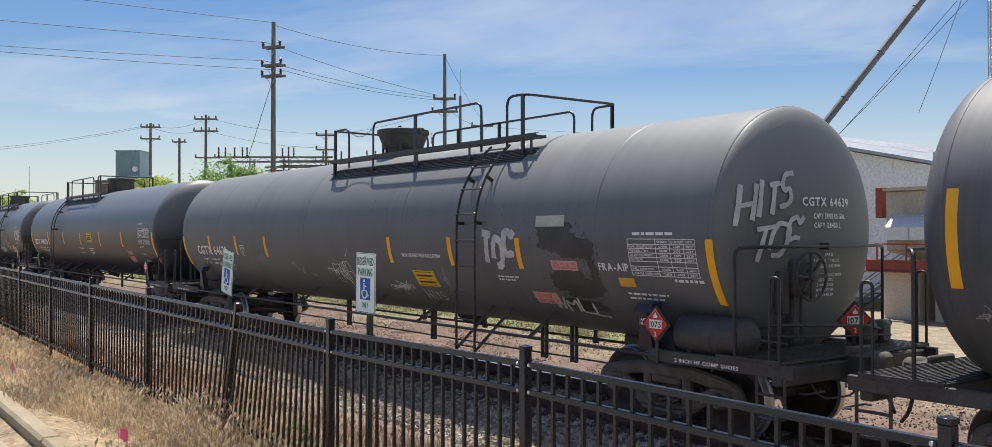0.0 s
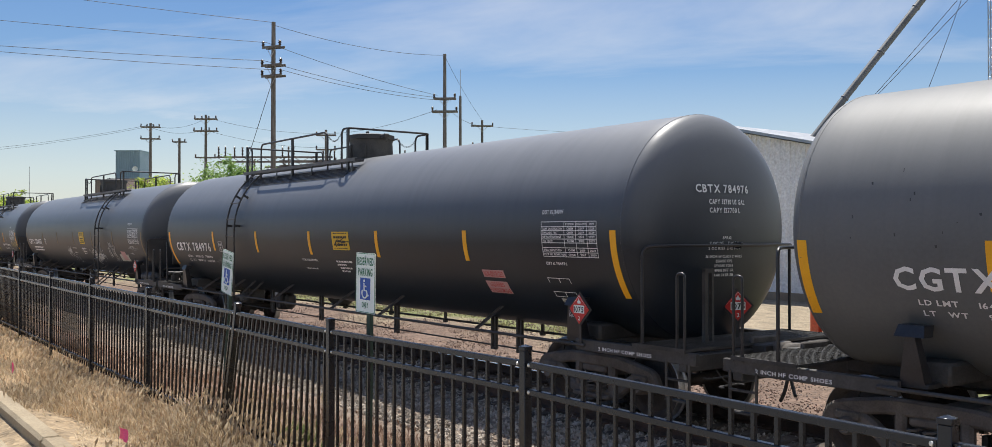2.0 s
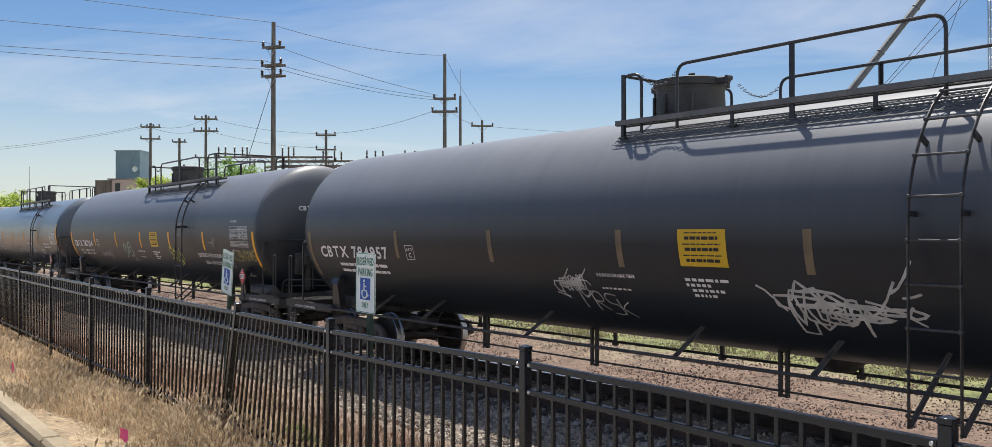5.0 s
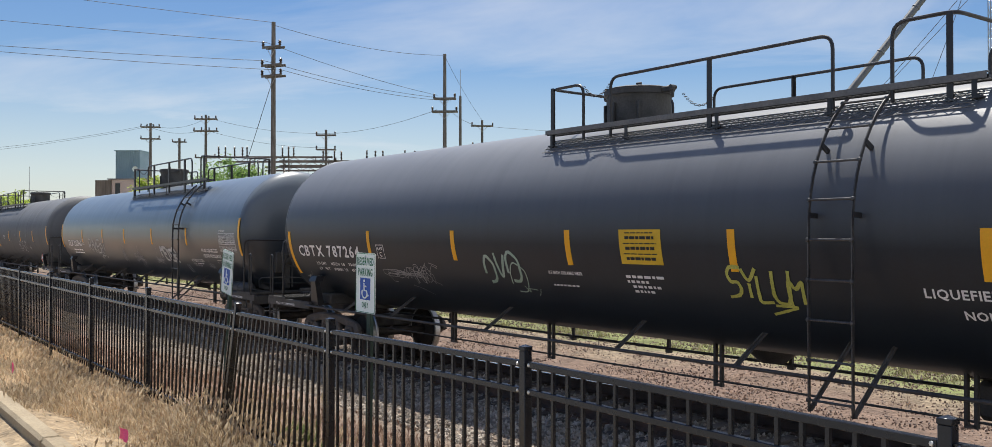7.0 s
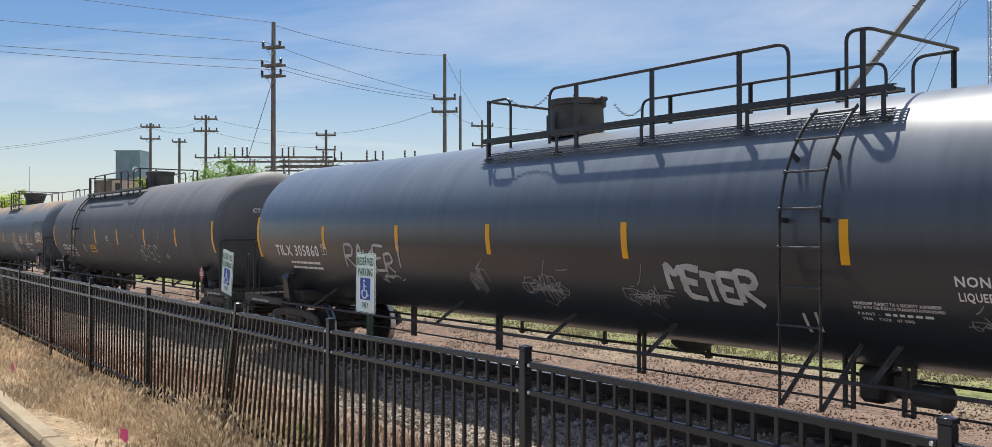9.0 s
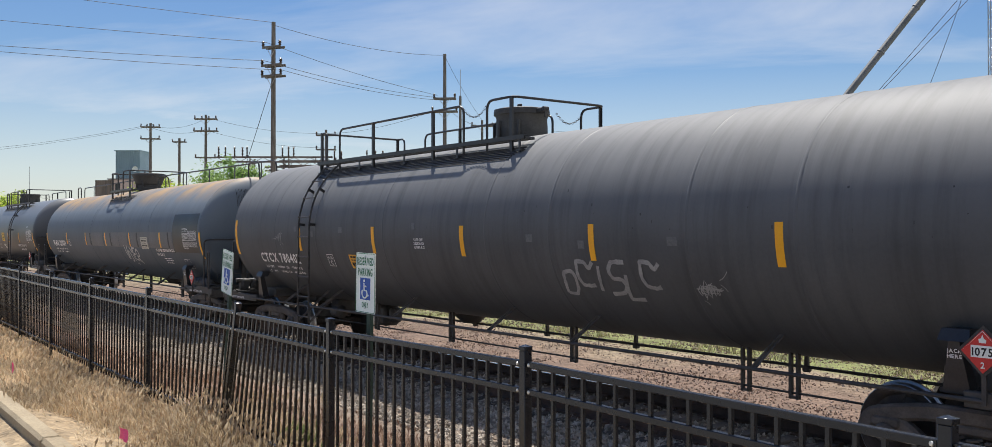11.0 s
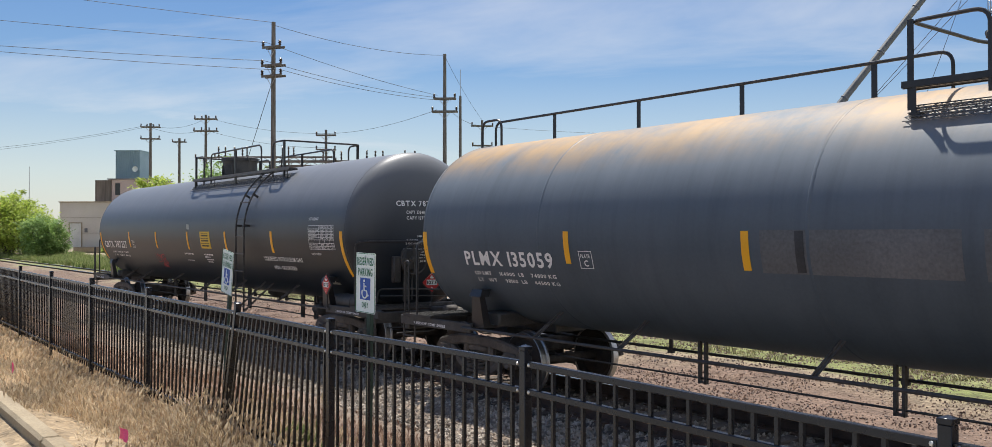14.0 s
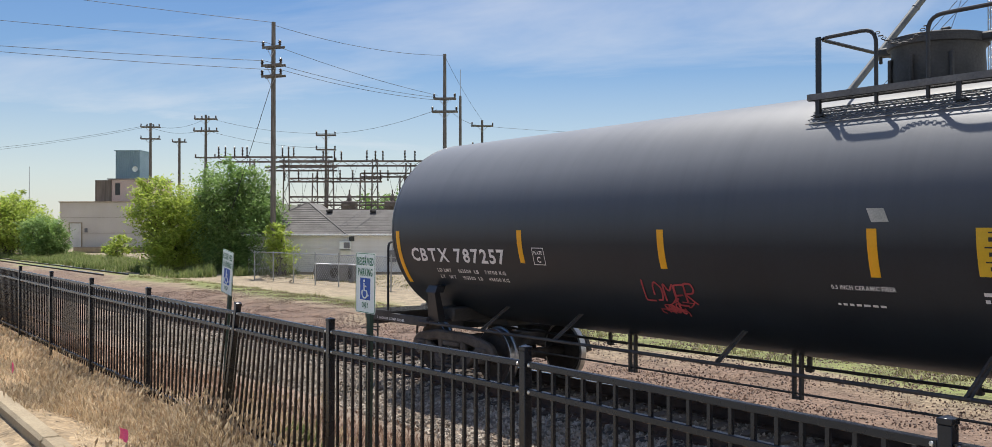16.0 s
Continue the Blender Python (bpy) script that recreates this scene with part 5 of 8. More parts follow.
def island_material(name, stops, rough=0.9, through=0.0):
    """A colour picked piece by piece out of a few."""
    m = bpy.data.materials.new(name)
    m.use_nodes = True
    nt = m.node_tree
    N, L = nt.nodes.new, nt.links.new
    p = nt.nodes["Principled BSDF"]
    p.inputs["Roughness"].default_value = rough
    geo = N("ShaderNodeNewGeometry")
    r = N("ShaderNodeValToRGB")
    e = r.color_ramp.elements
    e[0].position, e[0].color = 0.0, (*stops[0], 1)
    e[1].position, e[1].color = 1.0, (*stops[-1], 1)
    for i, c in enumerate(stops[1:-1]):
        x = e.new((i + 1) / (len(stops) - 1)); x.color = (*c, 1)
    L(geo.outputs["Random Per Island"], r.inputs[0])
    tc = N("ShaderNodeTexCoord")
    n = N("ShaderNodeTexNoise"); n.inputs["Scale"].default_value = 0.8
    L(tc.outputs["Object"], n.inputs[0])
    g = N("ShaderNodeMapRange")
    g.inputs[1].default_value, g.inputs[2].default_value, g.inputs[3].default_value, g.inputs[4].default_value = 0.3, 0.7, 0.7, 1.25
    L(n.outputs[0], g.inputs[0])
    s = N("ShaderNodeVectorMath"); s.operation = "SCALE"
    L(r.outputs[0], s.inputs[0]); L(g.outputs[0], s.inputs["Scale"])
    L(s.outputs[0], p.inputs["Base Color"])
    if through:
        tr = N("ShaderNodeBsdfTranslucent"); L(s.outputs[0], tr.inputs[0])
        mx = N("ShaderNodeMixShader"); mx.inputs[0].default_value = through
        L(p.outputs[0], mx.inputs[1]); L(tr.outputs[0], mx.inputs[2])
        L(mx.outputs[0], nt.nodes["Material Output"].inputs[0])
    return m


BALLAST = island_material("mixed_grey_ballast", [(0.15, 0.13, 0.105), (0.28, 0.245, 0.20), (0.38, 0.33, 0.275), (0.50, 0.44, 0.365), (0.31, 0.24, 0.185)])
REDGRAVEL = island_material("reddish_brown_gravel", [(0.13, 0.088, 0.07), (0.245, 0.165, 0.13), (0.31, 0.225, 0.18), (0.19, 0.148, 0.13), (0.36, 0.29, 0.24)])
STRAW = island_material("dry_straw_grass", [(0.50, 0.38, 0.235), (0.63, 0.495, 0.325), (0.74, 0.62, 0.44), (0.56, 0.425, 0.275), (0.42, 0.315, 0.205)], through=0.45)
REDSTRAW = island_material("reddish_dead_grass", [(0.21, 0.13, 0.095), (0.30, 0.195, 0.14), (0.39, 0.285, 0.20), (0.26, 0.165, 0.125)], through=0.3)
GREENGRASS = island_material("green_grass", [(0.11, 0.16, 0.045), (0.17, 0.23, 0.07), (0.24, 0.29, 0.10), (0.34, 0.35, 0.16)], through=0.4)
DRYGREEN = island_material("dry_mixed_grass", [(0.17, 0.18, 0.075), (0.25, 0.245, 0.11), (0.34, 0.31, 0.16), (0.42, 0.36, 0.21)], through=0.4)
LEAFDARK = island_material("dark_green_leaves", [(0.14, 0.24, 0.065), (0.20, 0.32, 0.09), (0.28, 0.42, 0.13), (0.38, 0.51, 0.17)], 0.5, through=0.45)
LEAFLIGHT = island_material("yellow_green_leaves", [(0.24, 0.33, 0.055), (0.37, 0.47, 0.08), (0.48, 0.58, 0.11), (0.58, 0.64, 0.15)], 0.5, through=0.5)
BARK = surf("grey_bark", (0.07, 0.055, 0.045), (0.13, 0.105, 0.085), 0.95, 0.0, 3, 30, 0.6)

stone_field("ballast", "grey crushed-stone ballast along the rails", 32000, (-32, 5, 6.85, 9.0), (0.024, 0.048), BALLAST, 1, near=1.5)
stone_field("ballast", "grey crushed-stone ballast between the rails", 12000, (-34, 5, 9.1, 11.9), (0.025, 0.045), BALLAST, 2, near=1.4)
stone_field("gravel", "reddish brown gravel beside the track", 42000, (-45, 5, 11.9, 18.0), (0.010, 0.030), REDGRAVEL, 3, near=1.5)


def blades(name, label, count, area, height, width, material, seed, lean=0.35, near=1.0, clump=0.0, heads=0.0):
    """Grass: bent blades, some with a seed head, growing in uneven tufts."""
    gen = random.Random(seed)
    vs, fs = [], []
    x0, x1, y0, y1 = area
    done = 0
    while done < count:
        u = gen.random() ** near
        cx, cy = x1 - (x1 - x0) * u, gen.uniform(y0, y1)
        if noise.noise((cx * 0.5, cy * 0.8, seed)) < clump * gen.uniform(-1, 1):
            continue
        k = gen.randint(4, 12)
        tall = gen.uniform(0.6, 1.25) * (0.8 + 0.6 * noise.noise((cx * 0.4, cy * 0.4, seed + 9)))
        for _ in range(k):
            x, y = cx + gen.gauss(0, 0.07), cy + gen.gauss(0, 0.07)
            h = gen.uniform(*height) * tall
            a = gen.uniform(0, 2 * math.pi)
            b = gen.uniform(0.05, lean) * h * 1.6
            d = Vector((math.cos(a), math.sin(a), 0))
            side = Vector((-d.y, d.x, 0)) * (width * gen.uniform(0.6, 1.4) / 2)
            p0 = Vector((x, y, ground_z(y) - 0.02))
            p1 = p0 + d * b * 0.3 + Vector((0, 0, h * 0.55))
            p2 = p0 + d * b + Vector((0, 0, h))
            o = len(vs)
            vs += [tuple(p0 - side), tuple(p0 + side), tuple(p1 + side * 0.8), tuple(p1 - side * 0.8), tuple(p2)]
            fs += [(o, o + 1, o + 2, o + 3), (o + 3, o + 2, o + 4)]
            if gen.random() < heads:
                o = len(vs)
                w = gen.uniform(0.006, 0.015)
                t = p2 + d * 0.025 + Vector((gen.gauss(0, 0.015), gen.gauss(0, 0.015), gen.uniform(0.03, 0.065)))
                for s in (Vector((w, 0, 0)), Vector((0, w, 0))):
                    vs += [tuple(p2 - Vector((0, 0, 0.02))), tuple((p2 + t) / 2 + s), tuple(t), tuple((p2 + t) / 2 - s)]
                fs += [(o, o + 1, o + 2, o + 3), (o + 4, o + 5, o + 6, o + 7)]
            done += 1
    return thing(name, Form().add(vs, fs), material, label, "grass", kind="stuff", smooth=False)


blades("dry_grass", "tall straw-coloured dead weeds along the fence", 34000, (-26, -2.5, 2.35, 3.45), (0.08, 0.30), 0.006, STRAW, 11, 1.5, 0.9, 0.35, 0.40)
blades("dry_grass", "thick clump of tall dead weeds against the fence", 3600, (-9.4, -6.4, 2.75, 3.5), (0.16, 0.40), 0.006, STRAW, 10, 1.1, 1.0, 0.4, 0.7)
blades("dry_grass", "matted straw-coloured dead grass on the verge", 30000, (-24, -2.5, 1.92, 3.3), (0.04, 0.10), 0.008, STRAW, 12, 2.0, 1.5)
blades("dry_grass", "low straw-coloured dead grass along the kerb", 24000, (-22, -2.5, 1.9, 2.75), (0.05, 0.15), 0.008, STRAW, 21, 1.3, 1.6, 0.0, 0.1)
blades("dead_grass", "reddish dead grass on the bank behind the fence", 17000, (-22, 4, 3.5, 6.5), (0.08, 0.30), 0.010, REDSTRAW, 13, 0.7, 1.2, 0.3, 0.1)
blades("dead_grass", "reddish dead grass beyond the rails", 12000, (-45, 5, 11.9, 15.2), (0.03, 0.09), 0.012, REDSTRAW, 19, 1.4, 1.5, 0.3)
blades("weeds", "green weeds behind the fence", 700, (-9.5, -8.6, 3.6, 4.3), (0.12, 0.40), 0.02, GREENGRASS, 14, 0.5)
blades("weeds", "green weeds behind the fence", 500, (-7.7, -7.2, 3.5, 4.0), (0.12, 0.36), 0.02, GREENGRASS, 15, 0.5)
blades("tall_grass", "tall green grass along the siding", 30000, (-122, -58, 17.8, 27.0), (0.30, 0.85), 0.035, GREENGRASS, 16, 0.6, 1.0, 0.1)
blades("grass_strip", "patchy green grass strip beyond the tracks", 16000, (-60, 6, 15.9, 18.4), (0.05, 0.17), 0.022, DRYGREEN, 17, 0.7, 1.5, 0.35)
blades("grass_strip", "patchy green grass beside the dirt road", 5000, (-62, -30, 24.0, 30.0), (0.06, 0.2), 0.035, DRYGREEN, 18, 0.7, 1.0, 0.5)


# ---- signs and markers ----
def flat_text(text, x0, x1, z0, z1, y):
    vs, fs = letters(text)
    return Form().add([(x0 + (x1 - x0) * u, y, z0 + (z1 - z0) * w) for u, w in vs], fs)


def parking_sign(x, y, zc, lean, label):
    sg = thing("parking_sign", None, None, label, "sign", "reserved parking signs", at=pose(x, y, zc, 0, lean, 0))
    out = []
    for cx, cz, a0 in ((0.1375, 0.2135, 0), (-0.1375, 0.2135, 90), (-0.1375, -0.2135, 180), (0.1375, -0.2135, 270)):
        for k in range(4):
            a = radians(a0 + 30 * k)
            out.append((cx + 0.015 * math.cos(a), cz + 0.015 * math.sin(a)))
    stand = Matrix.Rotation(math.pi / 2, 4, "X")
    part("panel", Form().plate(out, 0.003, stand), SIGNWHITE, sg, smooth=False)
    rim = Form()
    pts = [Vector((px * 0.965, -0.0045, pz * 0.975)) for px, pz in out]
    rim.tube(pts, 0.0022, 4, closed=True)
    part("border", rim, SIGNGREEN, sg, smooth=False)
    part("lettering", flat_text("RESERVED", -0.128, 0.128, 0.135, 0.195, -0.0055), SIGNGREEN, sg, smooth=False)
    part("lettering", flat_text("PARKING", -0.112, 0.112, 0.055, 0.113, -0.0055), SIGNGREEN, sg, smooth=False)
    part("lettering", flat_text("ONLY", -0.050, 0.050, -0.185, -0.145, -0.0055), SIGNGREEN, sg, smooth=False)
    part("symbol_field", Form().box((0, -0.0045, -0.045), (0.155, 0.003, 0.165)), SIGNBLUE, sg, smooth=False)
    w = Form()
    w.lathe([(0.0, 0.0), (0.011, 0.0), (0.011, 0.002)], Matrix.Translation((-0.012, -0.0068, 0.016)) @ stand, 12)
    for line in ([(-0.012, 0.0), (-0.008, -0.058), (0.028, -0.058), (0.045, -0.098), (0.058, -0.092)], [(-0.010, -0.025), (0.022, -0.025)]):
        w.tube([(a, -0.0075, b) for a, b in line], 0.0065, 6)
    w.tube([(-0.002 + 0.040 * math.cos(a), -0.0075, -0.075 + 0.040 * math.sin(a)) for a in [radians(150 + 22 * i) for i in range(10)]], 0.006, 6)
    part("wheelchair_symbol", w, SIGNWHITE, sg)
    po = part("post", Form().box((0.0, 0.028, -0.79), (0.045, 0.006, 1.96)).box((-0.024, 0.040, -0.79), (0.006, 0.03, 1.96)).box((0.024, 0.040, -0.79), (0.006, 0.03, 1.96)), POSTGREEN, sg, "dark green steel sign post", smooth=False)
    for z in (0.20, -0.19):
        part("bolt", lambda: Form().lathe([(0, 0.008), (0.006, 0.007), (0.009, 0)], Matrix.Rotation(math.pi / 2, 4, "X"), 8), BOLT, sg, at=pose(0, -0.003, z), key="sign_bolt")
    return sg


parking_sign(-6.36, 3.46, 1.955, 1.0, "white reserved parking sign with blue wheelchair symbol on green post")
parking_sign(-9.62, 3.60, 1.925, 8.0, "leaning white reserved parking sign with blue wheelchair symbol")


def marker_flag(x, y, turn):
    fl = thing("marker_flag", None, None, "small bright pink plastic marker flag in dry grass", "flag", "pink marker flags", at=pose(x, y, ground_z(y)))
    part("wire", Form().tube([(0, 0, -0.02), (0.01, 0, 0.30)], 0.0015, 5), GEAR, fl)
    vs, fs = [], []
    for i in range(5):
        for k in range(4):
            vs.append((0.01 + 0.028 * i, 0.012 * math.sin(i * 1.5 + k), 0.18 + 0.034 * k - 0.006 * i))
    for i in range(4):
        for k in range(3):
            fs.append((i * 4 + k, i * 4 + k + 1, i * 4 + 5 + k, i * 4 + 4 + k))
    f = Form().add(vs, fs)
    f.add([(a, b + 0.0015, c) for a, b, c in vs], [q[::-1] for q in fs])
    part("flag", f, PINK, fl)
    fl.matrix_basis = pose(x, y, ground_z(y) - 0.05, 0, 0, turn)
    return fl


marker_flag(-8.43, 2.2, 20)
marker_flag(-13.43, 2.2, -10)


# ---- trees and bushes ----
def tree(x, y, lobes, leaves, leaf, material, seed, label, name="bush", z0=-0.35, stems=5):
    """Forked stems under a crown of single leaves, set in uneven clumps."""
    gen = random.Random(seed)
    tr = thing(name, None, None, label, "tree" if name == "tree" else "bush", at=pose(x, y, z0))
    f = Form()
    for lx, ly, lz, r, h in lobes:
        for _ in range(stems):
            a = Vector((gen.uniform(-0.3, 0.3), gen.uniform(-0.3, 0.3), 0))
            e = Vector((lx + gen.uniform(-r, r) * 0.7, ly + gen.uniform(-r, r) * 0.7, lz + gen.uniform(-0.4, 0.6) * h))
            m = a.lerp(e, 0.5) + Vector((gen.uniform(-0.3, 0.3), gen.uniform(-0.3, 0.3), 0.4))
            f.tube([a, a.lerp(m, 0.5), m, m.lerp(e, 0.5), e], 0.05, 5, radii=[0.09, 0.075, 0.055, 0.035, 0.012])
            for _ in range(3):
                t = m.lerp(e, gen.uniform(0.1, 0.9))
                f.tube([t, t + Vector((gen.uniform(-1, 1), gen.uniform(-1, 1), gen.uniform(0, 0.9))) * r * 0.4], 0.02, 4, radii=[0.025, 0.006])
    part("trunk", f, BARK, tr)
    vs, fs = [], []
    total = sum(r * r * h for _, _, _, r, h in lobes)
    for lx, ly, lz, r, h in lobes:
        n = int(leaves * r * r * h / total)
        clumps = []
        for _ in range(max(10, n // 45)):
            d = Vector((gen.gauss(0, 1), gen.gauss(0, 1), gen.gauss(0, 1))).normalized()
            q = gen.uniform(0.55, 1.08)
            clumps.append((Vector((lx + d.x * r * q, ly + d.y * r * q, max(0.25, lz + d.z * h * q))), gen.uniform(0.16, 0.36) * min(r, h)))
        for c, cr in clumps:
            for _ in range(45):
                p = c + Vector((gen.gauss(0, 1), gen.gauss(0, 1), gen.gauss(0, 0.8))) * cr * 0.62
                s = leaf * gen.uniform(0.6, 1.3)
                e = Euler((gen.uniform(-0.9, 0.9), gen.uniform(-0.9, 0.9), gen.uniform(0, 6.3))).to_matrix()
                o = len(vs)
                vs += [tuple(p + e @ Vector(q)) for q in ((-s, 0, 0), (0, -s * 0.45, s * 0.1), (s, 0, -s * 0.15), (0, s * 0.45, s * 0.1))]
                fs.append((o, o + 1, o + 2, o + 3))
    part("crown", Form().add(vs, fs), material, tr, smooth=False)
    return tr


tree(-68.5, 21.9, [(0, 0, 2.6, 2.6, 2.6), (-1.0, -1.2, 4.6, 1.9, 1.9), (1.6, 0.6, 3.6, 2.0, 2.6), (-1.5, -1.4, 6.2, 1.0, 1.0), (0.9, 0.2, 1.5, 2.4, 1.5)], 30000, 0.125, LEAFLIGHT, 21, "large yellow-green bush beside the siding")
tree(-64.0, 24.6, [(0, 0, 3.2, 2.7, 3.0), (-0.6, -1.0, 5.6, 1.8, 1.9), (0.6, 0.9, 5.2, 1.6, 2.2), (1.6, 1.8, 2.2, 1.7, 2.0), (0, 0, 7.2, 0.9, 1.0), (-0.4, 0.3, 1.5, 2.6, 1.5), (3.0, 0.8, 2.0, 1.8, 2.2), (2.5, 0.9, 3.9, 1.4, 1.6)], 42000, 0.125, LEAFDARK, 22, "tall dark green leafy bush beside the house", name="tree")
tree(-57.3, 25.0, [(0, 0, 1.5, 0.95, 1.3), (-0.2, -0.2, 2.7, 0.6, 0.8)], 3200, 0.11, LEAFLIGHT, 23, "small light green sapling by the chain-link fence")
tree(-122, 19.5, [(0, 0, 3.4, 4.0, 3.4), (-3, -2.5, 3.6, 3.5, 3.6), (2.5, 2.2, 2.8, 2.6, 2.6), (-1, 1.0, 6.0, 2.0, 1.6)], 20000, 0.2, LEAFLIGHT, 24, "broad green bushes beside the far track")
tree(-112, 21.3, [(0, 0, 2.2, 2.2, 2.2), (1.2, 1.0, 2.0, 1.6, 1.8)], 9000, 0.16, LEAFDARK, 25, "round green bush beside the far track")
tree(-128, 13.0, [(0, 0, 3.2, 4.0, 3.2), (-4, -2, 3.0, 4.0, 3.2)], 6000, 0.26, LEAFDARK, 26, "green bushes where the track recedes")
tree(-100, 26.0, [(0, 0, 1.2, 1.3, 1.2)], 1600, 0.16, LEAFLIGHT, 27, "low green shrub in tall grass")
tree(-150, 95, [(0, 0, 7.0, 6.0, 5.0), (7, 6, 6.5, 5.0, 4.5), (-7, -7, 6, 5, 4)], 7000, 0.4, LEAFDARK, 28, "distant green tree line", name="tree")
tree(-126, 82, [(0, 0, 6.5, 5.0, 4.0), (5, 7, 6.5, 5.0, 4.5)], 5000, 0.4, LEAFDARK, 29, "distant dark green trees behind the substation", name="tree")

# ---- houses ----
SIDING = surf("white_vinyl_siding", (0.76, 0.76, 0.73), (0.83, 0.83, 0.81), 0.6, 0.0, 0.8, 20, 0.05, piece=0.04, grain=0.05)
SHINGLE = surf("grey_asphalt_shingles", (0.115, 0.108, 0.102), (0.165, 0.156, 0.148), 0.95, 0.0, 1.0, 30, 0.4, piece=0.15)
TANWALL = surf("painted_tan_block", (0.62, 0.56, 0.50), (0.70, 0.64, 0.575), 0.9, 0.0, 0.25, 6, 0.1, grain=0.05)
PINKWALL = surf("faded_pink_stucco", (0.52, 0.40, 0.355), (0.60, 0.475, 0.42), 0.9, 0.0, 0.4, 8, 0.1)
BROWNWALL = surf("weathered_brown_boards", (0.10, 0.08, 0.065), (0.20, 0.165, 0.135), 0.9, 0.0, 0.8, 10, 0.2, stretch=(4, 4, 0.4))
BLUEMETAL = surf("blue_grey_corrugated_metal", (0.22, 0.32, 0.37), (0.30, 0.40, 0.45), 0.5, 0.3, 0.5, 12, 0.05)
WHITEMETAL = surf("white_ribbed_metal", (0.76, 0.78, 0.78), (0.84, 0.86, 0.86), 0.5, 0.0, 0.3, 10, 0.05, piece=0.05)
GREYDOOR = surf("pale_grey_door_paint", (0.66, 0.64, 0.60), (0.74, 0.72, 0.68), 0.6, 0.0, 1, 20, 0.05)
DARKGLASS = surf("dark_window_glass", (0.015, 0.017, 0.02), (0.03, 0.033, 0.036), 0.08, 0.0, 1, 20, 0.0)
GALV = surf("galvanised_steel", (0.34, 0.35, 0.36), (0.48, 0.49, 0.50), 0.45, 0.8, 2, 30, 0.08)
DULLMETAL = surf("dull_grey_steel", (0.17, 0.17, 0.18), (0.27, 0.27, 0.28), 0.6, 0.5, 1, 20, 0.1)
REDPAINT = surf("rusty_red_paint", (0.26, 0.065, 0.045), (0.36, 0.095, 0.065), 0.7, 0.1, 1.6, 20, 0.2, third=(0.16, 0.08, 0.05))
ORANGEPAINT = surf("orange_red_paint", (0.60, 0.11, 0.05), (0.70, 0.15, 0.07), 0.6, 0.0, 1.6, 20, 0.1)
BROWNMETAL = surf("weathered_brown_hopper_steel", (0.34, 0.315, 0.265), (0.46, 0.43, 0.37), 0.8, 0.0, 0.8, 14, 0.2, third=(0.34, 0.22, 0.14))
PIER = surf("pale_weathered_concrete", (0.46, 0.425, 0.35), (0.60, 0.56, 0.47), 0.9, 0.0, 0.8, 20, 0.2)
SILVERSHEET = surf("bright_sheet_metal", (0.52, 0.54, 0.55), (0.66, 0.68, 0.69), 0.5, 0.3, 1.0, 20, 0.05)


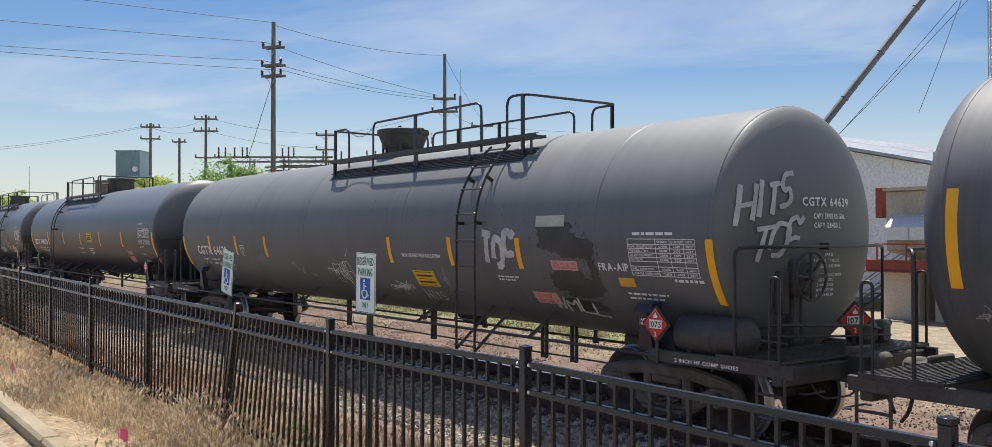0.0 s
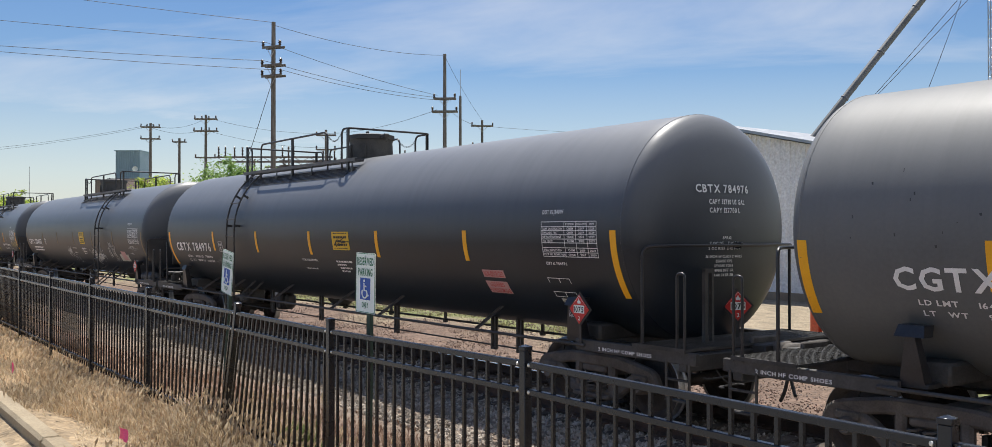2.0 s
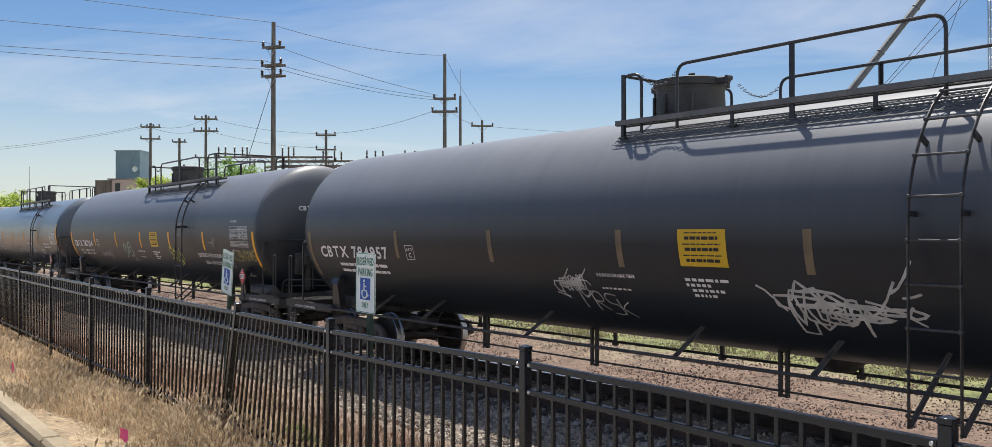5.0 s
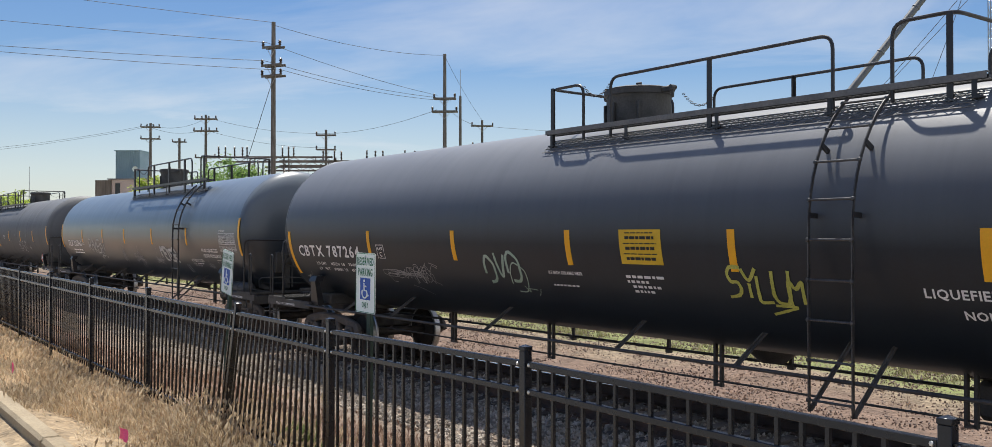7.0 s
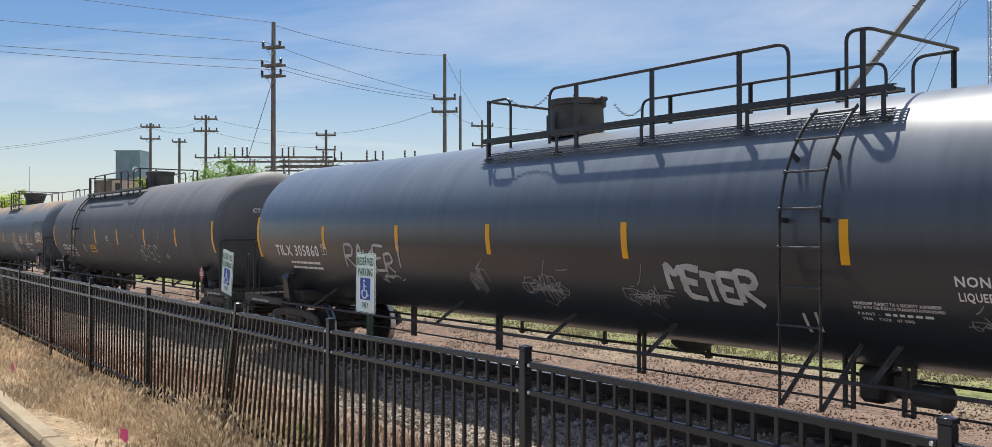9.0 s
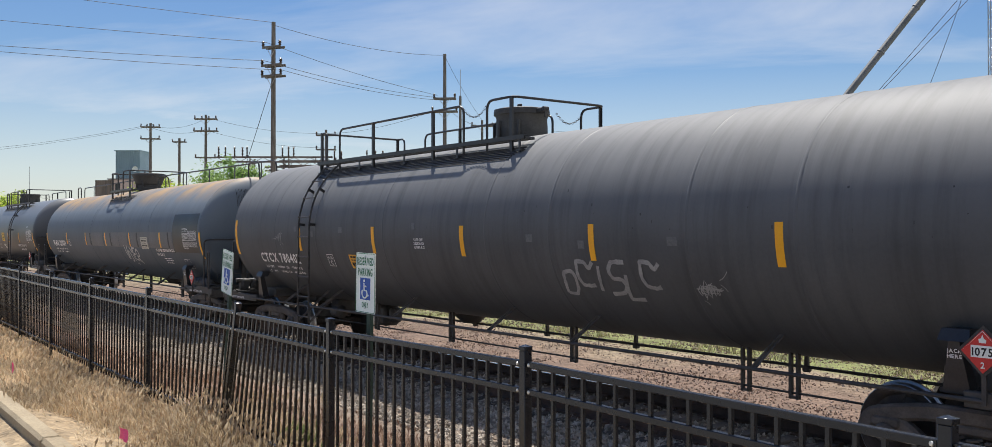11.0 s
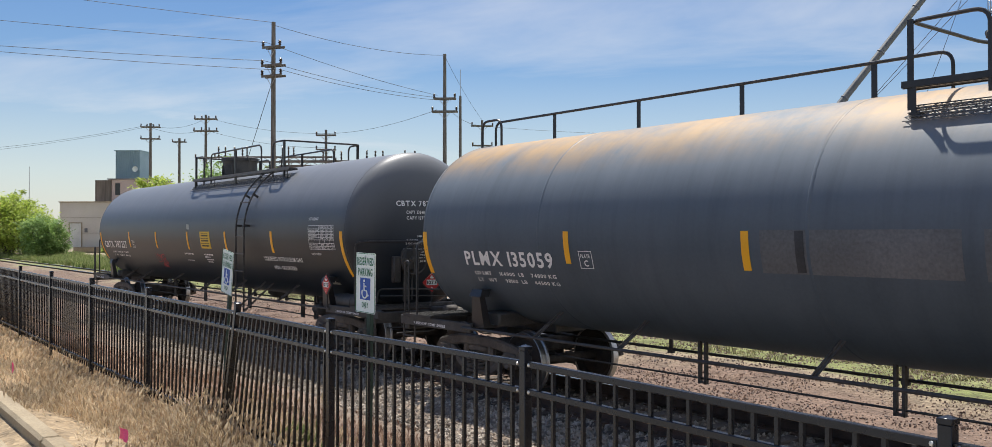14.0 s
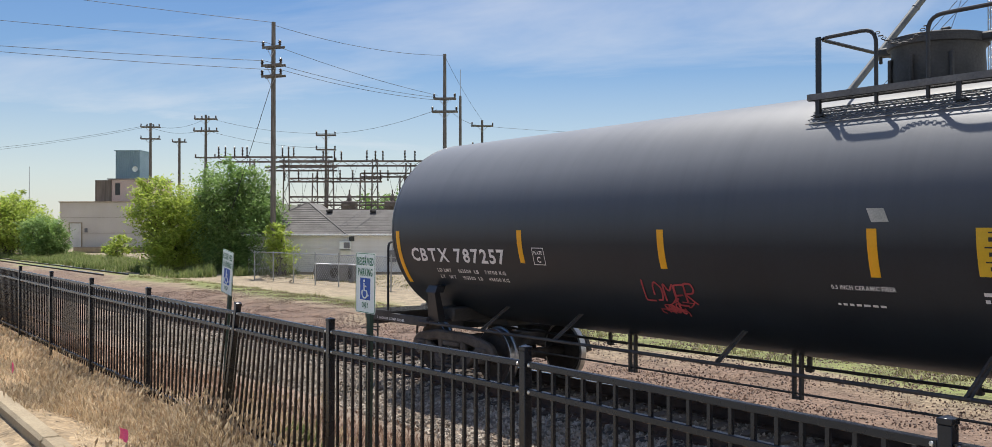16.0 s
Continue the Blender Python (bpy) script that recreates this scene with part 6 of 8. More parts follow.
def white_house():
    """A long wall turned towards the tracks, under a hipped wing and a lower side roof that share one eave."""
    h = thing("house", None, None, "white-sided single-storey house with grey shingle hip roof", "house", at=pose(-57.6, 29.7, -0.40, 0, 0, 53.6))
    x0, x1, d, e = -6.5, 6.2, 9.0, 2.72
    part("wall", Form().box(((x0 + x1) / 2, d / 2, e / 2), (x1 - x0 - 0.06, d - 0.06, e)), SIDING, h, smooth=False)
    w = x1 - x0
    for i in range(19):
        part("siding_board", lambda: Form().add([(0, 0, 0), (w, 0, 0), (w, 0.022, 0.145), (0, 0.022, 0.145), (0, 0.03, 0), (w, 0.03, 0)], [(0, 1, 2, 3), (0, 4, 5, 1), (0, 3, 4), (1, 5, 2)]), SIDING, h, at=pose(x0, -0.002, i * 0.14 + 0.05), smooth=False, key="board_long")
    part("foundation", Form().box(((x0 + x1) / 2, -0.03, 0.02), (w, 0.08, 0.24)), CONCRETE, h, smooth=False)
    for x in (x0 + 0.04, x1 - 0.04):
        part("corner_board", Form().box((x, -0.02, e / 2), (0.12, 0.06, e)), WHITEMETAL, h, smooth=False)
    # hipped wing
    o = 0.45
    a, b, mid, up, run = x0 - o, 0.13, -3.2, 2.25, 3.6
    roof = [(a, -o, e), (b, -o, e), (mid, run, e + up), (mid, d, e + up), (a, d, e), (b, d, e)]
    roof += [(x, y, z - 0.14) for x, y, z in roof]
    part("roof", Form().add(roof, [(0, 1, 2), (0, 2, 3, 4), (1, 5, 3, 2), (0, 6, 7, 1), (4, 10, 6, 0), (6, 10, 11, 7)]), SHINGLE, h, smooth=False)
    pitch = math.atan2(up, run + o)
    for i in range(1, 17):
        t = i / 17
        xa, xb = a + (mid - a) * t, b + (mid - b) * t
        part("shingle_course", Form().box(((xa + xb) / 2, -o + (run + o) * t, e + up * t + 0.008), (xb - xa, 0.05, 0.022), Matrix.Rotation(pitch, 3, "X")), SHINGLE, h, smooth=False)
    for u, v in (((a, -o, e), (mid, run, e + up)), ((b, -o, e), (mid, run, e + up))):
        part("hip_cap", Form().tube([Vector(u) + Vector((0, 0, 0.01)), Vector(v) + Vector((0, 0, 0.01))], 0.05, 6), SHINGLE, h)
    # lower side roof
    up2, run2 = 1.72, 3.6
    low = [(b - 0.3, -o + 0.03, e - 0.01), (x1 + o, -o + 0.03, e - 0.01), (x1 + o, run2, e + up2), (mid, run2, e + up2), (x1 + o, d + o, e), (mid, d + o, e)]
    low += [(x, y, z - 0.14) for x, y, z in low]
    part("side_roof", Form().add(low, [(0, 1, 2, 3), (3, 2, 4, 5), (0, 6, 7, 1), (1, 7, 8, 2), (2, 8, 10, 4)]), SHINGLE, h, smooth=False)
    p2 = math.atan2(up2, run2 + o)
    for i in range(1, 15):
        t = i / 15
        xa = b - 0.3 + (mid - b + 0.6) * t
        part("shingle_course", Form().box(((xa + x1 + o) / 2, -o + 0.03 + (run2 + o) * t, e + up2 * t), (x1 + o - xa, 0.05, 0.022), Matrix.Rotation(p2, 3, "X")), SHINGLE, h, smooth=False)
    part("gable_wall", Form().add([(x1 - 0.02, 0, e - 0.1), (x1 - 0.02, d, e - 0.1), (x1 - 0.02, run2, e + up2 - 0.16), (x1 - 0.08, 0, e - 0.1), (x1 - 0.08, d, e - 0.1), (x1 - 0.08, run2, e + up2 - 0.16)], [(0, 1, 2), (3, 5, 4), (0, 2, 5, 3), (1, 4, 5, 2)]), SIDING, h, smooth=False)
    part("gutter", Form().box(((a + x1 + o) / 2, -o - 0.06, e - 0.07), (x1 + o - a, 0.11, 0.12), cut=0.025), WHITEMETAL, h, smooth=False)
    part("soffit", Form().box(((a + x1 + o) / 2, -o / 2, e - 0.155), (x1 + o - a, o, 0.02)), WHITEMETAL, h, smooth=False)
    for x in (-1.55, 1.55):
        part("vent_cap", Form().box((x, 3.05, e + up2 - 0.10), (0.42, 0.36, 0.16), cut=0.03), GEAR, h, smooth=False)
    ac = part("air_conditioner", Form().box((0.1, -0.28, 1.95), (0.75, 0.5, 0.52), cut=0.03), SIGNWHITE, h, "white window air conditioner", smooth=False)
    part("grille", Form().box((0.24, -0.54, 1.95), (0.40, 0.02, 0.38)), DULLMETAL, ac, smooth=False)
    part("bracket", Form().box((0.1, -0.22, 1.62), (0.9, 0.44, 0.04)).box((0.1, -0.05, 1.42), (0.7, 0.06, 0.30)), SIGNWHITE, ac, smooth=False)
    part("small_window", Form().box((0.5, -0.03, 2.40), (0.34, 0.06, 0.34)), DARKGLASS, h, smooth=False)
    part("meter_box", Form().box((3.3, -0.12, 1.2), (0.45, 0.2, 0.8), cut=0.02), DULLMETAL, h, smooth=False)
    part("conduit", Form().tube([(3.3, -0.06, 1.6), (3.3, -0.06, e - 0.15)], 0.03, 6), DULLMETAL, h)
    return h


white_house()


def chain_link_fence():
    fe = thing("chain_link_fence", None, None, "sagging galvanised chain-link fence before the white house", "fence", at=pose(-53.6, 21.7, -0.40, 0, 0, 4))
    n, gap, h = 7, 2.4, 1.65
    for i in range(n + 1):
        part("post", lambda: Form().tube([(0, 0, -0.1), (0, 0, h + 0.08)], 0.035, 8), GALV, fe, at=pose(i * gap, 0, 0, 0, (-1) ** i * 0.8, 0), key="chain_post")
    part("rail", Form().tube([(0, 0, h), (n * gap, 0, h - 0.06)], 0.025, 6), GALV, fe)
    f = Form()
    k = int(n * gap / 0.22)
    for i in range(-8, k):
        for sg in (1, -1):
            x0 = i * 0.22 if sg > 0 else (i + 8) * 0.22
            x1 = x0 + sg * 1.6
            za, zb = 0.03, h - 0.05
            a, b = max(0.0, min(n * gap, x0)), max(0.0, min(n * gap, x1))
            if abs(a - b) < 0.1:
                continue
            ta, tb = (a - x0) / (x1 - x0), (b - x0) / (x1 - x0)
            f.tube([(a, 0.02, za + (zb - za) * ta), (b, 0.02, za + (zb - za) * tb)], 0.005, 3, caps=False)
    part("wire_mesh", f, GALV, fe)
    gen = random.Random(8)
    for i in range(9):
        part("scrap_slat", Form().box((0, 0, 0), (gen.uniform(0.4, 0.9), 0.09, 0.03)), CONCRETE, fe, at=pose(1.2 + i * 0.45, -0.3 + gen.uniform(-0.3, 0.3), 0.12 + 0.05 * (i % 4), gen.uniform(-12, 12), gen.uniform(-25, 25), gen.uniform(-60, 60)), smooth=False)
    return fe


chain_link_fence()


def scrap_heap(x, y, seed):
    gen = random.Random(seed)
    sc = thing("outdoor_unit", None, None, "grey metal utility box on bare ground by the house", "utility box", at=pose(x, y, -0.37, 0, 0, gen.uniform(-20, 20)))
    part("cabinet", Form().box((0, 0, 0.45), (0.9, 0.8, 0.9), cut=0.03), DULLMETAL, sc, smooth=False)
    part("grille", Form().lathe([(0.001, 0.0), (0.30, 0.0), (0.30, 0.03)], Matrix.Translation((0, -0.43, 0.47)) @ Matrix.Rotation(math.pi / 2, 4, "X"), 16), GEAR, sc)
    part("lid", Form().box((0, 0, 0.93), (0.96, 0.86, 0.06), cut=0.02), GALV, sc, smooth=False)


scrap_heap(-50.5, 24.6, 1)
scrap_heap(-48.9, 24.9, 2)
scrap_heap(-47.3, 25.2, 3)


def warehouse():
    b = thing("warehouse", None, None, "long windowless tan block warehouse with blue rooftop tower", "building", at=pose(-145.5, 29.8, 0.2, 0, 0, 51))
    L, H = 30.0, 6.6
    part("wall", Form().box((L / 2, 10, H / 2), (L, 20, H)), TANWALL, b, smooth=False)
    part("coping", Form().box((L / 2, 0.0, H + 0.06), (L + 0.2, 0.35, 0.14), cut=0.02), CONCRETE, b, smooth=False)
    part("coping", Form().box((0, 10, H + 0.06), (0.35, 20.2, 0.14), cut=0.02), CONCRETE, b, smooth=False)
    for z in (2.2, 4.4):
        part("wall_joint", Form().box((L / 2, -0.012, z), (L, 0.03, 0.05)), CONCRETE, b, smooth=False)
    dr = part("door", Form().box((2.35, -0.04, 1.85), (1.7, 0.1, 3.5)), GREYDOOR, b, smooth=False)
    part("frame", Form().box((1.45, -0.06, 1.8), (0.12, 0.16, 3.6)).box((3.25, -0.06, 1.8), (0.12, 0.16, 3.6)).box((2.35, -0.06, 3.66), (1.92, 0.16, 0.14)), CONCRETE, dr, smooth=False)
    part("wall_box", Form().box((3.9, -0.12, 2.6), (0.35, 0.25, 0.6), cut=0.03), DULLMETAL, b, smooth=False)
    pent = part("penthouse", Form().box((9.2, 6, H + 1.7), (6.6, 7, 3.4)), PINKWALL, b, smooth=False)
    part("roof", Form().box((9.2, 6, H + 3.46), (6.9, 7.3, 0.16)), DULLMETAL, pent, smooth=False)
    part("window", Form().box((7.3, 2.48, H + 2.0), (0.7, 0.1, 1.7)), DARKGLASS, pent, smooth=False)
    part("stair_tower", Form().box((5.2, 4.4, H + 1.65), (2.4, 4.0, 3.3)), BROWNWALL, b, smooth=False)
    tw = part("rooftop_tower", Form().box((8.0, 6.0, H + 5.6), (3.6, 3.6, 4.2)), BLUEMETAL, b, "blue corrugated metal tower", smooth=False)
    for i in range(13):
        part("rib", lambda: Form().box((0, 0, 0), (0.06, 0.06, 4.1)), BLUEMETAL, tw, at=pose(6.3 + i * 0.283, 4.18, H + 5.6), smooth=False, key="blue_rib")
    part("cap", Form().box((8.0, 6.0, H + 7.74), (3.9, 3.9, 0.14)), BLUEMETAL, tw, smooth=False)
    part("dish", Form().lathe([(0.001, 0.0), (0.3, 0.05), (0.42, 0.16)], Matrix.Translation((9.3, 3.9, H + 5.0)) @ Matrix.Rotation(math.pi / 2, 4, "X"), 14), SIGNWHITE, tw)
    part("loading_ramp", Form().box((8.0, -1.6, -0.15), (9.0, 2.8, 0.8), cut=0.05), CONCRETE, b, smooth=False)
    return b


warehouse()
thing("radio_mast", Form().tube([(0, 0, 0), (0, 0, 14)], 0.06, 6, radii=[0.09, 0.03]), GALV, "thin distant radio mast", "mast", at=pose(-175.8, 31.2, -0.3))


# ---- poles and wires ----
def insulator(f, p, s=1.0):
    m = Matrix.Translation(p)
    f.lathe([(0.001, 0), (0.05 * s, 0), (0.11 * s, 0.06 * s), (0.05 * s, 0.1 * s), (0.12 * s, 0.16 * s), (0.05 * s, 0.2 * s), (0.11 * s, 0.27 * s), (0.04 * s, 0.34 * s), (0.001, 0.36 * s)], m, 8)
    return f


PORC = surf("brown_porcelain", (0.05, 0.03, 0.025), (0.09, 0.06, 0.05), 0.3, 0.0, 4, 30, 0.0)


def utility_pole(x, y, top, arms, turn, label, r=0.17, base=-0.4, brace=True):
    """arms: (height, half length, how many insulators) from the top down."""
    p = thing("utility_pole", None, None, label, "utility pole", "wooden utility poles", at=pose(x, y, base, 0, 0, turn))
    H = top - base
    part("pole", Form().tube([(0, 0, 0), (0, 0, H * 0.5), (0, 0, H)], r, 10, radii=[r, r * 0.85, r * 0.68]), WOODPOLE, p)
    for z, half, n in arms:
        h = z - base
        a = part("crossarm", Form().box((0, -r - 0.02, h), (half * 2, 0.12, 0.15), cut=0.012).box((0, r + 0.02, h), (half * 2, 0.12, 0.15), cut=0.012), WOODPOLE, p, smooth=False)
        for i in range(n):
            t = -1 + 2 * i / max(1, n - 1)
            if abs(t) < 0.1:
                continue
            part("insulator", lambda: insulator(Form(), (0, 0, 0)), PORC, a, at=pose(t * half * 0.93, -r - 0.02, h + 0.07), key="insulator")
        if brace:
            part("brace", Form().tube([(-half * 0.5, -r - 0.05, h - 0.05), (0, -r - 0.05, h - 0.65)], 0.02, 4).tube([(half * 0.5, -r - 0.05, h - 0.05), (0, -r - 0.05, h - 0.65)], 0.02, 4), GALV, a)
    return p


POLE = "weathered wooden utility pole with crossarms and insulators"
utility_pole(-58.6, 25.0, 16.27, [(14.6, 0.72, 3), (13.4, 0.80, 3), (12.7, 0.80, 3)], 30, POLE + " beside the house", 0.20)
utility_pole(-67.0, 44.0, 17.6, [(13.8, 0.95, 3), (12.7, 1.1, 3)], 50, POLE, 0.2)
utility_pole(-69.5, 47.3, 14.6, [], 0, "plain dark wooden pole with a thin mast on top", 0.16)
thing("lightning_rod", Form().tube([(0, 0, 0), (0, 0, 2.4)], 0.03, 5), GALV, "thin metal rod on top of a pole", "rod", at=pose(-69.5, 47.3, 14.55))
utility_pole(-89.5, 64.0, 15.6, [(14.9, 1.3, 3), (12.6, 1.2, 3)], 60, POLE + " far off", 0.2)
utility_pole(-122.7, 35.8, 16.4, [(15.9, 1.2, 4), (14.4, 1.2, 3)], 60, POLE + " near the warehouse", 0.22)
utility_pole(-125.6, 40.4, 15.0, [(14.5, 0.9, 2)], 50, "short wooden pole with a single crossarm", 0.22)
utility_pole(-108.6, 38.0, 16.2, [(15.7, 1.3, 4), (14.3, 1.4, 4), (11.2, 1.2, 3)], 56, POLE, 0.2)
utility_pole(-95.8, 47.1, 13.9, [(13.3, 1.1, 3), (11.7, 1.1, 3), (10.4, 1.2, 3)], 55, POLE + " in the substation", 0.2)


def wire(points, sag, r=0.016, label="thin dark overhead wire"):
    f = Form()
    for a, b in zip(points, points[1:]):
        a, b = Vector(a), Vector(b)
        f.tube([a.lerp(b, i / 14) - Vector((0, 0, sag * (1 - (2 * i / 14 - 1) ** 2))) for i in range(15)], r, 4)
    return thing("overhead_wire", f, GEAR, label, "wire", "overhead wires", kind="")


WL = "thin dark overhead power line"
wire([(-78.6, -12.0, 17.9), (-59.0, 24.7, 14.95), (-67.4, 43.5, 14.1)], 0.25, label=WL)
wire([(-77.6, -12.0, 15.6), (-59.1, 24.6, 13.75), (-67.4, 43.4, 13.9)], 0.30, label=WL)
wire([(-77.0, -12.0, 15.5), (-58.0, 25.4, 13.05), (-66.6, 44.4, 13.6)], 0.35, label=WL)
wire([(-59.0, 25.0, 16.2), (-67.0, 44.0, 17.5)], 0.5, label=WL)
wire([(-79.0, -12.0, 21.0), (-58.6, 25.0, 16.25)], 0.3, label=WL)
wire([(-67.0, 44.0, 17.4), (-89.5, 64.0, 15.6)], 0.3, label=WL)
wire([(-67.0, 44.4, 12.9), (-89.5, 64.0, 15.0)], 0.4, label=WL)
wire([(-165, 12.0, 14.2), (-122.9, 35.4, 16.1), (-108.7, 38.0, 14.5)], 0.7, label=WL)
wire([(-165, 11.0, 13.6), (-122.5, 36.2, 16.1), (-108.4, 38.2, 15.9)], 0.7, label=WL)
wire([(-108.6, 38.0, 15.9), (-95.8, 47.1, 13.5), (-67.6, 43.6, 12.9)], 0.5, label=WL)
wire([(-108.6, 38.0, 14.4), (-95.8, 47.1, 11.9)], 0.5, label=WL)
wire([(-89.5, 64.0, 14.9), (-70, 90, 14)], 0.5, label=WL)
wire([(-58.6, 25.0, 12.6), (-61.2, 23.2, 4.0)], 0.0, 0.02, "guy wire beside the wooden pole")


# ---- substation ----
def substation():
    s = thing("substation", None, None, "rusty steel substation gantry with rows of dark insulators", "substation", at=pose(-80.5, 59.4, -0.35, 0, 0, 53.6))
    U = lambda u: (u - 784) * 100 / 1490
    OLD = surf("aged_brown_steel", (0.14, 0.11, 0.10), (0.25, 0.205, 0.19), 0.8, 0.2, 1, 20, 0.1)

    def truss(name, x0, x1, z, y, h=0.5):
        f = Form()
        for dz in (0, h):
            f.box(((x0 + x1) / 2, y, z + dz), (x1 - x0, 0.18, 0.18))
        n = max(2, int((x1 - x0) / 0.8))
        for i in range(n):
            a, b = x0 + (x1 - x0) * i / n, x0 + (x1 - x0) * (i + 1) / n
            f.tube([(a, y, z if i % 2 else z + h), (b, y, z + h if i % 2 else z)], 0.035, 4)
        part(name, f, OLD, s, smooth=False)

    def column(x, y, z):
        f = Form()
        for dx in (-0.3, 0.3):
            f.tube([(x + dx * 1.5, y, 0), (x + dx * 0.8, y, z)], 0.08, 4)
        n = 8
        for i in range(n):
            sg = 1 if i % 2 else -1
            f.tube([(x - 0.35 * sg, y, z * i / n), (x + 0.35 * sg, y, z * (i + 1) / n)], 0.035, 4)
        part("column", f, OLD, s, smooth=False)

    for u, y, z in ((398, 0, 10.6), (452, 0, 10.9), (517, 2, 10.4), (592, 0, 10.6), (645, 0, 10.2), (480, 6, 9.5), (560, 6, 9.5), (628, 5, 9.2)):
        column(U(u), y, z)
    truss("beam", U(342), U(525), 10.3, 0)
    truss("beam", U(440), U(690), 9.9, 0.3)
    truss("beam", U(450), U(600), 8.3, 2.0, 0.35)
    truss("beam", U(560), U(690), 9.0, 5.0, 0.4)
    truss("beam", U(400), U(520), 9.7, 5.0, 0.4)
    gen = random.Random(31)
    f0 = [U(347), U(357), U(370), U(381), U(391), U(447), U(456), U(462), U(580), U(592), U(604), U(640), U(655), U(510), U(528), U(537)]
    def stack():
        f = Form()
        prof = []
        for k in range(4):
            z = k * 0.30
            prof += [(0.05, z), (0.13, z + 0.07), (0.05, z + 0.12), (0.13, z + 0.2), (0.05, z + 0.26)]
        return f.lathe([(0.001, 0)] + prof + [(0.001, 1.2)], None, 8)
    for x in f0:
        part("insulator_stack", stack, PORC, s, at=pose(x, gen.uniform(-0.5, 0.8), 10.75 - (0.4 if x > U(500) else 0)), key="stack")
    for u in (430, 448, 470, 500, 536, 556, 575, 600, 612):
        part("insulator_stack", stack, PORC, s, at=pose(U(u), 0.4, 8.3), key="stack")
    for u in (545, 615):
        part("transformer", Form().box((U(u), 3, 5.2), (1.6, 1.4, 2.0), cut=0.08).lathe([(0.25, 6.2), (0.25, 6.8), (0.08, 7.0), (0.08, 7.5)], Matrix.Translation((U(u), 3, 0)), 10), OLD, s, smooth=False)
        part("transformer_stand", Form().box((U(u) - 0.6, 3, 2.1), (0.16, 1.2, 4.2)).box((U(u) + 0.6, 3, 2.1), (0.16, 1.2, 4.2)), OLD, s, smooth=False)
    truss("low_beam", U(455), U(640), 6.0, 0.5, 0.6)
    truss("low_beam", U(470), U(640), 5.2, 0.0, 0.5)
    f = Form()
    for i in range(16):
        a = U(430 + i * 15)
        f.tube([(a, 0.2, 10.2), (a + gen.uniform(-2, 2), gen.uniform(0, 4), 5.6)], 0.015, 4)
    part("jumper_wires", f, GEAR, s)
    return s


substation()


# ---- grain works across the road ----
def metal_barn():
    b = thing("metal_barn", None, None, "white ribbed-metal gabled building beyond the dirt road", "building", at=pose(0, 32.0, -0.4))
    xa, xm, xb, ze, za, dep = -43.4, -27.7, -12.0, 3.9, 7.4, 40.0
    f = Form()
    base = [(xa, 0, 0), (xb, 0, 0), (xb, 0, ze), (xm, 0, za), (xa, 0, ze)]
    f.add(base + [(x, dep, z) for x, y, z in base], [(0, 1, 2, 3, 4), (6, 5, 9, 8, 7), (1, 6, 7, 2), (5, 0, 4, 9)])
    part("wall", f, WHITEMETAL, b, smooth=False)
    slope = (za - ze) / (xb - xm)
    r = Form()
    o = 0.4
    top = [(xa - o, -o, ze - slope * o + 0.05), (xm, -o, za + 0.05), (xb + o, -o, ze - slope * o + 0.05)]
    vs = top + [(x, dep, z) for x, y, z in top]
    vs += [(x, y, z + 0.12) for x, y, z in vs]
    r.add(vs, [(0, 1, 4, 3), (1, 2, 5, 4), (6, 9, 10, 7), (7, 10, 11, 8), (0, 6, 7, 1), (1, 7, 8, 2), (2, 8, 11, 5), (3, 9, 6, 0)])
    part("roof", r, GALV, b, smooth=False)
    x = xa + 0.2
    i = 0
    while x < xb:
        h = ze + slope * ((x - xa) if x < xm else (xb - x)) - 0.03
        part("wall_rib", Form().add([(x - 0.05, 0, 0.02), (x - 0.025, -0.04, 0.02), (x + 0.025, -0.04, 0.02), (x + 0.05, 0, 0.02), (x - 0.05, 0, h), (x - 0.025, -0.04, h), (x + 0.025, -0.04, h), (x + 0.05, 0, h)],
                                    [(0, 1, 5, 4), (1, 2, 6, 5), (2, 3, 7, 6), (4, 5, 6, 7)]), WHITEMETAL, b, smooth=False)
        x += 0.24 if -26.5 < x < -21.8 else 0.9
        i += 1
    part("trim", Form().box((-21.7, -0.05, 3.0), (0.14, 0.08, 6.0)), WHITEMETAL, b, smooth=False)
    part("foundation", Form().box(((xa + xb) / 2, -0.06, 0.15), (xb - xa, 0.2, 0.4)), CONCRETE, b, smooth=False)
    return b


metal_barn()


CONVEYOR = surf("weathered_grey_steel", (0.12, 0.125, 0.125), (0.19, 0.195, 0.195), 0.6, 0.2, 1, 20, 0.1)


def conveyor():
    c = thing("grain_conveyor", None, None, "long grey steel conveyor tube slanting up over the roof", "conveyor")
    a, b = Vector((-25.6, 36.2, 6.3)), Vector((-21.8, 44.5, 17.0))
    d = (b - a).normalized()
    part("tube", Form().tube([a - d * 1.0, a, b, b + d * 12], 0.16, 14), CONVEYOR, c)
    for i in range(8):
        p = a.lerp(b, i / 5)
        part("flange", Form().tube([p - d * 0.03, p + d * 0.03], 0.185, 14), DULLMETAL, c)
    return c


conveyor()


def steel_post():
    p = thing("steel_post", None, None, "orange-red painted steel column on dirt ground", "post", at=pose(-15.8, 22.7, -0.42))
    part("web", Form().box((0, 0, 2.45), (0.03, 0.2, 4.9)), ORANGEPAINT, p, smooth=False)
    for y in (-0.11, 0.11):
        part("flange", Form().box((0, y, 2.45), (0.22, 0.025, 4.9)), ORANGEPAINT, p, smooth=False)
    part("cap_plate", Form().box((0, 0, 4.92), (0.28, 0.28, 0.03)), ORANGEPAINT, p, smooth=False)
    return p


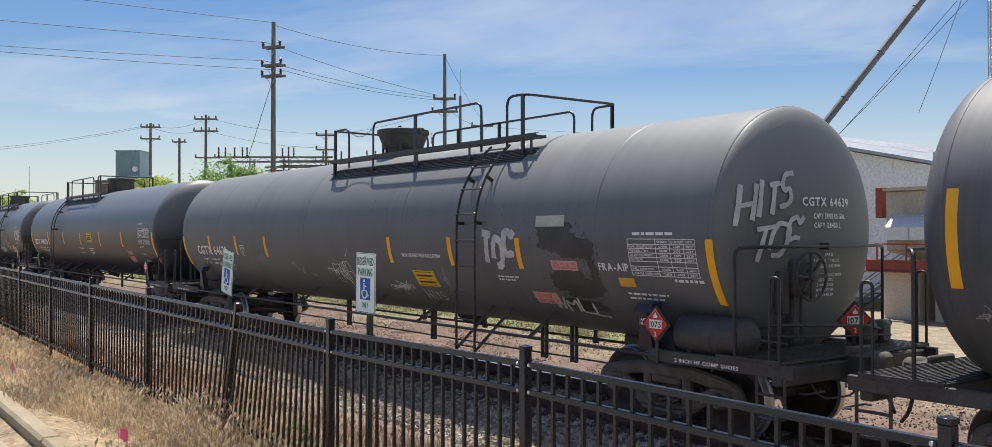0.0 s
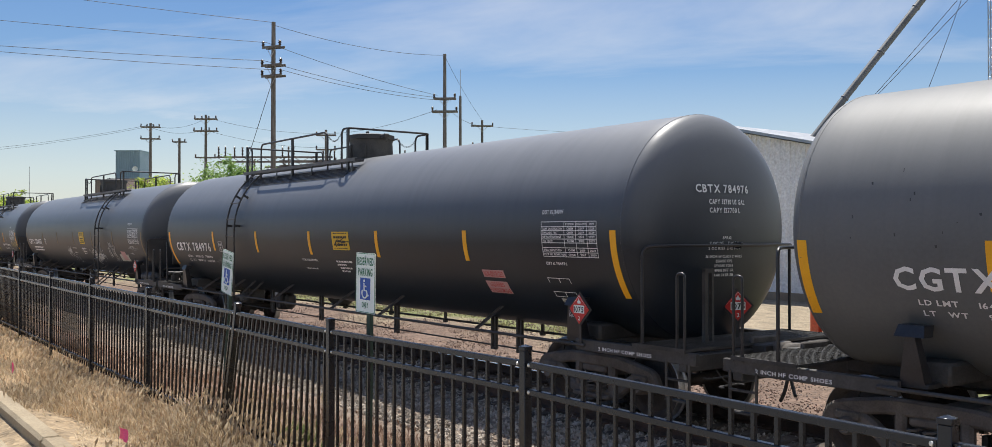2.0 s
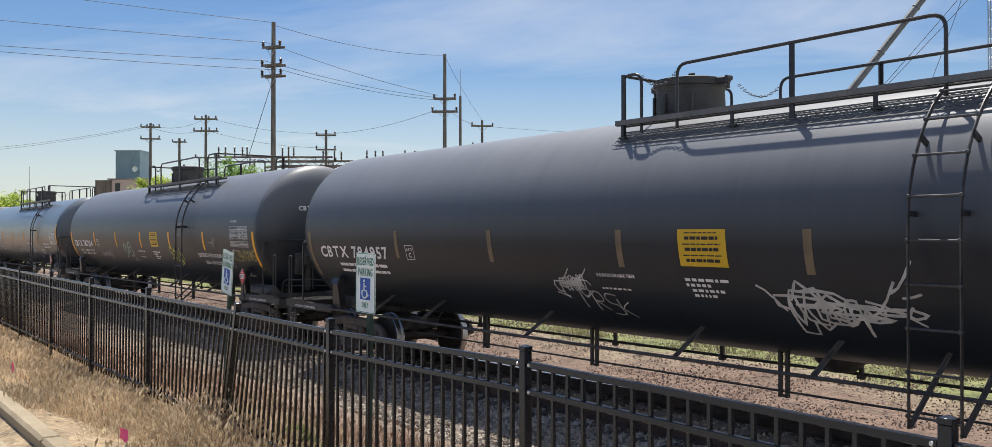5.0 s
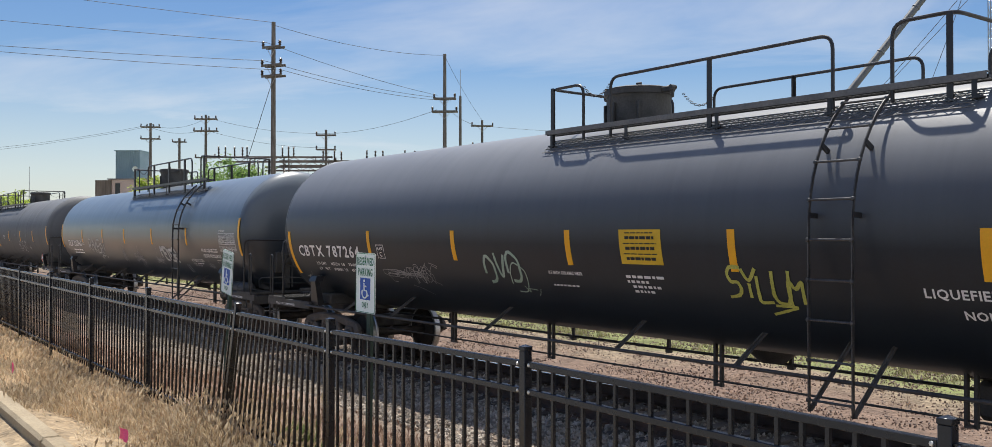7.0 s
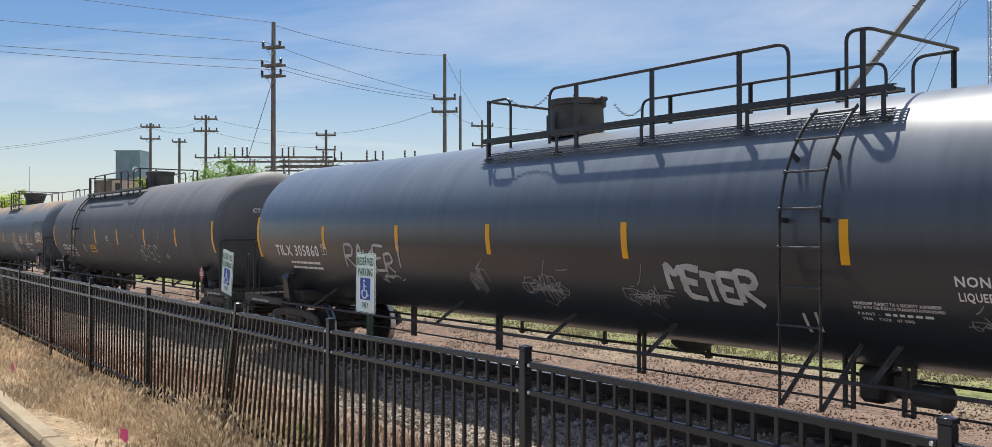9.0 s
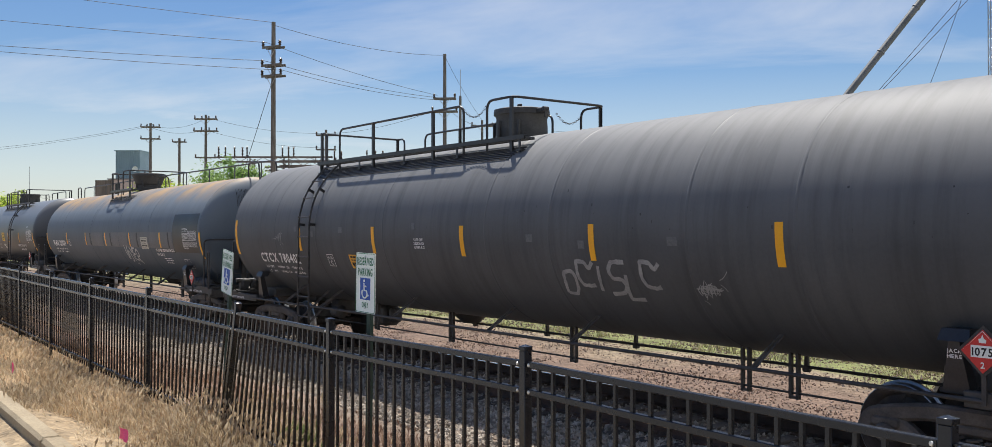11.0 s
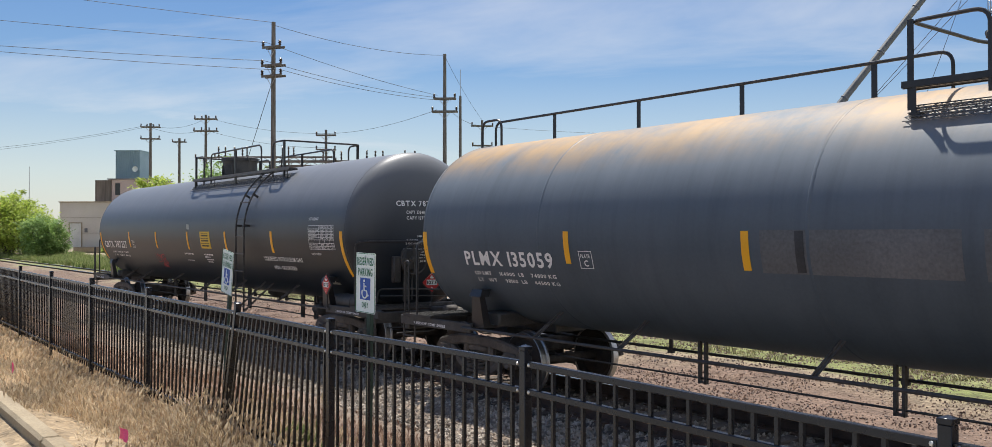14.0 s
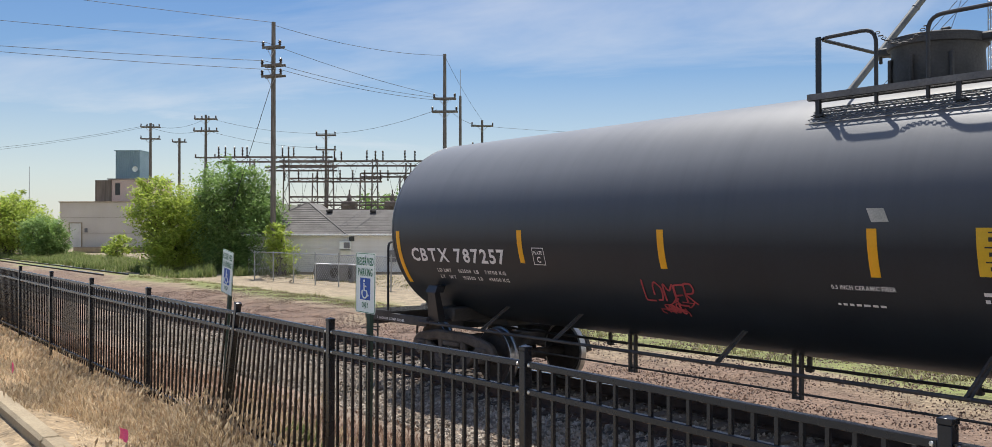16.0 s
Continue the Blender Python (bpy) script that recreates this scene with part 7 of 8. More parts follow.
steel_post()
for a, b in (((-23.3, 34.72, 6.27), (-15.01, 37.9, 15.58)), ((-23.12, 34.82, 6.47), (-15.71, 37.52, 15.48)), ((-20.49, 36.34, 7.21), (-18.2, 36.48, 13.06))):
    wire([a, b], 0.15, 0.012, "steel guy cable rising from the barn roof")


def lattice_mast():
    m = thing("lattice_mast", None, None, "slender grey steel lattice mast", "mast", at=pose(-29.4, 61.0, -0.4, 0, 0, 20))
    w, H = 0.42, 28.0
    corners = [(w * math.cos(a), w * math.sin(a)) for a in (0.3, 2.4, 4.5)]
    for x, y in corners:
        part("leg", Form().tube([(x, y, 0), (x, y, H)], 0.035, 6), GALV, m)
    f = Form()
    n = 46
    for i in range(n):
        for k in range(3):
            p, q = corners[k], corners[(k + 1) % 3]
            z0, z1 = H * i / n, H * (i + 1) / n
            f.tube([(*p, z0), (*q, z1)] if i % 2 else [(*q, z0), (*p, z1)], 0.016, 4, caps=False)
            f.tube([(*p, z1), (*q, z1)], 0.014, 4, caps=False)
    part("lacing", f, GALV, m)
    return m


lattice_mast()


def grain_pit():
    g = thing("grain_hopper", None, None, "weathered brown steel grain hopper on concrete piers with red beam", "hopper", at=pose(-14.6, 28.0, -0.42))
    part("bin", Form().box((0.4, 1.6, 3.15), (5.4, 3.2, 1.9), cut=0.03), BROWNMETAL, g, smooth=False)
    part("bin_floor", Form().add([(-2.3, 0, 2.2), (3.1, 0, 2.2), (3.1, 3.2, 2.2), (-2.3, 3.2, 2.2), (-1.3, 0.8, 1.8), (2.1, 0.8, 1.8), (2.1, 2.4, 1.8), (-1.3, 2.4, 1.8)], [(0, 4, 5, 1), (1, 5, 6, 2), (2, 6, 7, 3), (3, 7, 4, 0), (4, 7, 6, 5)]), BROWNMETAL, g, smooth=False)
    hood = part("hood", Form().add([(-2.05, -0.5, 2.55), (-0.45, -0.5, 2.55), (-0.45, 0, 2.55), (-2.05, 0, 2.55), (-2.05, -0.5, 2.95), (-0.45, -0.5, 2.95), (-0.45, 0, 3.35), (-2.05, 0, 3.35)],
                                  [(0, 1, 5, 4), (4, 5, 6, 7), (0, 4, 7, 3), (1, 2, 6, 5), (0, 3, 2, 1)]), SILVERSHEET, g, "bright sheet-metal hood", smooth=False)
    part("seam", Form().box((-1.25, -0.5, 2.75), (0.05, 0.03, 0.42)), GALV, hood, smooth=False)
    part("hood", Form().add([(0.4, -0.5, 2.4), (3.1, -0.5, 2.4), (3.1, 0, 2.4), (0.4, 0, 2.4), (0.4, -0.5, 2.8), (3.1, -0.5, 2.8), (3.1, 0, 3.2), (0.4, 0, 3.2)],
                            [(0, 1, 5, 4), (4, 5, 6, 7), (0, 4, 7, 3), (1, 2, 6, 5), (0, 3, 2, 1)]), DULLMETAL, g, smooth=False)
    part("red_frame", Form().box((-2.62, 0.3, 3.75), (0.24, 0.4, 1.0), cut=0.02), REDPAINT, g, smooth=False)
    part("red_beam", Form().box((0.3, -0.15, 1.72), (6.4, 0.10, 0.36)).box((0.3, -0.2, 1.9), (6.4, 0.25, 0.03)).box((0.3, -0.2, 1.54), (6.4, 0.25, 0.03)), REDPAINT, g, "rusty red steel beam", smooth=False)
    for x in (-2.5, -1.5, -0.5, 0.5, 1.5, 2.5, 3.2):
        part("guard_post", lambda: Form().tube([(0, 0, 0), (0, 0, 0.55)], 0.03, 6), REDPAINT, g, at=pose(x, -0.2, 1.9), key="guard_post")
    part("guard_rail", Form().tube([(-2.6, -0.2, 2.42), (3.3, -0.2, 2.42)], 0.025, 6), REDPAINT, g)
    for x, w in ((-1.9, 1.1), (-0.1, 1.3), (1.9, 1.5)):
        part("pier", Form().box((x, 0.9, 0.78), (w, 1.6, 1.56), cut=0.03), PIER, g, smooth=False)
    part("pit_wall", Form().box((0.4, 2.6, 0.8), (6.0, 0.3, 1.6)), PIER, g, smooth=False)
    # roof deck with a railing, a motor and a duct
    part("deck", Form().box((0.6, 1.6, 4.16), (5.8, 3.6, 0.1)), BROWNMETAL, g, smooth=False)
    for x in (-0.7, 0.55, 1.8, 3.0):
        part("rail_post", lambda: Form().tube([(0, 0, 0), (0, 0, 1.05)], 0.025, 6), GALV, g, at=pose(x, 0.0, 4.2), key="pit_post")
    for z in (4.72, 5.22):
        part("deck_rail", Form().tube([(-0.7, 0, z), (3.2, 0, z)], 0.022, 6), GALV, g)
    part("motor", Form().lathe([(0.001, -0.22), (0.13, -0.2), (0.15, -0.1), (0.15, 0.15), (0.08, 0.22)], Matrix.Translation((0.95, 0.9, 4.95)) @ Matrix.Rotation(math.pi / 2, 4, "Y"), 14), POSTGREEN, g, "small green electric motor")
    part("motor_stand", Form().box((0.95, 0.9, 4.5), (0.35, 0.3, 0.62)), DULLMETAL, g, smooth=False)
    part("duct", Form().add([(1.2, 0.3, 4.2), (2.9, 0.3, 4.2), (2.9, 2.0, 4.2), (1.2, 2.0, 4.2), (1.75, 0.8, 5.5), (2.35, 0.8, 5.5), (2.35, 1.5, 5.5), (1.75, 1.5, 5.5)], [(0, 1, 5, 4), (1, 2, 6, 5), (2, 3, 7, 6), (3, 0, 4, 7), (4, 5, 6, 7)]), SILVERSHEET, g, "bright sheet-metal funnel", smooth=False)
    part("pipe_stub", Form().tube([(2.05, 1.1, 5.4), (2.05, 1.1, 6.6)], 0.3, 14), SILVERSHEET, g)
    return g


grain_pit()


def steel_stairs():
    s = thing("steel_stairs", None, None, "dark steel stairs with pipe rails against the white building", "stairs", at=pose(-19.9, 30.6, -0.4))
    n = 9
    for i in range(n):
        part("step", lambda: Form().box((0, 0, 0), (0.28, 0.8, 0.04)), DULLMETAL, s, at=pose(0.1 + i * 0.27, 0.4, 0.2 + i * 0.19), smooth=False, key="stair_step")
    for y in (0, 0.8):
        part("stringer", Form().tube([(0, y, 0.05), (n * 0.27, y, n * 0.19)], 0.05, 4), DULLMETAL, s)
        part("hand_rail", Form().tube([(0, y, 0), (0, y, 0.95), (n * 0.27, y, n * 0.19 + 0.95), (n * 0.27 + 1.2, y, n * 0.19 + 0.95), (n * 0.27 + 1.2, y, n * 0.19)], 0.022, 6), DULLMETAL, s)
        part("mid_rail", Form().tube([(0, y, 0.5), (n * 0.27, y, n * 0.19 + 0.5), (n * 0.27 + 1.2, y, n * 0.19 + 0.5)], 0.016, 6), DULLMETAL, s)
    part("landing", Form().box((n * 0.27 + 0.6, 0.4, n * 0.19), (1.2, 0.9, 0.05)), DULLMETAL, s, smooth=False)
    for x in (n * 0.27 + 0.1, n * 0.27 + 1.15):
        part("leg", Form().box((x, 0.05, n * 0.095), (0.08, 0.08, n * 0.19)).box((x, 0.75, n * 0.095), (0.08, 0.08, n * 0.19)), DULLMETAL, s, smooth=False)
    return s


steel_stairs()

# ---- markings on the cars ----
SPRAYWHITE = surf("white_spray_paint", (0.42, 0.43, 0.42), (0.62, 0.63, 0.62), 0.7, 0.0, 4, 60, 0.0, grain=0.05)
SPRAYGREY = surf("thin_grey_spray_paint", (0.24, 0.245, 0.25), (0.36, 0.365, 0.37), 0.7, 0.0, 4, 60, 0.0)
SPRAYGREEN = surf("pale_green_spray_paint", (0.30, 0.42, 0.34), (0.42, 0.52, 0.45), 0.7, 0.0, 4, 60, 0.0)
SPRAYLIME = surf("yellow_green_spray_paint", (0.42, 0.42, 0.08), (0.52, 0.52, 0.12), 0.7, 0.0, 4, 60, 0.0)
SPRAYGOLD = surf("gold_spray_paint", (0.34, 0.29, 0.10), (0.44, 0.38, 0.15), 0.6, 0.2, 4, 60, 0.0)
SPRAYRED = surf("red_spray_paint", (0.36, 0.05, 0.06), (0.48, 0.08, 0.09), 0.7, 0.0, 4, 60, 0.0)
INK = surf("black_sign_ink", (0.015, 0.015, 0.015), (0.025, 0.025, 0.025), 0.6, 0.0, 6, 60, 0.0)
SIGNYELLOW = surf("yellow_notice_film", (0.70, 0.44, 0.015), (0.78, 0.50, 0.03), 0.5, 0.0, 5, 60, 0.0, grain=0.05)
SIGNORANGE = surf("orange_notice_film", (0.68, 0.36, 0.03), (0.76, 0.42, 0.05), 0.5, 0.0, 5, 60, 0.0, grain=0.05)
NOTICEWHITE = surf("dirty_white_notice_film", (0.44, 0.44, 0.38), (0.56, 0.55, 0.48), 0.6, 0.0, 4, 60, 0.0)
PINKNOTE = surf("faded_pink_notice_film", (0.52, 0.28, 0.27), (0.60, 0.36, 0.35), 0.6, 0.0, 4, 60, 0.0, grain=0.05)
REDNOTE = surf("faded_red_ink", (0.50, 0.06, 0.06), (0.58, 0.10, 0.09), 0.6, 0.0, 4, 60, 0.0, grain=0.05)
PATCHBLACK = surf("fresh_black_touch_up_paint", (0.012, 0.012, 0.013), (0.022, 0.022, 0.023), 0.45, 0.0, 1.5, 30, 0.05)
PATCHSOFT = surf("smeared_black_touch_up_paint", (0.030, 0.032, 0.034), (0.062, 0.065, 0.068), 0.5, 0.0, 2.2, 26, 0.03)
PATCHGREY = surf("overpainted_grey", (0.10, 0.108, 0.118), (0.14, 0.147, 0.158), 0.55, 0.0, 1.2, 30, 0.05)
DARKSTRIP = surf("dark_dirty_strip", (0.025, 0.028, 0.034), (0.045, 0.048, 0.055), 0.6, 0.0, 4, 40, 0.05)


HEADS, CELLS = ("STENCIL", "QUALIFIED", "DUE"), ("CNSM", "2019", "2029")
ROWS = ("", "TANK QUALIFICATION", "THICKNESS TEST", "SERVICE EQUIPMENT", "PRD VALVE", "", "SHELL INSPECTION", "STUB SILL INSPECTION")


def table(car, x0, x1, a0, a1, material=None):
    """The stencilled test table: a ruled frame with rows of small marks."""
    f = Form()
    gen = random.Random(int(x0 * 100))
    X = lambda t: x0 + (x1 - x0) * t
    A = lambda t: a0 + (a1 - a0) * t
    rows = [0, 0.14, 0.25, 0.37, 0.49, 0.60, 0.74, 0.87, 1.0]
    th = 0.009

    def line(xa, aa, xb, ab):
        n = max(1, int(abs(ab - aa) / 4))
        for i in range(n):
            p, q = i / n, (i + 1) / n
            u = (xa + (xb - xa) * p, aa + (ab - aa) * p)
            v = (xa + (xb - xa) * q, aa + (ab - aa) * q)
            if abs(ab - aa) < 0.01:
                d = math.degrees(th / 2 / RT)
                f.add([on_side(u[0], u[1] - d), on_side(v[0], v[1] - d), on_side(v[0], v[1] + d), on_side(u[0], u[1] + d)], [(0, 1, 2, 3)])
            else:
                f.add([on_side(u[0] - th / 2, u[1]), on_side(u[0] + th / 2, u[1]), on_side(v[0] + th / 2, v[1]), on_side(v[0] - th / 2, v[1])], [(0, 1, 2, 3)])
    for r in rows:
        line(x0, A(r), x1, A(r))
    for c in (0, 0.43, 0.64, 0.84, 1):
        line(X(c), a0, X(c), a1)
    part("table_frame", f, material or WHITE, car, smooth=False)
    g = Form()
    for j in range(8):
        if j == 5:
            continue
        am, ah = A((rows[j] + rows[j + 1]) / 2), abs(a1 - a0) * 0.030
        words = [(HEADS[c], p, q) for c, (p, q) in enumerate(((0.455, 0.615), (0.655, 0.825), (0.88, 0.965)))] if j == 0 else [(CELLS[c], p, q) for c, (p, q) in enumerate(((0.48, 0.60), (0.69, 0.79), (0.87, 0.97)))]
        if ROWS[j]:
            words.append((ROWS[j], 0.02, 0.02 + 0.40 * min(1.0, len(ROWS[j]) / 19)))
        for word, p, q in words:
            vs, fs = letters(word)
            g.add([on_side(X(p) + (X(q) - X(p)) * u, am - ah + 2 * ah * v) for u, v in vs], fs)
    part("table_marks", g, material or WHITE, car, smooth=False)["kind"] = "stuff"


def plate_box(car, x, a0=-10, a1=-19.4, w=0.26):
    f = Form()
    k = 1.2
    for xa, xb, aa, ab in ((x, x + w, a0, a0 - 0.4), (x, x + w, a1 + 0.4, a1), (x, x + 0.012, a0, a1), (x + w - 0.012, x + w, a0, a1)):
        f.add([on_side(xa, ab), on_side(xb, ab), on_side(xb, aa), on_side(xa, aa)], [(0, 1, 2, 3)])
    part("plate_frame", f, WHITE, car, smooth=False)
    d = (a1 - a0)
    side_text("PLATE", x + 0.04, x + w - 0.04, a0 + d * 0.38, a0 + d * 0.18, car)
    side_text("C", x + 0.09, x + w - 0.09, a0 + d * 0.85, a0 + d * 0.50, car)


def box_frame(car, x0, x1, a0, a1):
    f = Form()
    for xa, xb, aa, ab in ((x0, x1, a0, a0 - 0.4), (x0, x1, a1 + 0.4, a1), (x0, x0 + 0.012, a0, a1), (x1 - 0.012, x1, a0, a1), ((x0 + x1) / 2, (x0 + x1) / 2 + 0.012, a0, a1), (x0, x1, a0 + (a1 - a0) * 0.7, a0 + (a1 - a0) * 0.7 - 0.4)):
        f.add([on_side(xa, ab), on_side(xb, ab), on_side(xb, aa), on_side(xa, aa)], [(0, 1, 2, 3)])
    part("stencil_box", f, WHITE, car, smooth=False)


def placard(car, x, y, z, turn=0):
    """A red diamond hazard placard on its bracket."""
    h = 0.192
    m = pose(x, y, z, 0, 0, turn)
    pl = part("placard", lambda: Form().plate([(0, -h), (h, 0), (0, h), (-h, 0)], 0.006, Matrix.Rotation(math.pi / 2, 4, "X")), REDFILM, car, "red diamond hazard placard with white numerals", at=m, smooth=False, key="placard")

    def field():
        f = Form()
        f.box((0, -0.0085, 0.0), (0.205, 0.004, 0.105))
        k = h * 0.93
        f.tube([(0, -0.0085, k), (k, -0.0085, 0), (0, -0.0085, -k), (-k, -0.0085, 0)], 0.0035, 4, closed=True)
        f.add([(-0.03, -0.0085, 0.075), (0.03, -0.0085, 0.075), (0.035, -0.0085, 0.10), (0.012, -0.0085, 0.115), (0.0, -0.0085, 0.15), (-0.015, -0.0085, 0.115), (-0.035, -0.0085, 0.11)], [(0, 1, 2, 3, 4, 5, 6)])
        return f
    part("white_field", field, SIGNWHITE, pl, smooth=False, key="placard_field")
    part("numerals", lambda: flat_text("1075", -0.092, 0.092, -0.036, 0.036, -0.0115), INK, pl, smooth=False, key="placard_num")
    part("class_mark", lambda: flat_text("2", -0.018, 0.018, -0.145, -0.09, -0.0085), SIGNWHITE, pl, smooth=False, key="placard_two")
    part("placard_bracket", lambda: Form().box((0, 0.02, -0.22), (0.04, 0.02, 0.5)).box((0, 0.012, 0), (0.325, 0.012, 0.325), Matrix.Rotation(radians(45), 3, "Y")), GEAR, car, at=m, smooth=False, key="placard_bracket")


def notice(car, x0, x1, a0, a1, base, ink, rows, name="emergency_notice", lean=0.0):
    side_patch(x0, x1, a1, a0, 0.005, car, base, name, "printed notice film with lines of writing", lean)
    d = a1 - a0
    f = Form()
    gen = random.Random(int(x0 * 991))
    for t, h, p, q in rows:
        x = x0 + (x1 - x0) * p
        e = x0 + (x1 - x0) * q
        while x < e - 0.01:
            w = min(gen.uniform(0.04, 0.11), e - x)
            vs = [on_side(x, a0 + d * (t + h), 0.009), on_side(x + w, a0 + d * (t + h), 0.009), on_side(x + w, a0 + d * t, 0.009), on_side(x, a0 + d * t, 0.009)]
            f.add(vs, [(0, 1, 2, 3)])
            x += w + 0.014
    part("notice_print", f, ink, car, smooth=False)["kind"] = "stuff"


THREE = [(0.08, 0.03, 0.15, 0.85), (0.19, 0.085, 0.15, 0.85), (0.38, 0.03, 0.1, 0.9), (0.49, 0.085, 0.15, 0.85), (0.68, 0.03, 0.1, 0.9), (0.79, 0.085, 0.15, 0.85)]
TWO = [(0.06, 0.045, 0.1, 0.9), (0.24, 0.12, 0.12, 0.9), (0.48, 0.04, 0.2, 0.8), (0.64, 0.12, 0.12, 0.9), (0.88, 0.04, 0.1, 0.9)]


def sill_text(car, g=1):
    vs, fs = letters("2 INCH HF COMP SHOES")
    f = Form().add([(8.55 + 0.95 * u if g > 0 else -9.75 + 0.95 * u, -1.4585, 0.815 + 0.045 * w) for u, w in vs], fs)
    part("sill_lettering", f, WHITE, car, smooth=False)["kind"] = "stuff"


def weights(car, x0, x1, a, one, two):
    gap = lambda t: t.replace("LMT ", "LMT     ").replace("LT WT ", "LT   WT     ").replace(" LB ", "  LB    ").replace(" LBS ", "  LBS    ")
    one, two = gap(one), gap(two)
    side_text(one, x0, x1, a - 2.3, a, car)
    side_text(two, x0 + 0.02, x1 + 0.02, a - 6.8, a - 4.5, car)


def end_marks(car, seam, text, cap1, cap2, y0=-0.68, y1=0.28, z=0.46):
    head_text(text, y0, y1, z, z + 0.105, car, seam)
    if cap1:
        head_text(cap1, y0 + 0.20, y1 - 0.10, z - 0.15, z - 0.085, car, seam)
        head_text(cap2, y0 + 0.20, y1 - 0.20, z - 0.26, z - 0.195, car, seam)
    lines = (("SPRG", 0.42, 0.16, 0.60), ("7 OC D5    7 IC D5", 0.20, 0.52, 0.67), ("2 OC 8353  2 IC 8354", 0.18, 0.58, 0.735), ("36 INCH 1W CLASS C WHLS", 0.14, 0.66, 0.84), ("SE60EE CPL", 0.32, 0.30, 0.90), ("SY40AE YOKE", 0.30, 0.34, 0.96), ("M901E DFT GR", 0.30, 0.36, 1.02), ("AAR 24 BR BM", 0.30, 0.36, 1.08))
    for word, a, w, d in lines:
        head_text(word, y0 + a, y0 + a + w, z - d, z - d + 0.036, car, seam)
    f = Form()
    for word, z0 in (("JACK", 1.255), ("HERE", 1.205)):
        vs, fs = letters(word)
        f.add([(7.93 + 0.14 * u, -1.384 - 0.1 * (z0 + 0.036 * w - 0.96), z0 + 0.036 * w) for u, w in vs], fs)
    part("jacking_label", f, WHITE, car, smooth=False)["kind"] = "stuff"


def common(car, seam, number, cap1, cap2, plac_x=8.23, second=True):
    end_marks(car, seam, number, cap1, cap2)
    placard(car, plac_x, -1.50, 1.33)
    placard(car, seam + DEEP - 0.06, 0.12, 1.38, 62)
    sill_text(car, 1)
    sill_text(car, -1)


# black cars of one series
for car, number, w1, w2, cap1, cap2, dx in ((car_c, "CBTX 784976", "LD LMT 162000 LB 73500 KG", "LT WT 101000 LB 45800 KG", "CAPY 33730 US GAL", "CAPY 127700 L", 0.12), (car_d, "CBTX 784957", None, None, "CAPY 33660 US GAL", "CAPY 127400 L", 0.05),
                                            (car_e, "CBTX 787264", "LD LMT 162200 LB 73600KG", "LT WT 100800 LB 45700KG", "CAPY 33650 US GAL", "CAPY 127350 L", 0.0), (car_i, "CBTX 787257", "LD LMT 162500 LB 73700 KG", "LT WT 100500 LB 45600 KG", "CAPY 33640 US GAL", "CAPY 127300 L", 0.0)):
    common(car, 9.05, number, cap1, cap2)
    side_text(number, -8.52 + dx, -5.9 + dx, -19.6, -11.2, car, label="large white stencilled car number")
    if w1:
        weights(car, -7.85 + dx, -6.0 + dx, -24.2, w1, w2)
    else:
        bars([(-7.8, -6.0, -26.2, -24.0), (-7.8, -6.0, -31, -28.8)], car)
    plate_box(car, -5.24 + dx * 0.4)
    table(car, 7.48, 8.6, 3.4, -14.4)
    side_text("DOT 112J340W", 7.49, 7.93, 7.4, 9.6, car)
    side_text(number, 7.5, 7.94, -18.9, -17.3, car)
    if car is not car_c:
        notice(car, 1.02, 1.73, -0.7, -17.0, SIGNYELLOW, INK, THREE)
    else:
        notice(car, 1.05, 1.74, -1.3, -14.4, SIGNYELLOW, INK, TWO)
    side_text("0.5 INCH CERAMIC FIBER", -0.5, 0.20, -24.0, -22.2, car)
    bars([(-0.48, 0.05, -31.0, -30.0), (1.03, 1.68, -24.0, -22.6), (1.03, 1.4, -26.6, -25.2), (1.1, 1.6, -29.2, -27.8), (1.1, 1.45, -31.8, -30.4)], car)
    bars([(7.55, 7.95, -42.2, -41.2)], car)
for car in (car_e, car_i):
    side_text("LIQUEFIED PETROLEUM GAS", 4.95, 6.95, -25.6, -21.9, car)
    side_text("NON- ODORIZED", 5.28, 6.45, -33.6, -30.0, car)
    side_patch(7.72, 8.06, -45.5, -43, 0.004, car, NOTICEWHITE, "worn_label")
side_patch(5.88, 6.42, -28.4, -23.6, 0.005, car_c, PINKNOTE, "warning_label", "faded pink warning label with red letters")
side_text("NON-ODORIZED", 5.91, 6.39, -27.8, -24.3, car_c, REDNOTE)
side_patch(5.86, 6.40, -39.2, -30.8, 0.005, car_c, PINKNOTE, "warning_label", "faded pink warning label with red letters")
side_text("LIQUEFIED", 5.95, 6.3, -34.4, -31.6, car_c, REDNOTE)
side_text("PETROLEUM GAS", 5.88, 6.38, -38.6, -35.6, car_c, REDNOTE)
box_frame(car_c, 7.42, 7.89, -26.3, -38.3)
side_patch(7.5, 7.72, -42.5, -39.5, 0.004, car_c, NOTICEWHITE, "worn_label")
swirl(3, -5.7, -5.0, -24, -36, car_c, SPRAYGREY, 0.012, 3)
swirl(2, 1.05, 1.75, -5, -13, car_c, INK, 0.02, 4)
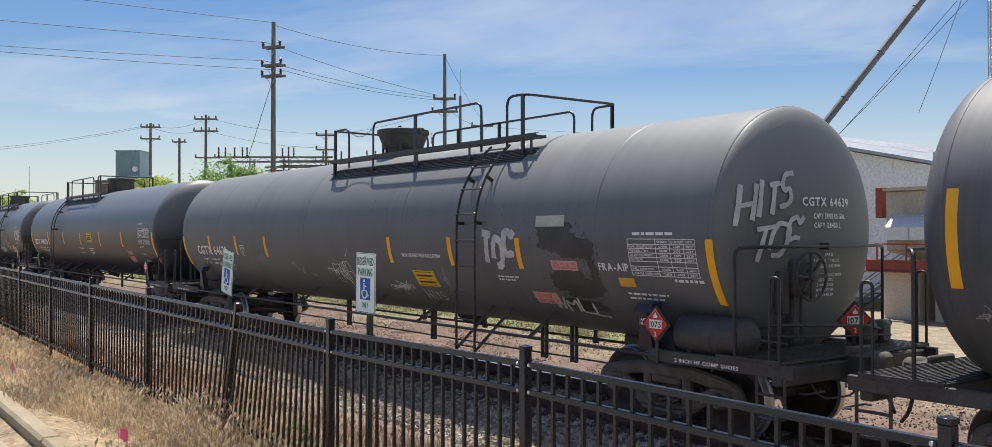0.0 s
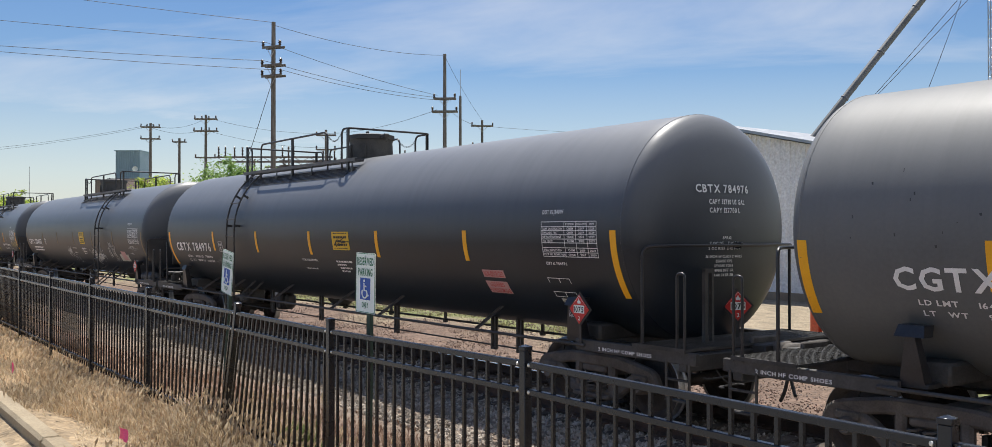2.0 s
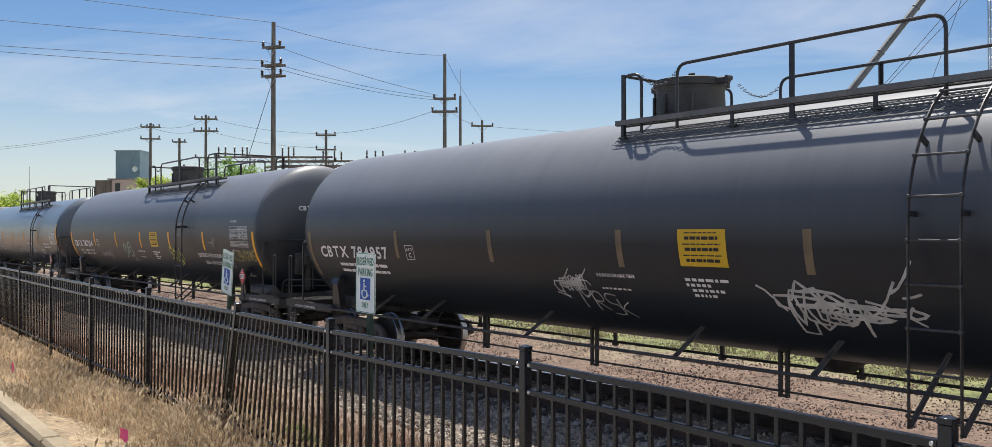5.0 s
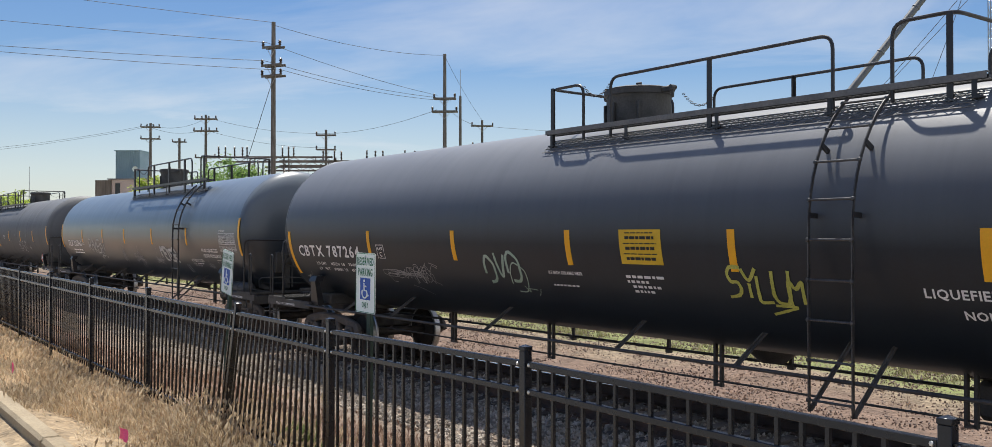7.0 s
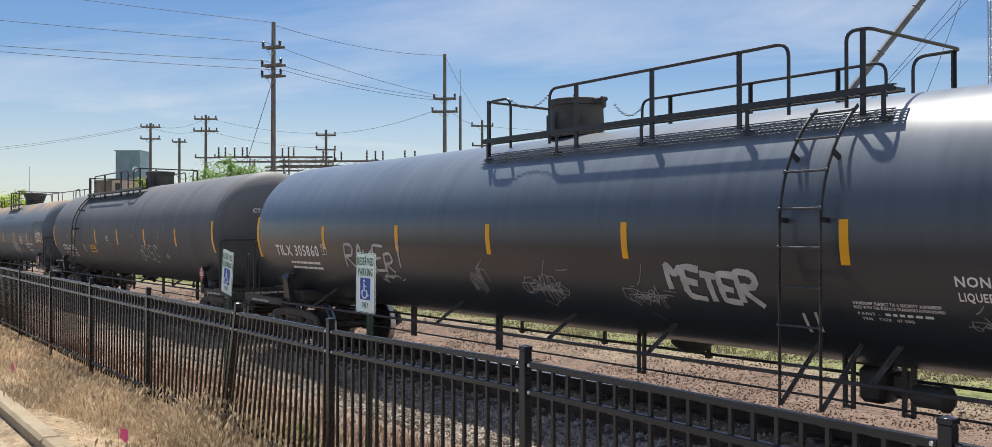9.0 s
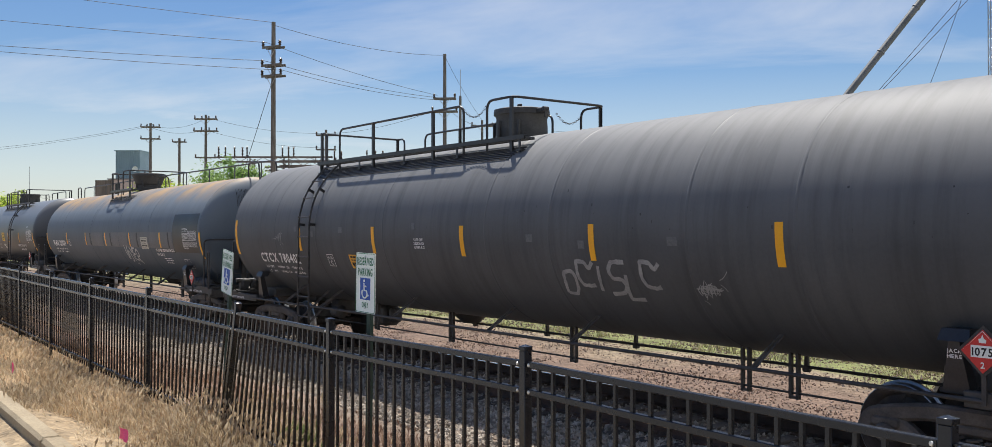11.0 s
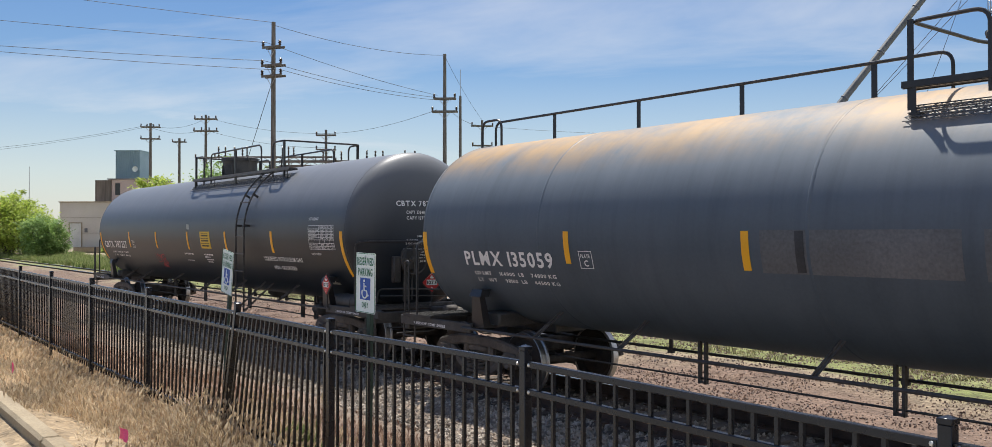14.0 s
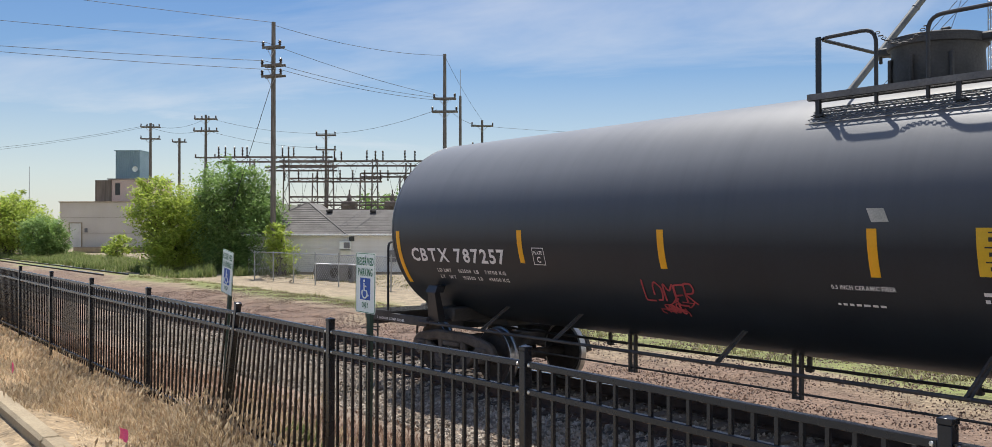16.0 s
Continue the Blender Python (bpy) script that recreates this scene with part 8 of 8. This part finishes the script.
# the second black car's tags
swirl(5, -1.5, -0.75, -20, -38, car_d, SPRAYWHITE, 0.022, 41)
scrawl("MRSK", -1.0, -0.1, -44, -33, car_d, SPRAYWHITE, 0.018, 46, rise=-0.3)
swirl(5, 2.0, 4.0, -18, -50, car_d, SPRAYWHITE, 0.035, 42)
scrawl("AMIK", 4.7, 5.6, -36, -18, car_d, SPRAYWHITE, 0.035, 43)
side_patch(5.75, 6.75, -39, -29, 0.004, car_d, NOTICEWHITE, "torn_label", "torn pale label", lean=0.15)
side_patch(6.15, 6.65, -37, -25, 0.006, car_d, PINKNOTE, "torn_label", "torn pink label")
box_frame(car_d, 7.31, 7.64, -26.4, -41)
swirl(3, 7.3, 8.4, -18, -24, car_d, SPRAYGREY, 0.014, 44)
swirl(2, 5.0, 5.6, -34, -44, car_d, SPRAYGREY, 0.014, 45)
# the third black car's tags
scrawl("OVO", -2.05, -1.2, -31, -15, car_e, SPRAYGREEN, 0.05, 51, rise=-0.1)
scrawl("O", -1.5, -1.15, -35, -20, car_e, SPRAYGREEN, 0.022, 52)
swirl(1, -1.3, -0.9, -28, -40, car_e, SPRAYGREEN, 0.014, 59)
scrawl("SYLUM", 2.6, 3.6, -32, -20, car_e, SPRAYLIME, 0.045, 53)
scrawl("Z", 3.1, 3.4, -38, -34, car_e, SPRAYLIME, 0.035, 54)
scrawl("KLISHTGNAS", 7.4, 8.8, -28, -20, car_e, SPRAYGOLD, 0.035, 55)
swirl(3, 5.9, 6.5, -5, -19, car_e, SPRAYGREY, 0.012, 56)
scrawl("NOPE", 6.75, 7.2, -34, -28, car_e, SPRAYGREY, 0.012, 57)
box_frame(car_e, 6.62, 7.25, -26.6, -35)
swirl(6, -5.2, -3.4, -20, -40, car_e, SPRAYGREY, 0.012, 58)
swirl(2, -8.7, -8.3, -34, -44, car_e, SPRAYGREY, 0.012, 59)
# the last car's tag and small label
scrawl("LOMER", -3.25, -2.4, -36, -26, car_i, SPRAYRED, 0.028, 61)
swirl(4, -3.1, -2.5, -35, -46, car_i, SPRAYRED, 0.02, 62)
side_patch(0.02, 0.20, 1.5, 6.5, 0.004, car_i, NOTICEWHITE, "worn_label", lean=-0.06)

# faded grey car
size(1.51, 2.38, 0.40)
end_marks(car_b, 9.15, "CGTX 64639", "CAPY 33930 US GAL", "CAPY 128450 L", -0.36, 0.58, 0.28)
placard(car_b, 8.29, -1.50, 1.24)
placard(car_b, 9.80, 0.30, 1.30, 62)
sill_text(car_b, 1); sill_text(car_b, -1)
side_text("CGTX 64639", -8.15, -6.07, -22.2, -13.5, car_b)
weights(car_b, -7.95, -6.1, -26, "LD LMT 164200 LBS 74500 KGS", "LT WT 98800 LBS 44800 KGS")
plate_box(car_b, -5.18, -12.4, -21.7)
side_text("FRA-AIP", 7.21, 7.76, -20.2, -16.2, car_b)
table(car_b, 7.81, 8.91, -4.4, -22)
bars([(7.9, 8.6, -2.6, -1.2), (8.5, 8.95, -24.6, -23.2), (7.6, 8.3, -33, -31.8), (7.6, 8.2, -35.6, -34.4), (4.9, 5.4, -27.5, -26.5), (4.9, 5.3, -29.5, -28.5)], car_b)
side_text("INCH CERAMIC FIBER INSULATION", 2.25, 3.45, -17.0, -14.6, car_b)
notice(car_b, 2.43, 3.08, -26.4, -38.5, SIGNYELLOW, INK, TWO, lean=0.0)
scrawl("HITS", 2.4, 3.0, -51, -43, car_b, SPRAYWHITE, 0.03, 71)
scrawl("TOC", 4.62, 5.45, -20, -2, car_b, SPRAYWHITE, 0.11, 72)
swirl(4, -0.85, 0.4, -17, -48, car_b, SPRAYWHITE, 0.022, 73)
swirl(4, 1.4, 2.2, -36, -46, car_b, SPRAYWHITE, 0.022, 74)
swirl(3, 3.2, 3.5, -20, -42, car_b, SPRAYGREY, 0.012, 75)
scrawl("WMLL", 5.9, 6.95, -50, -40, car_b, SPRAYWHITE, 0.04, 76)
for k, (x, a, rx, ra) in enumerate(((6.42, -4, 0.42, 8.0), (6.75, -9, 0.34, 6.0), (6.98, -10, 0.20, 4.0), (6.50, -27, 0.34, 6.0), (6.75, -33, 0.32, 5.0), (6.98, -30, 0.20, 5.0), (6.62, -43, 0.40, 4.0), (7.08, -22, 0.07, 6.0))):
    blotch(x, a, rx, ra, 0.0025 + 0.0004 * k, car_b, PATCHSOFT, 300 + k, label="smeared black touch-up paint")
side_patch(5.99, 6.6, 1.8, 7.6, 0.003, car_b, NOTICEWHITE, "paint_patch", "scraped pale paint patch")
side_patch(6.25, 6.79, -21.2, -16, 0.006, car_b, PINKNOTE, "warning_label", "pale warning label with red letters")
side_text("NON-ODORIZED", 6.28, 6.76, -20.4, -17.0, car_b, REDNOTE)
side_patch(5.57, 6.11, -44.2, -35.8, 0.006, car_b, PINKNOTE, "warning_label")
side_text("LIQUEFIED", 5.6, 6.0, -39.6, -36.8, car_b, REDNOTE)
side_text("PETROLEUM GAS", 5.6, 6.08, -43.6, -40.8, car_b, REDNOTE)
side_patch(7.52, 7.8, -28.6, -23.8, 0.004, car_b, SIGNORANGE, "worn_label")
scrawl("HITS", -1.36, -0.56, 0.06, 0.44, car_b, SPRAYWHITE, 0.062, 77, seam=9.15, rise=0.25)
scrawl("TOC", -1.22, -0.46, -0.36, -0.04, car_b, SPRAYWHITE, 0.062, 78, seam=9.15, rise=0.25)
scrawl("TWEST", -7.05, -6.0, -38, -33, car_b, SPRAYWHITE, 0.03, 79)
swirl(4, -4.4, -3.7, -17, -33, car_b, SPRAYGREY, 0.010, 179)
swirl(1, -2.6, -1.5, -20, -40, car_b, SPRAYGREY, 0.035, 180)


def chips(car, count, seed, x0, x1):
    """Small dark chips and scratches in faded paint."""
    gen = random.Random(seed)
    f = Form()
    for _ in range(count):
        x, a = gen.uniform(x0, x1), gen.gauss(2, 9)
        w, h = gen.uniform(0.005, 0.022), gen.uniform(0.3, 1.8)
        f.add([on_side(x, a, 0.0035), on_side(x + w, a + gen.uniform(-0.2, 0.3), 0.0035), on_side(x + w * gen.uniform(0.6, 1.1), a + h, 0.0035), on_side(x - w * gen.uniform(0, 0.4), a + h * gen.uniform(0.7, 1), 0.0035)], [(0, 1, 2, 3)])
    part("paint_chips", f, PATCHSOFT, car, "small dark chips in the paint", smooth=False)["kind"] = "stuff"


chips(car_b, 110, 7, -8.6, 7.0)
size(1.535, 2.40)
swirl(3, -9.0, -8.7, -27, -38, car_a, SPRAYGREY, 0.014, 80)

# blue-black car
size(1.49, 2.36)
end_marks(car_f, 9.3, "TILX 305860", "CAPY 33720 US GAL", "CAPY 127640 L", -0.30, 0.60, 0.26)
placard(car_f, 8.53, -1.50, 1.25)
placard(car_f, 9.95, 0.30, 1.35, 62)
sill_text(car_f, 1); sill_text(car_f, -1)
side_text("TILX 305860", -8.41, -6.34, -19.0, -10.2, car_f)
bars([(-7.8, -6.4, -26.0, -24.0), (-7.8, -6.4, -30.5, -28.5), (5.82, 6.32, -34.0, -32.8)], car_f)
for word, x0, x1, a in (("OWNERSHIP SUBJECT TO A SECURITY AGREEMENT", 5.50, 6.42, -29.4), ("FILED WITH THE SURFACE TRANSPORTATION BOARD", 5.50, 6.44, -31.3), ("PAINT -", 5.52, 5.76, -34.2), ("TRN.   TXIX   07-2015", 5.55, 6.1, -36.6)):
    side_text(word, x0, x1, a, a + 1.35, car_f)
plate_box(car_f, -6.2, -9.5, -17.5, 0.22)
side_text("NON-ODORIZED", 6.6, 7.75, -19.8, -16.0, car_f)
side_text("LIQUEFIED PETROLEUM GAS", 6.61, 7.88, -25.4, -22.0, car_f)
table(car_f, 7.99, 9.06, -0.9, -18.2)
side_text("DOT 112J340W", 7.99, 8.4, 0.4, 2.2, car_f)
box_frame(car_f, 7.45, 7.88, -28.1, -39.8)
scrawl("METER", 3.05, 4.35, -28, -15, car_f, SPRAYWHITE, 0.085, 81, rise=-0.28)
scrawl("II", 4.75, 5.05, -47, -36, car_f, SPRAYWHITE, 0.04, 82)
scrawl("RAKERI", -5.3, -3.1, -28, -12, car_f, SPRAYWHITE, 0.055, 83)
swirl(2, -4.1, -3.3, -29, -36, car_f, SPRAYWHITE, 0.03, 84)
swirl(4, -1.3, -0.7, -15, -46, car_f, SPRAYGREY, 0.013, 85)
swirl(5, 0.2, 1.15, -19, -46, car_f, SPRAYGREY, 0.018, 86)
swirl(5, 2.2, 3.05, -22, -45, car_f, SPRAYGREY, 0.014, 87)
swirl(3, 6.6, 7.05, -30, -42, car_f, SPRAYGREY, 0.014, 88)

size(1.535, 2.40)
# scuffed car with rings
sill_text(car_g, 1); sill_text(car_g, -1)
side_text("CTCX 780402", -7.86, -5.86, -26.6, -18.4, car_g)
weights(car_g, -7.8, -5.95, -30.0, "LD LMT 165600 LB 75100 KG", "LT WT 97400 LB 44200 KG")
plate_box(car_g, -4.53, -18.0, -27.4)
notice(car_g, -3.6, -2.82, -17.6, -28.2, SIGNORANGE, INK, [(0.10, 0.12, 0.08, 0.92), (0.34, 0.07, 0.08, 0.92), (0.55, 0.30, 0.08, 0.92)])
for word, a in (("WATER CAPY", -7.2), ("280830 LB", -9.6), ("127380 KG", -12.0)):
    side_text(word, -1.15, -0.83, a, a + 1.7, car_g)
scrawl("DCISLC", 2.5, 4.3, -34, -20, car_g, SPRAYGREY, 0.06, 91)
for x, a, w in ((-5.9, 3, 0.12), (-5.1, -1, 0.10), (-3.9, 2, 0.16), (1.9, -3, 0.14), (3.0, -6, 0.12), (-1.2, 4, 0.10), (4.6, -4, 0.16)):
    side_patch(x, x + w, a - 4, a, 0.003, car_g, PATCHGREY, "old_label", "dirty worn label")
swirl(3, -7.0, -6.5, -1, -11, car_g, SPRAYGREY, 0.01, 92)
swirl(4, 4.9, 5.4, -22, -34, car_g, SPRAYGREY, 0.012, 93)
chips(car_g, 45, 8, -8.8, 8.8)
placard(car_g, 8.3, -1.50, 1.3)
end_marks(car_g, 9.2, "CTCX 780402", None, None)

# weathered slate car
size(1.49, 2.36)
end_marks(car_h, 9.35, "PLMX 135059", "CAPY 33730 US GAL", "CAPY 127682 L", -0.42, 0.52, 0.28)
placard(car_h, 8.84, -1.50, 1.18)
placard(car_h, 10.0, 0.30, 1.35, 62)
sill_text(car_h, 1); sill_text(car_h, -1)
side_text("PLMX 135059", -8.26, -6.13, -19.8, -11.2, car_h)
weights(car_h, -8.1, -6.15, -23.8, "LD LMT 164900 LB 74800 KG", "LT WT 98100 LB 44500 KG")
plate_box(car_h, -5.57)
side_patch(7.16, 9.2, -21.5, 19.5, 0.003, car_h, PATCHBLACK, "touch_up_patch", "fresh black touch-up paint")
for x0, x1 in ((-2.6, -0.4), (-0.2, 2.6), (3.0, 5.6), (5.4, 7.12)):
    side_patch(x0, x1, -17.8, 0.4, 0.0025 if x0 != 5.4 else 0.004, car_h, PATCHGREY, "paint_band", "overpainted grey band")
for x in (-2.1, 0.62, 3.7, 6.75):
    part("dark_strip", lambda: strip_form(0.0, -17), DARKSTRIP, car_h, at=Matrix.Translation((x, -0.002, 0)), smooth=False, key="dark_strip")
table(car_h, 8.0, 9.11, 1.4, -14.8)
side_text("DOT 112J340W", 8.0, 8.44, 2.6, 4.4, car_h)
side_text("PLMX 135059", 8.02, 8.4, -17.2, -15.7, car_h)
notice(car_h, 4.06, 4.75, -5.2, -19.4, NOTICEWHITE, INK, TWO)
side_patch(5.38, 7.14, -22.1, -17.6, 0.006, car_h, PATCHBLACK, "label_panel")
side_text("LIQUEFIED PETROLEUM GAS", 5.42, 7.1, -21.4, -18.3, car_h, label="white stencilled cargo name")
side_text("NON ODORIZED", 5.42, 6.08, -26.8, -23.8, car_h)
bars([(5.87, 6.6, -30.6, -29.4), (5.95, 6.6, -33, -31.8), (5.95, 6.5, -36.2, -35)], car_h)
box_frame(car_h, 7.59, 8.07, -29.5, -41)
scrawl("VOYER", 2.0, 3.4, -37, -20, car_h, SPRAYWHITE, 0.06, 95)
swirl(1, 2.5, 2.9, -38, -43, car_h, SPRAYWHITE, 0.03, 96)
bars([(-0.62 + 0.07 * i, -0.55 + 0.07 * i, 0.66 + 0.08 * k, 0.74 + 0.08 * k) for i in range(6) for k in range(6)], car_h, "painted_square", PATCHBLACK, seam=9.35)

# ---- movement ----
DRIFT_T = [0, 0.5, 1.5, 2.5, 3.5, 4.2, 6.5, 8, 9, 11.3, 12.5, 14.5, 16]
DRIFT_X = [0, -0.14, -0.42, -0.63, -0.80, -0.88, -1.08, -1.24, -1.29, -1.42, -1.54, -1.74, -1.76]


def travel(t):
    """How far the train has rolled after t seconds."""
    return 10.0 * t + float(np.interp(t, DRIFT_T, DRIFT_X))


def motions():
    for car, x in CARS:
        walk(car, [(0.5 * i, pose(x + travel(0.5 * i), TY, 0)) for i in range(33)])
    for w in WHEELS:
        base = w.matrix_basis.translation.copy()
        rows = []
        for i in range(241):
            t = i / 15
            rows.append((t, Matrix.Translation(base) @ Matrix.Rotation(travel(t) / WHEEL_R, 4, "Y")))
        walk(w, rows)


motions()
